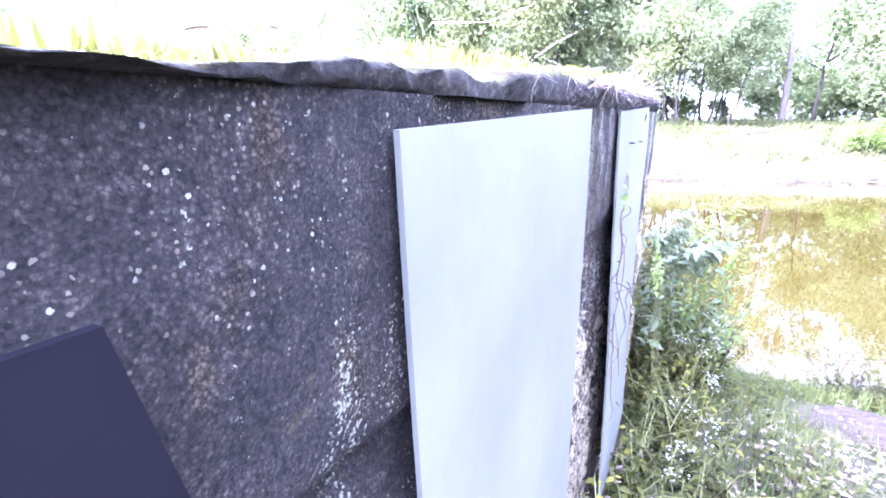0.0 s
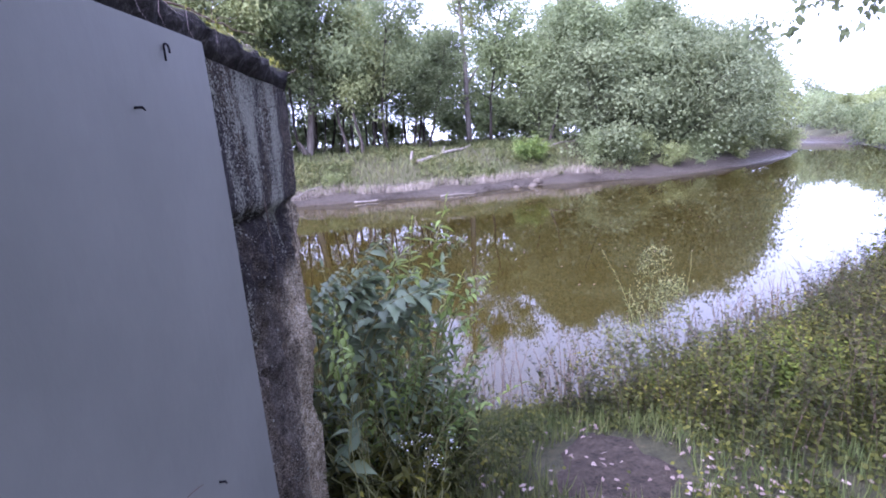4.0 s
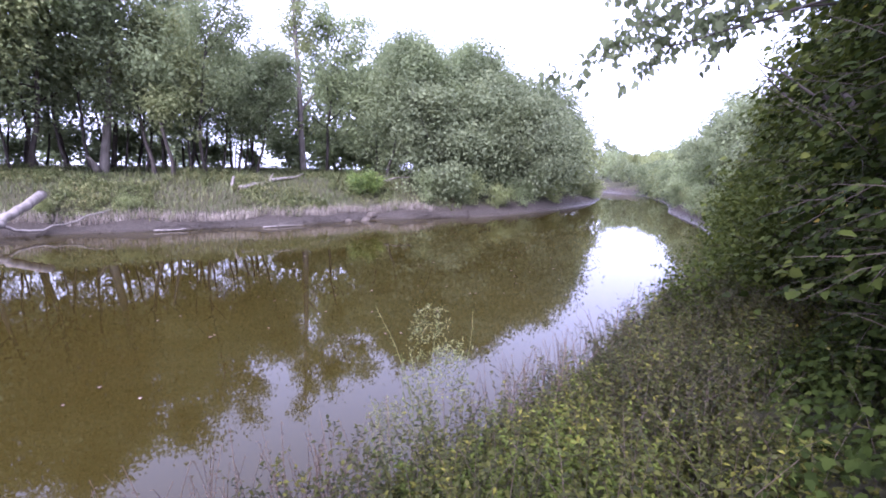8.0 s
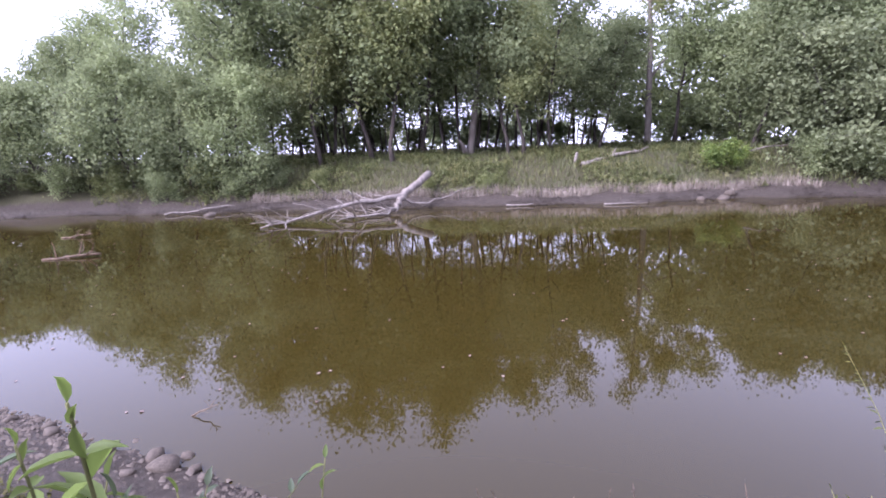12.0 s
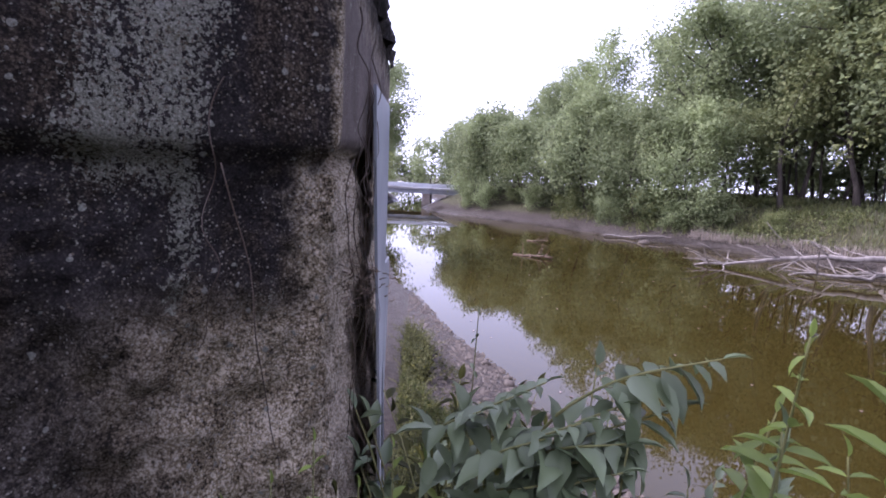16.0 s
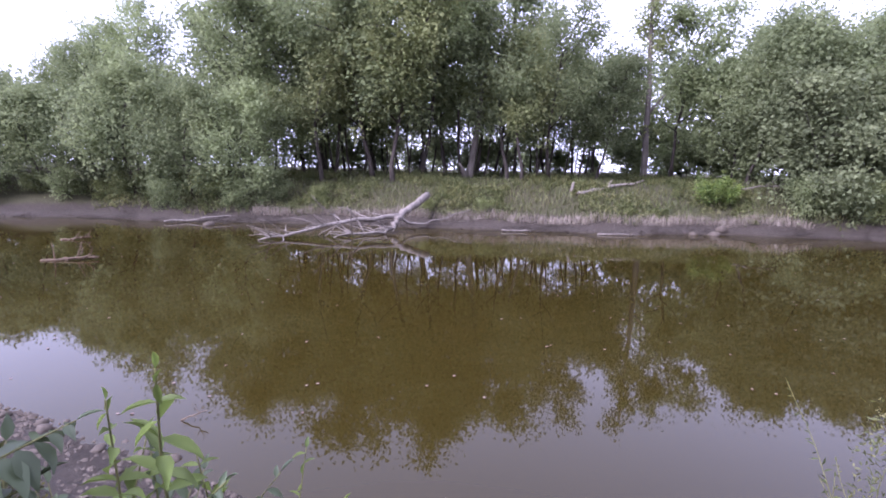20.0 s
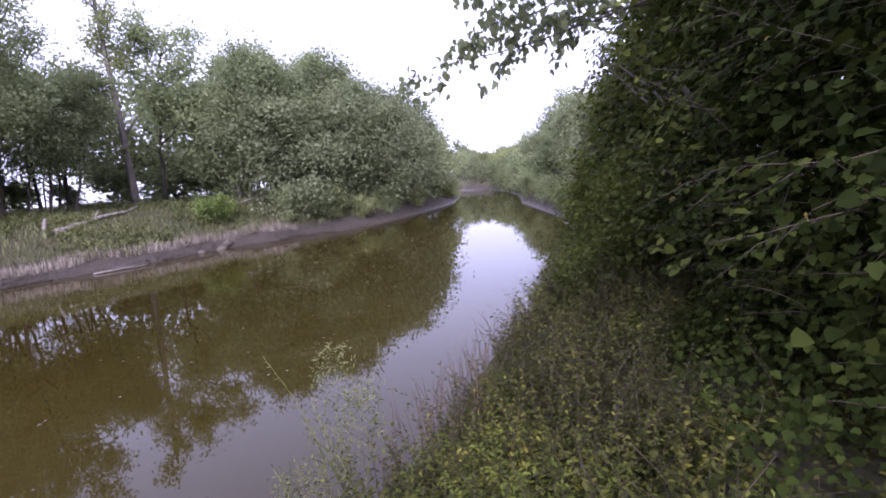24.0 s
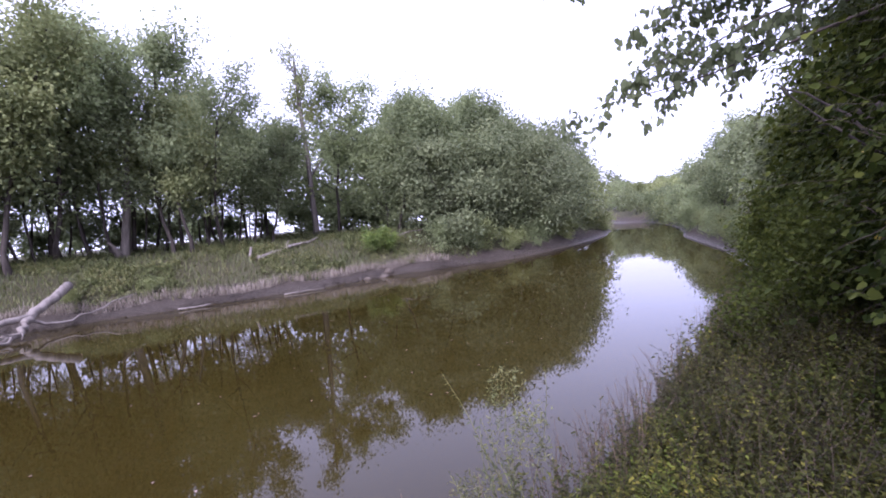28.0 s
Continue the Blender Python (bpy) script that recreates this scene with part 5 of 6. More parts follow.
def shoot_through(name, points, leaf_mat, leaf_len, leaf_w, pairs, label, bare=0.5, droop=0.45, stem_r=0.004):
    """One arching shoot through a few points, its leaves in loose pairs on the outer part."""
    ob = empty(name, pose(*stand(*points[0])), label, "shrub", "young shoots")
    base = np.array(stand(*points[0]))
    pts = np.array([base] + [p for p in points[1:]], float) - base
    t = np.linspace(0, len(pts) - 1, 24)
    line = np.stack([np.interp(t, np.arange(len(pts)), pts[:, c]) for c in range(3)], -1)
    for _ in range(4):
        line[1:-1] = (line[:-2] + 2 * line[1:-1] + line[2:]) / 4
    stem = link_mesh("stem", arrays_mesh("stem", *tube(line, np.linspace(stem_r, stem_r * 0.3, len(line)), 6)), M_STEM, ob)
    for k in range(pairs):
        f = bare + (1 - bare) * (k + 0.3) / pairs
        x = f * (len(line) - 1)
        at = np.array([np.interp(x, np.arange(len(line)), line[:, c]) for c in range(3)])
        ahead = unit(line[min(int(x) + 1, len(line) - 1)] - line[max(int(x) - 1, 0)])
        side = unit(np.cross(ahead, (0.15, -0.1, 1)) + rng.normal(0, 0.2, 3))
        for sgn in (1, -1):
            size = rng.uniform(*leaf_len) * (1 - 0.55 * max(0.0, (k + 1) / pairs - 0.55) / 0.45)
            v, fc = scatter(OVATE, at[None], (side * sgn + ahead * 0.55 + (0, 0, -droop) + rng.normal(0, 0.18, 3))[None], (np.array((0, 0, 1.0)) + rng.normal(0, 0.25, 3))[None], size, size * leaf_w)
            link_mesh("leaf", arrays_mesh("leaf", v, fc), leaf_mat, stem, "", True)
    v, fc = scatter(OVATE, line[-1:], unit(line[-1:] - line[-3:-2]), np.array([(0.1, 0.1, 1.0)]), leaf_len[0] * 0.6, leaf_len[0] * 0.22)
    link_mesh("leaf", arrays_mesh("leaf", v, fc), leaf_mat, stem, "", True)
    return ob


YOUNG = "young shoot with long pointed bright green leaves"
BROAD = "leaning stem with broad blue-green leaves"
shoot_through("young_shoot", [(1.4, 2.95), (1.43, 2.86, 1.73), (1.5, 2.81, 1.99), (1.6, 2.83, 2.09), (1.71, 2.9, 2.13)], M_DULL, (0.06, 0.085), 0.6, 8, YOUNG, 0.7, 0.5)
for pts in ([(1.76, 2.95), (1.78, 2.88, 1.9), (1.8, 2.82, 2.2)],
            [(1.85, 2.9), (1.9, 2.78, 1.7), (1.95, 2.7, 1.88), (2.05, 2.66, 1.93)], [(1.8, 2.85), (1.85, 2.76, 1.75), (1.95, 2.7, 1.98)]):
    shoot_through("young_shoot", pts, M_BRIGHT, (0.04, 0.062), 0.5, 10, YOUNG, 0.5, 0.35)
shoot_through("young_shoot", [(1.8, 3.0), (1.86, 2.88, 1.85), (1.88, 2.79, 2.1), (1.91, 2.73, 2.28)], M_BRIGHT, (0.05, 0.075), 0.45, 9, YOUNG, 0.5, 0.2)
shoot_through("young_shoot", [(1.8, 2.9), (1.87, 2.74, 1.8), (1.93, 2.66, 1.97), (2.03, 2.62, 1.98)], M_BRIGHT, (0.045, 0.065), 0.45, 9, YOUNG, 0.45, 0.3)
shoot_through("young_shoot", [(1.8, 2.95), (1.85, 2.84, 1.85), (1.9, 2.77, 2.03), (1.98, 2.74, 2.12)], M_DULL, (0.04, 0.06), 0.5, 8, YOUNG, 0.5, 0.3)
for k in range(5):
    u = -0.2 + 0.05 * k
    q = WALL_CORNER + u * A_DIR + (0.07 + 0.02 * (k % 2)) * A_OUT
    shoot_through("young_shoot", [(q[0] + 0.06, q[1]), (q[0] + 0.03, q[1], 1.75), (q[0], q[1] + 0.02, 1.97 + 0.03 * (k % 3))], M_BRIGHT, (0.028, 0.045), 0.75, 6, "small yellow-green shoot at the foot of the wall", 0.55, 0.3, 0.002)
shoot_through("young_shoot", [(1.68, 3.02), (1.7, 2.95, 1.63), (1.74, 2.93, 1.88), (1.77, 2.98, 2.05)], M_BRIGHT, (0.06, 0.085), 0.42, 8, YOUNG, 0.62)
shoot_through("young_shoot", [(1.85, 2.98), (1.9, 2.88, 1.48), (1.96, 2.8, 1.71), (2.04, 2.74, 1.79)], M_BRIGHT, (0.05, 0.08), 0.42, 9, YOUNG, 0.5)
shoot_through("young_shoot", [(1.84, 3.05), (1.85, 2.98, 1.63), (1.88, 2.95, 1.93)], M_BRIGHT, (0.05, 0.08), 0.42, 9, YOUNG, 0.5)
shoot_through("young_shoot", [(1.84, 3.02), (1.8, 2.98, 1.63), (1.78, 2.97, 2.03)], M_DULL, (0.07, 0.1), 0.4, 6, YOUNG, 0.6, 0.1)
shoot_through("young_shoot", [(1.94, 3.06), (1.89, 3.0, 1.73), (1.85, 2.98, 2.02)], M_BRIGHT, (0.05, 0.075), 0.45, 6, YOUNG, 0.6)
shoot_through("broad_leaved_plant", [(1.4, 2.86), (1.45, 2.76, 1.83), (1.55, 2.79, 1.99), (1.67, 2.86, 2.06)], M_DULL, (0.07, 0.105), 0.66, 8, BROAD, 0.5)
shoot_through("broad_leaved_plant", [(1.35, 2.95), (1.5, 2.8, 1.78), (1.72, 2.82, 1.93)], M_DULL, (0.08, 0.115), 0.68, 7, BROAD, 0.45)
for pts in ([(1.55, 2.9), (1.58, 2.75, 1.73), (1.7, 2.66, 1.93), (1.84, 2.66, 1.95)], [(1.5, 2.85), (1.5, 2.7, 1.78), (1.6, 2.6, 1.96), (1.72, 2.58, 1.99)], [(1.62, 3.0), (1.68, 2.85, 1.78), (1.8, 2.78, 1.93), (1.93, 2.79, 1.95)],
            [(1.42, 2.95), (1.44, 2.8, 1.83), (1.54, 2.76, 1.99), (1.64, 2.78, 2.03)], [(1.75, 3.0), (1.86, 2.88, 1.73), (1.92, 2.87, 1.96)]):
    shoot_through("broad_leaved_plant", pts, M_DULL, (0.075, 0.105), 0.64, 8, BROAD, 0.45, 0.4)
shoot_through("broad_leaved_plant", [(1.12, 3.15), (1.13, 3.14, 1.53), (1.15, 3.13, 2.02)], M_DULL, (0.035, 0.05), 0.55, 7, "thin upright stem with a few small leaves", 0.4)
shoot_through("broad_leaved_plant", [(1.5, 2.75), (1.5, 2.66, 1.73), (1.62, 2.68, 1.93)], M_DULL, (0.07, 0.1), 0.68, 7, BROAD, 0.45)
for k in range(11):
    x = 1.34 + 0.038 * k
    shoot_through("broad_leaved_plant", [(x, 2.95), (x + 0.02, 2.84 - 0.03 * (k % 3), 1.68), (x + 0.08, 2.76 - 0.03 * (k % 3), 1.87 + 0.03 * (k % 4)), (x + 0.17, 2.75 + 0.03 * (k % 2), 1.9 + 0.035 * (k % 4))],
                  M_DULL, (0.05, 0.08), 0.64, 8, BROAD, 0.42, 0.4)
for k in range(7):
    x, y = 1.31 + 0.035 * k, 2.74 + 0.03 * (k % 3)
    shoot_through("broad_leaved_plant", [(x + 0.08, y + 0.12), (x + 0.03, y + 0.05, 1.75), (x + 0.04, y, 1.95 + 0.02 * (k % 3)), (x + 0.13, y + 0.01, 2.01 + 0.025 * (k % 3))], M_DULL, (0.05, 0.078), 0.64, 8, BROAD, 0.5, 0.4)
for x, y, n, lo, hi in ((1.5, 3.0, 16, 0.68, 1.0), (1.68, 2.92, 14, 0.65, 0.95), (1.3, 2.86, 12, 0.65, 0.92), (1.58, 2.78, 10, 0.6, 0.9), (1.8, 3.1, 10, 0.5, 0.8)):
    plant("leafy_shoots", stand(x, y), rng, upward(rng, n, (lo, hi), 0.4, -0.02), M_DULL if x > 1.55 else M_WEED, M_STEM, (0.05, 0.085), 0.55, OVATE, 0.04, "tangled leafy shoots below the wall corner", "shrub", "leafy shoots")
shoot_through("hanging_spray", [(1.38, 0.5), (1.38, 0.52, 1.7), (1.32, 0.56, 2.3), (1.22, 0.62, 2.56), (1.08, 0.7, 2.6)], M_DULL, (0.03, 0.05), 0.42, 11, "thin arching shoot with small pointed leaves", 0.5, 0.3, 0.003)
shoot_through("hanging_spray", [(1.45, 0.62), (1.45, 0.64, 1.7), (1.42, 0.68, 2.2), (1.34, 0.74, 2.42), (1.22, 0.82, 2.46)], M_DULL, (0.03, 0.05), 0.42, 10, "thin arching shoot with small pointed leaves", 0.5, 0.3, 0.003)
# white asters beside the wall
for x, y in ((1.33, 1.75), (1.18, 1.35), (1.5, 2.1), (1.6, 2.45), (1.05, 1.02)):
    ob = plant("white_asters", stand(x, y), rng, upward(rng, 7, (0.3, 0.55), 0.4), M_WEED, M_STEM, (0.03, 0.06), 0.4, OVATE, 0.05, "weed with clusters of small white flower heads", "wildflower", "asters")
    n = 60
    a = rng.uniform(0, 6.28, n)
    heads = np.c_[rng.normal(0, 0.07, (5, 2)), rng.normal(0.4, 0.04, 5)]
    tops = heads[np.arange(n) % 5] + rng.normal(0, 0.014, (n, 3))
    v, f = scatter(LOBED, tops, np.c_[np.cos(a), np.sin(a), rng.normal(0.2, 0.3, n)], np.c_[rng.normal(0, 0.3, (n, 2)), np.ones(n)], 0.0065, 0.0065)
    tagged(link_mesh("flower_cluster", arrays_mesh("flower_cluster", v, f), M_FLOWER, ob, "small white flower heads"), kind="stuff")
# goldenrod gone to seed at the waterside
for x, y, tall in ((4.4, 3.86, 1.3), (4.55, 3.8, 1.0), (4.1, 3.95, 0.7)):
    ob = plant("goldenrod", stand(x, y), rng, [((rng.normal(0, 0.25), rng.normal(0, 0.25), 1), tall * rng.uniform(0.6, 1.1), 0.0) for _ in range(7)], M_GRASS, M_STEM, (0.04, 0.07), 0.25, FLAT, 0.04,
               "pale yellow-green goldenrod stalks gone to seed", "wildflower", "goldenrod")
    n = 520
    tt = rng.random(n) ** 0.6
    a = rng.uniform(0, 6.28, n)
    pos = np.c_[np.cos(a) * 0.14 * (1 - 0.5 * tt), np.sin(a) * 0.14 * (1 - 0.5 * tt), tall * (0.55 + 0.5 * tt)] + rng.normal(0, 0.03, (n, 3))
    v, f = scatter(FLAT, pos, rng.normal(0, 1, (n, 3)), rng.normal(0, 1, (n, 3)), rng.uniform(0.015, 0.04, n), 0.009)
    tagged(link_mesh("seed_plume", arrays_mesh("seed_plume", v, f), M_FARGRASS, ob, "pale feathery seed plume"), kind="stuff")


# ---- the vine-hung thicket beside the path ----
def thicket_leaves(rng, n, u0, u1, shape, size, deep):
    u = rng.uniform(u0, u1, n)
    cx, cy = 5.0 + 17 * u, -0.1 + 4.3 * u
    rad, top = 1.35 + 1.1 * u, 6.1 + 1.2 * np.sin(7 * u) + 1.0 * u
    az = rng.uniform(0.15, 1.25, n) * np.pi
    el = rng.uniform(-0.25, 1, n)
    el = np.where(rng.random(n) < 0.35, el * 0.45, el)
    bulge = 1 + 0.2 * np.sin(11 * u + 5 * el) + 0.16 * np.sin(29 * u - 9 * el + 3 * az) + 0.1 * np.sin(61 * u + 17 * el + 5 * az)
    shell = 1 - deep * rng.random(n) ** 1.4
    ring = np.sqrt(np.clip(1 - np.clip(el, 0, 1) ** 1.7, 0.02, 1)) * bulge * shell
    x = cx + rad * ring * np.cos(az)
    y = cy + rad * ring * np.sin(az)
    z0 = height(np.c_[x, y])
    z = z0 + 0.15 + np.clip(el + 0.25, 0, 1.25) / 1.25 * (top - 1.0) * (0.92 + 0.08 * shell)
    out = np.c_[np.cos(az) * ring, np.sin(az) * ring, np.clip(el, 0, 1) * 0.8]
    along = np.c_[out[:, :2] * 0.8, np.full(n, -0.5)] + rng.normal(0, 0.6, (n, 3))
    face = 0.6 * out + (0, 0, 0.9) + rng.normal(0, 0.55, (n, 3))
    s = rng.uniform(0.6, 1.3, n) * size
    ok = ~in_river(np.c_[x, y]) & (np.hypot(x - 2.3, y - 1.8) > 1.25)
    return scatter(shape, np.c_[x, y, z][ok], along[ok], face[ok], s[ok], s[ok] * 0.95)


rng = np.random.default_rng(21)
thicket = empty("vine_thicket", pose(0, 0, 0), "dark thicket of small trees smothered in broad-leaved vines", "thicket")
limbs = []
for k in range(26):
    u = k / 26
    base = np.array([4.9 + 17 * u + rng.normal(0, 0.4), -0.3 + 4.3 * u + rng.normal(0, 0.4)])
    z0 = float(height(base)[0])
    stem = bent(rng, (*base, z0 - 0.1), (rng.normal(0, 0.2), rng.normal(0.1, 0.2), 1), rng.uniform(2.5, 3.8), 10, 0.12)
    limbs.append(tube(stem, np.linspace(0.09, 0.02, len(stem)), 6))
    for s in (3, 5, 7, 8):
        b = bent(rng, stem[s], (rng.normal(0, 0.8), rng.normal(0.3, 0.8), 0.3), rng.uniform(0.8, 1.8), 6, 0.2)
        limbs.append(tube(b, np.linspace(0.025, 0.005, len(b)), 4))
tagged(link_mesh("undergrowth", arrays_mesh("undergrowth", *joined(limbs)), M_BARK, thicket, "hidden dark stems"), kind="stuff")


def thicket_sprays(rng, n, u0, u1, per, reach, size, shape):
    """Leafy shoots standing out of the thicket: leaves in two ranks along drooping twigs, with dark hollows between the shoots."""
    twigs, lp, la, lf, ls = [], [], [], [], []
    u, azs, el = rng.uniform(u0, u1, n), rng.uniform(0.15, 1.25, n) * np.pi, rng.uniform(-0.2, 1, n)
    rad, top = 1.35 + 1.1 * u, 6.1 + 1.2 * np.sin(7 * u) + 1.0 * u
    bulge = 1 + 0.2 * np.sin(11 * u + 5 * el) + 0.16 * np.sin(29 * u - 9 * el + 3 * azs)
    ring = np.sqrt(np.maximum(0.02, 1 - np.maximum(el, 0) ** 1.7)) * bulge * rng.uniform(0.72, 0.97, n)
    q = np.c_[5.0 + 17 * u + rad * ring * np.cos(azs), -0.1 + 4.3 * u + rad * ring * np.sin(azs)]
    zs = height(q) + 0.15 + (el + 0.25) / 1.25 * (top - 1.0)
    ok = ~in_river(q) & (np.hypot(q[:, 0] - 2.3, q[:, 1] - 1.8) > 1.55)
    for (x, y), z, az in zip(q[ok], zs[ok], azs[ok]):
        long = rng.uniform(*reach)
        line = bent(rng, (x, y, z), (math.cos(az) + rng.normal(0, 0.5), math.sin(az) + rng.normal(0, 0.5), rng.normal(0.15, 0.3)), long, 5, 0.16, -0.09)
        twigs.append(tube(line, np.linspace(0.0035, 0.001, 6), 3))
        k = max(4, int(per * long / reach[1]))
        for m in range(k):
            f = (m + 0.5) / k * 5
            a = int(min(f, 4))
            t = unit(line[a + 1] - line[a])
            side = unit(np.cross(t, (0.1, 0.2, 1))) * (1 if m % 2 else -1)
            lp.append(line[a] + (f - a) * (line[a + 1] - line[a]) + side * 0.25 * size + rng.normal(0, 0.25 * size, 3))
            la.append(side + 0.6 * t + (0, 0, -0.35) + rng.normal(0, 0.3, 3))
            lf.append(np.array((0.65 * math.cos(az), 0.65 * math.sin(az), 0.8)) + rng.normal(0, 0.38, 3))
            ls.append(size * rng.uniform(0.6, 1.25))
    ls = np.array(ls)
    return joined(twigs), scatter(shape, np.array(lp), np.array(la), np.array(lf), ls, ls * 0.95)


near_twigs, near_leaves = thicket_sprays(rng, 1250, 0.0, 0.17, 21, (0.3, 0.75), 0.047, LOBED)
mid_twigs, mid_leaves = thicket_sprays(rng, 1500, 0.12, 0.55, 17, (0.4, 0.9), 0.082, PENTA)
far_twigs, far_leaves = thicket_sprays(rng, 1000, 0.5, 1.0, 16, (0.5, 1.1), 0.12, PENTA)
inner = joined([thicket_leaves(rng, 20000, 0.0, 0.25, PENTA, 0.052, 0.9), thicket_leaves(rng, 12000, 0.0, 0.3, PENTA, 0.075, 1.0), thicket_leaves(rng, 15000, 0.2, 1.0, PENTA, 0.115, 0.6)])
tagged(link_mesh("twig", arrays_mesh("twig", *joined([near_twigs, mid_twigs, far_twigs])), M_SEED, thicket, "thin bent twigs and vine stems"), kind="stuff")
# Near and inner leaves take the shade-dark colour, the farther sprays the lighter one.
link_mesh("vine_foliage", arrays_mesh("vine_foliage", *joined([near_leaves, inner])), M_VINE_SHADED, thicket, "", False)
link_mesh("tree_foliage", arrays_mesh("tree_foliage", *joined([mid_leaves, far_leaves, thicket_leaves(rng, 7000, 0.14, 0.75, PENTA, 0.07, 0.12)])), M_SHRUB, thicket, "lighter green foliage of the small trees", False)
link_mesh("yellow_foliage", arrays_mesh("yellow_foliage", *thicket_leaves(rng, 150, 0.0, 0.3, LOBED, 0.042, 0.1)), M_YELLOW_LEAF, thicket, "scattered yellowed vine leaves", False)

# vines sprawling out of the thicket over the weeds
sprawl_q = spread(rng, 7500, 3.3, 10.5, 0.4, 3.2, lambda q: dry_land(q) * np.clip(-vine_edge(q) / 0.35 + 0.2, 0, 1) * (np.hypot(q[:, 0] - 2.3, q[:, 1] - 1.8) > 2.1))
lift = rng.uniform(0.05, 0.62, len(sprawl_q)) * np.clip(0.45 - vine_edge(sprawl_q), 0.3, 1.2)
az = rng.uniform(0, 6.28, len(sprawl_q))
s = rng.uniform(0.03, 0.056, len(sprawl_q))
v, f = scatter(LOBED, on_ground(sprawl_q) + np.c_[np.zeros((len(s), 2)), lift], np.c_[np.cos(az) - 0.4, np.sin(az) + 0.5, rng.normal(-0.5, 0.3, len(s))], np.c_[rng.normal(-0.35, 0.35, len(s)), rng.normal(0.25, 0.35, len(s)), np.ones(len(s))], s, s * 0.95)
stuff("sprawling_vine", v, f, M_VINE_SHADED, "broad-leaved vine sprawling over the bank weeds", "vine")

# the leafy bough that hangs out over the bank
bough = empty("overhanging_bough", pose(0, 0, 0), "leafy bough hanging out of the thicket against the sky", "branch")
sway = np.random.default_rng(76)
wood_b, lp, la = [], [], []
for k in range(24):
    start = np.array([8.8, 1.9, 5.5]) + sway.normal(0, 1, 3) * (0.7, 0.7, 0.5)
    heading = np.array([-0.45 + sway.normal(0, 0.25), 0.8 + sway.normal(0, 0.22), sway.uniform(-0.2, 0.06)])
    b = bent(sway, start, heading, sway.uniform(1.7, 2.9), 10, 0.09, -0.015)
    wood_b.append(tube(b, np.linspace(0.016, 0.003, len(b)), 5))
    for s in range(3, 11):
        t = bent(sway, b[s], unit(b[s] - b[s - 1]) + sway.normal(0, 0.5, 3) + (0, 0, -0.2), sway.uniform(0.3, 0.7), 5, 0.15)
        wood_b.append(tube(t, np.linspace(0.005, 0.002, len(t)), 3))
        for q in t[1:]:
            for _ in range(6):
                lp.append(q + sway.normal(0, 0.07, 3))
                la.append(sway.normal(0, 0.5, 3) + (0, 0, -0.7))
tagged(link_mesh("twig", arrays_mesh("twig", *joined(wood_b)), M_BARK, bough), kind="stuff")
lp, la = np.array(lp), np.array(la)
s = rng.uniform(0.06, 0.11, len(lp))
link_mesh("leaves", arrays_mesh("leaves", *scatter(LOBED, lp, la, rng.normal(0, 0.7, (len(lp), 3)) + (0, 0.3, 0.6), s, s * 0.85)), M_LEAF, bough)

# ---- far bank: dead tree, leaning trunk, fallen tree, shrubs, grass ----
rng = np.random.default_rng(30)


def branched(rng, name, where, lines, material, label, category, group="", leaves=None, sides=7):
    """A dead or half-dead tree: lines of (points, r0, r1), the first being the trunk."""
    ob = empty(name, pose(*where), label, category, group)
    for k, (pts, r0, r1) in enumerate(lines):
        link_mesh("trunk" if k == 0 else "branch", arrays_mesh("limb", *tube(pts, np.linspace(r0, r1, len(pts)), sides if k == 0 else 5)), material, ob)
    if leaves is not None:
        c, n, size, rad, lm = leaves
        c = np.array(c, float)
        pick = rng.integers(0, len(c), n)
        off = unit(rng.normal(0, 1, (n, 3))) * rng.random((n, 1)) ** 0.6 * rad
        ss = rng.uniform(0.7, 1.3, n) * size
        link_mesh("leaves", arrays_mesh("leaves", *scatter(FLAT, c[pick] + off, rng.normal(0, 1, (n, 3)), rng.normal(0, 0.6, (n, 3)) + (0, 0, 0.8), ss, ss * 0.6)), lm, ob, "sparse pale leaves", False)
    return ob


dx, dy = DYING
dz = float(height((dx, dy))[0])
trunk = bent(rng, (0, 0, -0.3), (-0.03, 0, 1), 11.0, 14, 0.025)
lines = [(trunk, 0.21, 0.07), (bent(rng, trunk[5], (0.8, 0, 0.9), 1.5, 6, 0.08), 0.09, 0.03), (bent(rng, trunk[3], (-0.5, 0, 0.9), 0.9, 5, 0.1), 0.06, 0.02)]
tops = []
for k in range(12):
    b = bent(rng, trunk[9 + k % 5], (np.cos(k * 2.4) * 0.8, np.sin(k * 2.4) * 0.8, 0.9), rng.uniform(1.0, 1.9), 6, 0.12, 0.05)
    lines.append((b, 0.045, 0.012))
    tops += [b[2], b[3], b[4], b[5], b[6]]
tops += [trunk[-1] + (0, 0, 0.3), trunk[4] + (-0.3, 0, 0.1), trunk[4] + (0.35, -0.2, -0.2), trunk[4] + (-0.5, -0.2, -0.1)]
branched(rng, "dying_tree", (dx, dy, dz), lines, M_TRUNK, "tall half-dead tree with a bare pale trunk and thin crown", "tree", leaves=(tops, 2300, 0.17, 0.6, M_LEAF_YELLOW))
sx, sy = LEANING
trunk = bent(rng, (0, 0, -0.3), (0.16, 0, 1), 6.5, 12, 0.03)
limbs = [(trunk, 0.24, 0.09), (bent(rng, (-0.15, -0.1, 0.1), (-0.3, -0.3, 0.9), 0.9, 5, 0.15), 0.2, 0.06), (bent(rng, trunk[7], (0.5, 0, 0.8), 1.5, 5, 0.1), 0.06, 0.02), (bent(rng, trunk[8], (-0.6, 0.2, 0.6), 1.5, 5, 0.1), 0.05, 0.02)]
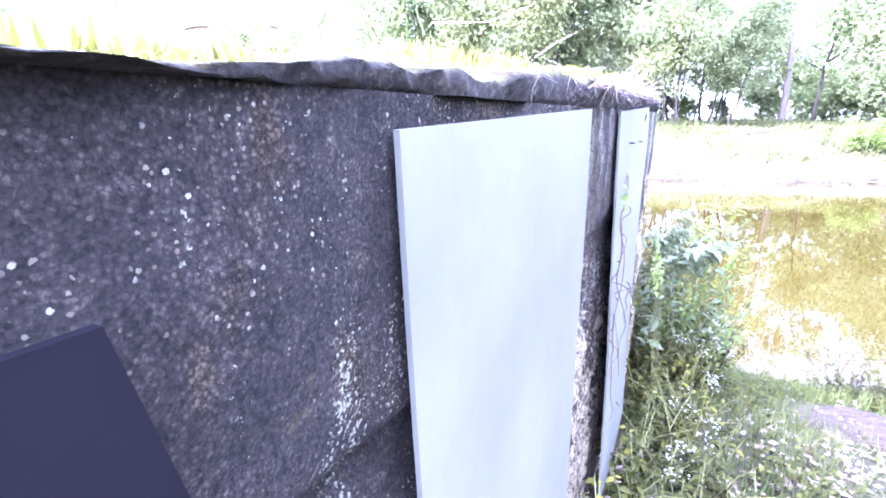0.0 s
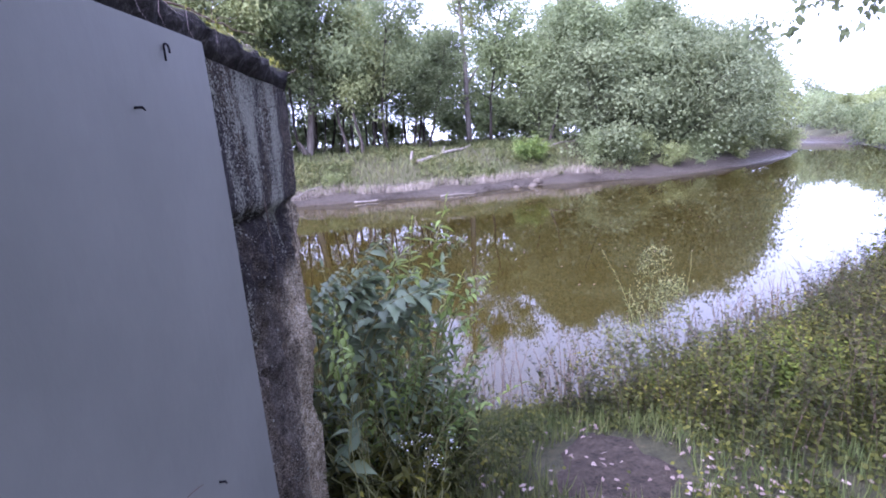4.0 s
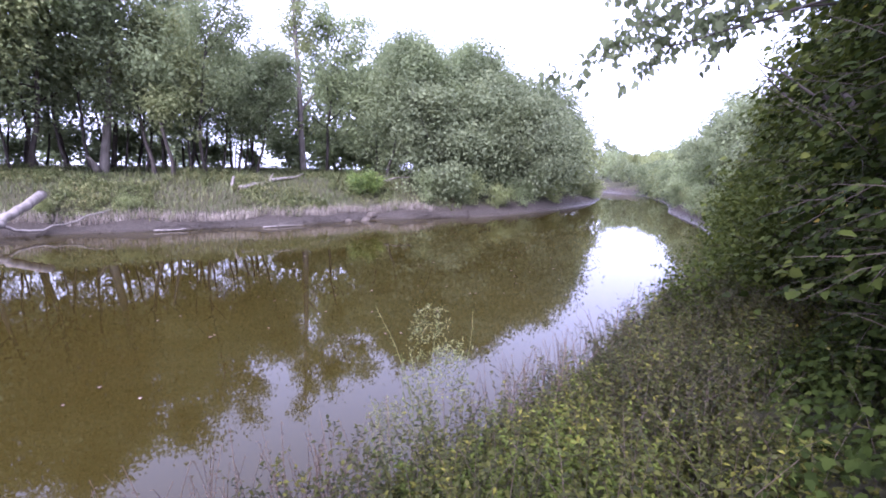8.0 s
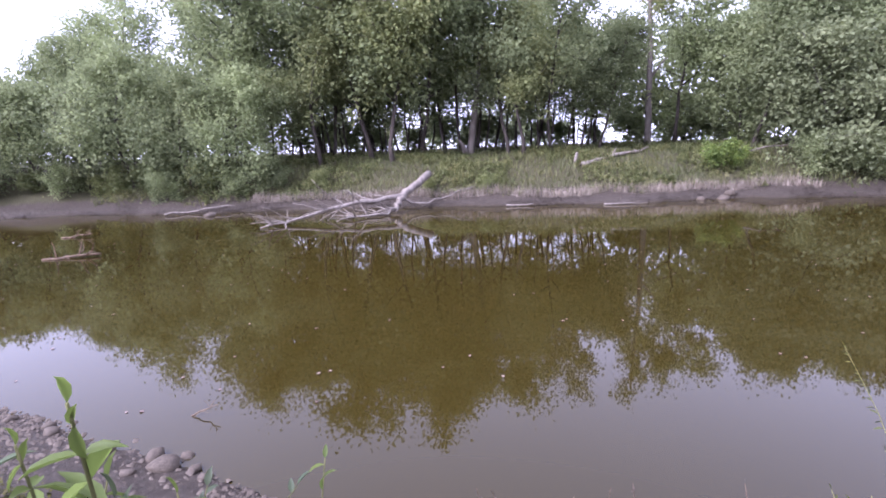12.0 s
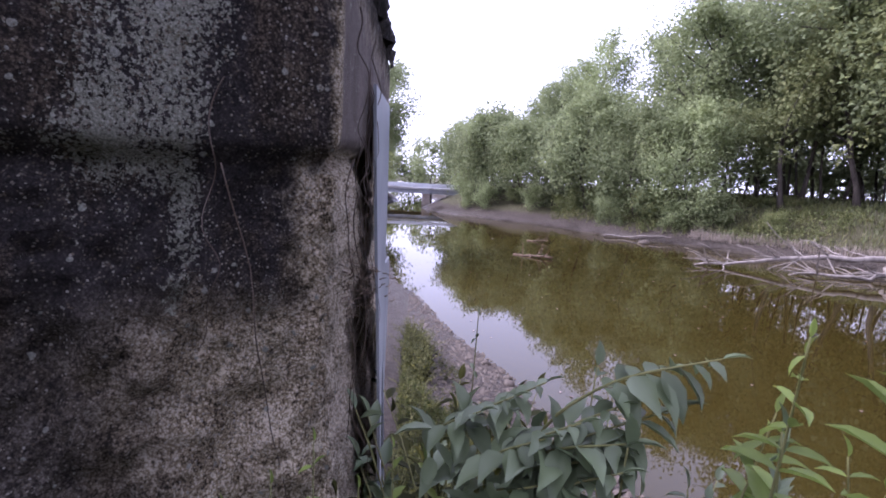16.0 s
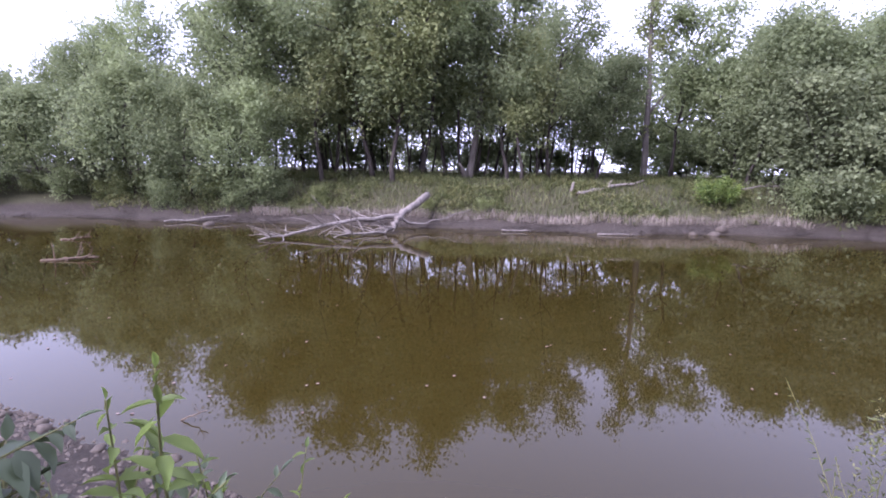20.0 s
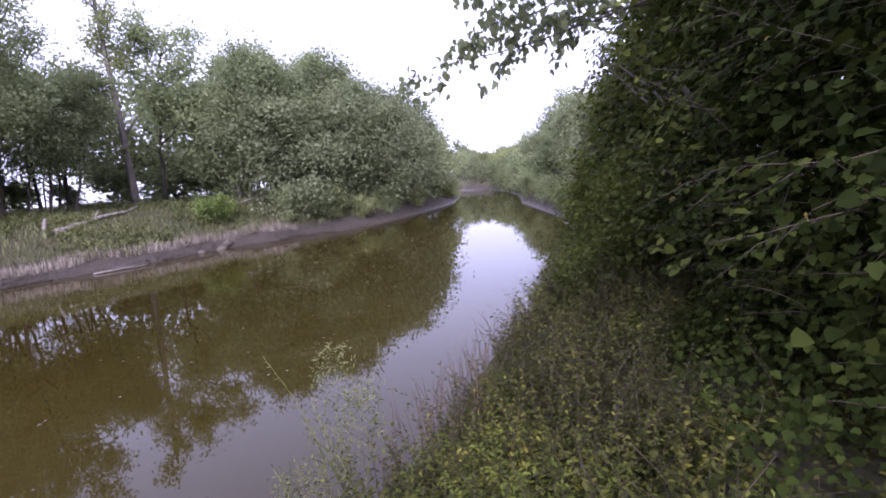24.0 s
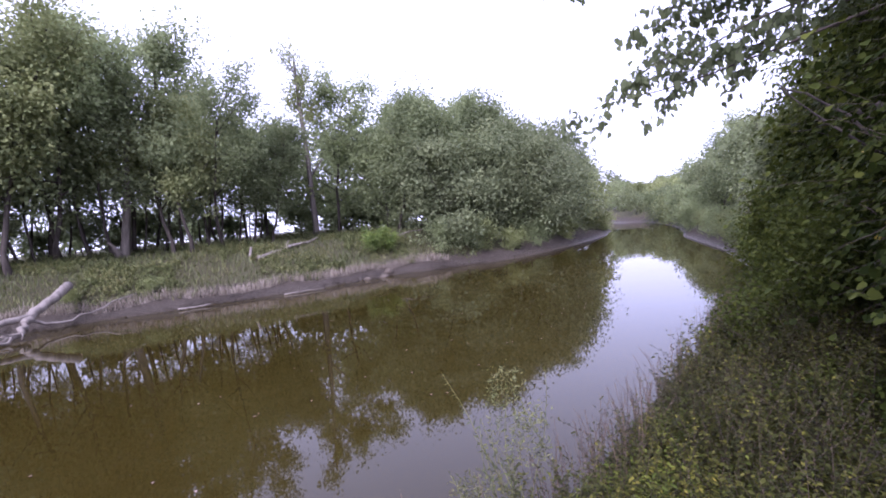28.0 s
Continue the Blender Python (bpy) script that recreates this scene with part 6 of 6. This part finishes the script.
clumps = [trunk[-1], trunk[-2], trunk[-4] + (0.3, -0.2, 0)] + list(limbs[2][0][2:]) + list(limbs[3][0][2:])
branched(rng, "leaning_tree", (sx, sy, float(height((sx, sy))[0])), limbs, M_TRUNK, "grey leaning trunk over its swollen root", "tree", leaves=(clumps, 1500, 0.16, 0.65, M_LEAF_YELLOW))

# the bleached fallen tree lying in the shallows
lx, ly, lz = 3.45, 22.9, 0.0


def to(*pts):
    return np.array(pts, float)


def smooth(pts, n=12):
    pts = np.array(pts, float)
    t = np.linspace(0, len(pts) - 1, n)
    q = np.stack([np.interp(t, np.arange(len(pts)), pts[:, c]) for c in range(3)], -1)
    q[1:-1] += rng.normal(0, 0.035, (n - 2, 3))
    return q


fallen = [(smooth([(0.6, 1.4, 1.35), (0.1, 0.3, 1.1), (-0.6, -0.6, 0.62), (-0.85, -0.9, 0.45)]), 0.17, 0.13),
          (smooth([(-0.6, -0.6, 0.62), (-1.6, -1.2, 0.6), (-3.2, -2.0, 0.42), (-4.6, -2.9, 0.12), (-5.6, -3.6, 0.02)]), 0.12, 0.025),
          (smooth([(-0.8, -0.85, 0.45), (-1.0, -1.3, 0.2), (-1.3, -1.9, 0.1), (-3.0, -2.6, 0.06)]), 0.12, 0.03),
          (smooth([(-0.7, -0.7, 0.5), (0.0, -0.6, 0.22), (1.1, 0.2, 0.42), (2.6, 0.9, 0.75)]), 0.06, 0.02),
          (smooth([(-2.0, -1.4, 0.58), (-2.6, -1.0, 0.85), (-3.2, -0.8, 1.0)]), 0.04, 0.01),
          (smooth([(-1.2, -1.0, 0.6), (-1.8, -0.6, 0.72), (-2.3, -0.2, 0.8)]), 0.035, 0.01)]
for k in range(44):
    src = fallen[1 + k % 2][0]
    at = src[rng.integers(4, len(src) - 1)]
    b = bent(rng, at, (rng.normal(-0.8, 0.5), rng.normal(-0.3, 0.6), rng.normal(0.25, 0.4)), rng.uniform(0.6, 1.7), 6, 0.14, -0.03)
    b[:, 2] = np.maximum(b[:, 2], -0.05)
    fallen.append((b, 0.028, 0.008))
branched(rng, "fallen_tree", (lx, ly, lz), fallen, M_PALE, "bleached fallen tree with bare branches reaching into the water", "fallen tree")


def log(name, a, b, r0, r1, label, category="log", material=None, twigs=0, group="driftwood"):
    a, b = np.array(a, float), np.array(b, float)
    pts = np.linspace(a, b, 9) - a
    pts[1:-1] += rng.normal(0, 0.1 if np.linalg.norm(b - a) > 2 else 0.025 * min(1.0, float(np.linalg.norm(b - a))), (7, 3)) * (1, 1, 0.4)
    lines = [(pts, r0, r1)]
    for _ in range(twigs):
        s = pts[rng.integers(2, 8)]
        lines.append((bent(rng, s, rng.normal(0, 1, 3) + (b - a) * 0.3 + (0, 0, 0.6), min(rng.uniform(0.3, 0.9), 0.35 * float(np.linalg.norm(b - a))), 5, 0.2), r1 * 0.8, r1 * 0.25))
    return branched(rng, name, tuple(a), lines, material or M_PALE, label, category, group)


def gz(x, y, up=0.0):
    return x, y, float(height((x, y))[0]) + up


log("driftwood_log", gz(11.3, 24.6, 0.1), gz(15.6, 26.6, 0.2), 0.13, 0.06, "grey fallen log lying in the bank grass", twigs=6)
log("driftwood_log", gz(17.6, 24.0, 0.3), gz(21.2, 23.6, 0.5), 0.06, 0.02, "pale fallen branch leaning out of the shrub", twigs=7)
log("driftwood_log", gz(11.2, 25.3, 0.0), (11.35, 25.4, 2.0), 0.09, 0.06, "broken grey stub standing in the grass")
log("driftwood_log", (-7.4, 24.6, 0.06), (-4.2, 25.9, 0.3), 0.05, 0.03, "weathered log on the far mud", twigs=2)
log("driftwood_log", (10.7, 20.9, 0.03), (12.4, 20.6, 0.05), 0.04, 0.015, "small bleached branch at the waterline", twigs=5)
log("driftwood_log", (7.0, 22.0, 0.06), (8.1, 21.8, 0.06), 0.04, 0.03, "short pale stick on the mud")
log("driftwood_snag", (-6.7, 15.7, 0.0), (-5.4, 15.9, 0.06), 0.045, 0.03, "dark snag of driftwood in midstream", "driftwood", M_DRY, 9)
log("driftwood_snag", (-8.5, 19.5, 0.0), (-7.6, 19.6, 0.1), 0.03, 0.02, "small twig caught in the river", "driftwood", M_DRY, 5)
log("water_twig", (0.15, 6.95, 0.0), (0.42, 6.9, 0.12), 0.008, 0.004, "small broken twig standing in the shallows", "twig", M_DRY, 5)
log("fallen_root", gz(-3.9, 28.2, 0.1), (-3.3, 27.2, 2.1), 0.07, 0.03, "pale dead root mass hanging from the bank", "roots", M_PALE, 14)
log("driftwood_log", (60, 33.0, 0.05), (66, 33.0, 0.2), 0.15, 0.08, "distant pale log across the bend", twigs=2)


def shrub_at(x, y, sc, kind, label):
    return plant_tree("bank_shrub", WOOD[kind], x, y, x * 31, sc, label, "shrub", "shrubs on the grassy bank")


shrub_at(17.1, 23.3, 0.68, "bank_shrub", "bright green shrub on the grassy far bank")
shrub_at(17.9, 23.3, 0.5, "bank_shrub", "green shrub on the grassy far bank")
shrub_at(-1.0, 26.8, 0.4, "shrub_y", "low shrub on the grassy far bank")
shrub_at(4.0, 24.6, 0.32, "shrub_y", "low tangle of green on the far bank")
shrub_at(6.6, 23.9, 0.33, "shrub_y", "low tangle of green on the far bank")
shrub_at(21.6, 20.8, 0.8, "shrub", "shrub overhanging the far mud")


def far_bank(q):
    d = distance_to(FAR_SHORE, q)
    return dry_land(q) * (d < 14) * np.clip((d - 0.75 - 0.35 * waves(q[:, 0], q[:, 1], 0.7)) / 0.5, 0, 1) * (0.5 + 0.5 * np.clip(waves(q[:, 0], q[:, 1], 1.1) + 0.5, 0, 1))


rng = np.random.default_rng(40)
blades("far_grass", spread(rng, 26000, -12, 22, 20, 40, lambda q: far_bank(q) * np.clip(1.5 - distance_to(FAR_SHORE, q) / 9, 0.15, 1)), rng, (0.1, 0.32), 0.035, M_FARGRASS, "rough green and straw-coloured grass on the far bank", 0.6)
herb_q = spread(rng, 4200, -12, 20, 21, 33, lambda q: far_bank(q) * (waves(q[:, 0], q[:, 1], 0.9, 3.0) > 0.0))
st, lv = stems("far_herbs", rng, on_ground(herb_q), (0.15, 0.5), 0.4, 12, (0.08, 0.16), FLAT, M_FARGRASS, M_STEM, 0.7)
stuff("far_herbs", *lv, M_FARGRASS, "leafy herbs tangled in the far bank grass", "weeds")
blades("dead_grass", spread(rng, 5000, -4, 20, 20.5, 27, lambda q: dry_land(q) * (np.abs(distance_to(FAR_SHORE, q) - 0.95 - 0.3 * waves(q[:, 0], q[:, 1], 0.6)) < 0.22)), rng, (0.15, 0.45), 0.02, M_DRYGRASS,
       "grey withered grass hanging over the mud edge", -0.4)

# ---- stones of the near shore ----
M_STONE = plain_material("river stone", (0.036, 0.028, 0.02), (0.12, 0.096, 0.07), 9, 0.75)


def stone_mesh(seed, flat):
    bm = bmesh.new()
    bmesh.ops.create_icosphere(bm, subdivisions=2, radius=1)
    for vtx in bm.verts:
        k = 1 + 0.35 * noise.noise(vtx.co * 1.3 + Vector((seed * 3.7, 0, 0)))
        vtx.co = Vector((vtx.co.x * k, vtx.co.y * k * 0.75, vtx.co.z * k * flat))
    mesh = bpy.data.meshes.new("stone")
    bm.to_mesh(mesh)
    bm.free()
    mesh.materials.append(M_STONE)
    mesh.shade_smooth()
    return mesh


STONES = [stone_mesh(k, 0.5 + 0.1 * (k % 3)) for k in range(4)]
for k, (x, y, r) in enumerate(((0.25, 6.12, 0.13), (0.1, 6.3, 0.09), (0.36, 6.28, 0.07), (0.5, 6.05, 0.06), (-1.05, 6.85, 0.08), (-1.15, 6.98, 0.06), (-0.95, 7.02, 0.05), (0.0, 6.05, 0.06),
                              (-0.35, 6.45, 0.07), (0.62, 5.9, 0.05), (-1.6, 7.15, 0.06), (-0.2, 6.6, 0.05), (15.8, 20.9, 0.3), (14.9, 21.0, 0.2), (16.4, 21.3, 0.24), (-5.3, 23.9, 0.3))):
    ob = new("rock", STONES[k % 4])
    ob.matrix_world = pose(x, y, max(float(height((x, y))[0]), -0.02) + r * 0.12, 0, 0, k * 77) @ Matrix.Diagonal((r, r, r, 1))
    tagged(ob, "rounded grey stone at the water's edge", "rock", "stones at the waterline")
peb_q = spread(rng, 5200, -6.5, 2.2, 4.4, 10.2, lambda q: dry_land(q) * not_in_wall(q) * (distance_to(NEAR_SHORE, q) < 2.6) * np.clip(0.45 + waves(q[:, 0], q[:, 1], 0.6, 1.0), 0.12, 1))
tet = (np.array([(1, 0, 0), (-0.5, 0.8, 0), (-0.5, -0.8, 0), (0.1, 0.1, 0.8), (0.9, 0.5, 0.3), (-0.8, 0.1, 0.35)], float),
       [np.array([(0, 4, 3), (4, 1, 3), (1, 5, 3), (5, 2, 3), (2, 0, 3)])])
s = rng.uniform(0.006, 0.024, len(peb_q)) * np.where(rng.random(len(peb_q)) < 0.12, 2.0, 1.0)
az = rng.uniform(0, 6.28, len(s))
v, f = scatter(tet, on_ground(peb_q, -0.002), np.c_[np.cos(az), np.sin(az), np.zeros(len(s))], np.tile((0, 0, 1.0), (len(s), 1)), s, s)
stuff("gravel", v, f, M_STONE, "gravel and small stones scattered over the mud shore", "gravel")
clod_q = spread(rng, 5200, -22, 24, 18, 30, lambda q: dry_land(q) * (distance_to(FAR_SHORE, q) < 1.15) * np.clip(0.3 + waves(q[:, 0], q[:, 1], 0.9, 2.0), 0.05, 1))
s = rng.uniform(0.015, 0.075, len(clod_q)) * rng.uniform(0.4, 1.0, len(clod_q))
az = rng.uniform(0, 6.28, len(s))
v, f = scatter(tet, on_ground(clod_q, -0.01), np.c_[np.cos(az), np.sin(az), np.zeros(len(s))], np.tile((0, 0, 1.0), (len(s), 1)), s * 1.5, s)
stuff("mud_clods", v, f, M_GROUND, "crumbled clods of mud along the far bank", "mud")
flo_q = spread(rng, 260, -8, 16, 7, 20, lambda q: in_river(q).astype(float))
az = rng.uniform(0, 6.28, len(flo_q))
v, f = scatter(FLAT, np.c_[flo_q, np.full(len(flo_q), 0.004)], np.c_[np.cos(az), np.sin(az), np.zeros(len(az))], np.tile((0, 0, 1.0), (len(az), 1)), rng.uniform(0.03, 0.07, len(az)), 0.04)
stuff("floating_leaves", v, f, M_LITTER, "small pale leaves floating on the river", "leaves")

# ---- growth on the abutment ----
rng = np.random.default_rng(50)


def smooth_line(pts, n=25):
    """A rounded line through a few points."""
    t = np.linspace(0, len(pts) - 1, n)
    q = np.stack([np.interp(t, np.arange(len(pts)), pts[:, c]) for c in range(3)], -1)
    for _ in range(3):
        q[1:-1] = (q[:-2] + 2 * q[1:-1] + q[2:]) / 4
    return q


def on_wall(u, z, stand_off=0.01):
    p, n = wall_line(np.array([u]))
    q = p[0] + n[0] * stand_off
    return np.array([q[0], q[1], z])


creeper = empty("dead_creeper", pose(*on_wall(-1.35, 2.3, 0.02)), "dry leafless creeper hanging down the edge of a board", "vine")
base = on_wall(-1.35, 2.3, 0.02)
for u0, z0, u1, z1 in ((-1.37, 2.5, -1.39, 1.95), (-1.4, 2.36, -1.3, 1.85), (-1.34, 2.12, -1.0, 2.1), (-1.38, 2.05, -1.46, 1.78), (-1.36, 2.44, -1.52, 2.3), (-1.12, 2.11, -1.02, 1.98), (-1.38, 2.42, -1.5, 2.5), (-1.37, 2.22, -1.27, 2.02), (-1.4, 2.1, -1.49, 1.93)):
    pts = np.linspace(on_wall(u0, z0, 0.05), on_wall(u1, z1, 0.07), 9) - base
    pts[1:-1] += rng.normal(0, 0.012, (7, 3))
    link_mesh("stem", arrays_mesh("stem", *tube(smooth_line(pts), np.linspace(0.0022, 0.0008, 25), 4)), M_SEED, creeper)
lp = np.array([on_wall(-1.43, 2.47, 0.05), on_wall(-1.42, 2.43, 0.05), on_wall(-1.4, 2.42, 0.05), on_wall(-1.44, 2.44, 0.05)]) - base
link_mesh("leaves", arrays_mesh("leaves", *scatter(LOBED, lp, np.array([(0.3, 0.2, -0.2), (0.5, -0.4, -0.2), (0.2, 0.4, -0.4), (0.6, 0, 0.1)]), np.array([(0.6, -0.6, 0.8)] * 4), 0.032, 0.028)), M_BRIGHT, creeper, "bright green young leaves")
roots = empty("root_tangle", pose(0, 0, 0), "dry roots and creeper clinging to the abutment corner", "roots")
for k in range(15):
    u = rng.uniform(0.05, 0.35) if k < 12 else rng.uniform(-0.4, -0.12)
    z1 = rng.uniform(2.3, 2.62)
    a, b = on_wall(u, z1, 0.008), on_wall(u + rng.normal(0, 0.07), z1 - rng.uniform(0.2, 0.6), 0.012)
    pts = np.linspace(a, b, 10)
    pts[1:-1] += rng.normal(0, 0.012, (8, 3)) * (1, 1, 0.3)
    link_mesh("root", arrays_mesh("root", *tube(smooth_line(pts), np.linspace(0.0012, 0.0005, 25), 4)), M_SEED, roots)
knot = []
for k in range(90):
    c = on_wall(0.09, 2.17, 0.015) + rng.normal(0, 0.022, 3)
    pts = bent(rng, c, rng.normal(0, 1, 3), 0.014, 5, 0.4)
    knot.append(tube(pts, np.linspace(0.0012, 0.0006, 6), 3))
tagged(link_mesh("knot", arrays_mesh("knot", *joined(knot)), M_DRY, roots, "matted knot of fine roots"), kind="stuff")
# grass, twigs and rubble on the cap
cap_n = 600
p, n = wall_line(rng.uniform(-3.2, 0.15, cap_n))
q = p - n * rng.uniform(0.02, 0.9, cap_n)[:, None]
az = rng.uniform(0, 6.28, cap_n)
v, f = scatter(LOBED, np.c_[q, TOP + np.interp((p - WALL_CORNER) @ A_DIR, [-2.6, -1.7, -1.4, 0.1], [0.03, 0.066, 0.075, 0.058]) + 0.002 + rng.uniform(0, 0.006, cap_n)],
               np.c_[np.cos(az), np.sin(az), rng.normal(0, 0.3, cap_n)], np.c_[rng.normal(0, 0.4, (cap_n, 2)), np.ones(cap_n)], rng.uniform(0.008, 0.022, cap_n), rng.uniform(0.006, 0.016, cap_n))
stuff("cap_litter", v, f, M_LITTER, "dry leaf litter on the abutment top", "leaf litter")
cap_u = rng.uniform(-3.2, 0.1, 900)
p, n = wall_line(cap_u)
q = p - n * (rng.uniform(0.0, 0.9, 900) ** 1.3)[:, None]
az = rng.uniform(0, 6.28, 900)
v, f = scatter(BLADE, np.c_[q, np.full(900, TOP + 0.05)], np.c_[np.cos(az), np.sin(az), rng.uniform(0.2, 1.6, 900)], np.c_[-np.cos(az), -np.sin(az), np.full(900, 0.8)], rng.uniform(0.01, 0.04, 900), 0.0022)
stuff("cap_grass", v, f, M_GRASS, "thin yellow-green grass on the abutment top", "grass")
tuft_u = np.concatenate([rng.uniform(-2.7, -1.2, 5200), rng.uniform(-1.2, 0.1, 900)])
p, n = wall_line(tuft_u)
deep = rng.random(len(tuft_u)) ** 1.6 * 0.35 - 0.012
tuft_z = TOP + np.interp(tuft_u, [-2.75, -2.6, -2.45, -1.7, -1.4, 0.1], [0.004, 0.01, 0.03, 0.066, 0.08, 0.058]) * 0.95
az = rng.uniform(0, 6.28, len(tuft_u))
keep = waves(p[:, 0] - n[:, 0] * deep, p[:, 1] - n[:, 1] * deep, 0.05, 1.0) > -0.15
v, f = scatter(BLADE, np.c_[p - n * deep[:, None], tuft_z][keep], np.c_[np.cos(az), np.sin(az), rng.uniform(0.4, 1.8, len(az))][keep], np.c_[-np.cos(az), -np.sin(az), np.full(len(az), 0.8)][keep], rng.uniform(0.006, 0.018, len(az))[keep], 0.003)
stuff("cap_moss", v, f, M_MOSS_TUFT, "cushions of yellow-green moss on the abutment ledge", "moss")
hang_u = np.concatenate([rng.normal(-1.52, 0.1, 90), rng.normal(-1.2, 0.2, 60), rng.uniform(-2.6, 0, 50)])
p, n = wall_line(hang_u)
v, f = scatter(BLADE, np.c_[p + n * 0.03, np.full(200, TOP + 0.05)], np.c_[n * 0.7 + rng.normal(0, 0.5, (200, 2)), rng.uniform(-1.4, 0.4, 200)], np.c_[n, np.full(200, 0.5)], rng.uniform(0.025, 0.09, 200), 0.0014)
stuff("hanging_grass", v, f, M_LITTER, "dry straw hanging over the ledge", "grass")
for a, b in (((-1.35, 2.735, 0.0), (-1.12, 2.83, 0.03)), ((-1.9, 2.7, 0.04), (-1.62, 2.72, 0.05)), ((-1.2, 2.735, 0.02), (-0.9, 2.74, 0.0)), ((-0.7, 2.74, -0.02), (-0.4, 2.75, 0.03))):
    log("twig", on_wall(a[0], a[1], a[2]), on_wall(b[0], b[1], b[2]), 0.0022, 0.001, "dry twig lying on the abutment ledge", "twig", M_DRY, 2, "twigs on the ledge")
for k in range(24):
    u, o = rng.uniform(-1.9, 0.0), rng.uniform(0.02, 0.5)
    at = on_wall(u, TOP + 0.045, -o)
    ob = new("stone_chip", STONES[k % 4])
    r = rng.uniform(0.006, 0.018)
    ob.matrix_world = pose(*at, 0, 0, k * 61) @ Matrix.Diagonal((r, r, r, 1))
    tagged(ob, "small loose chip of stone on the abutment top", "stone", "stone chips")
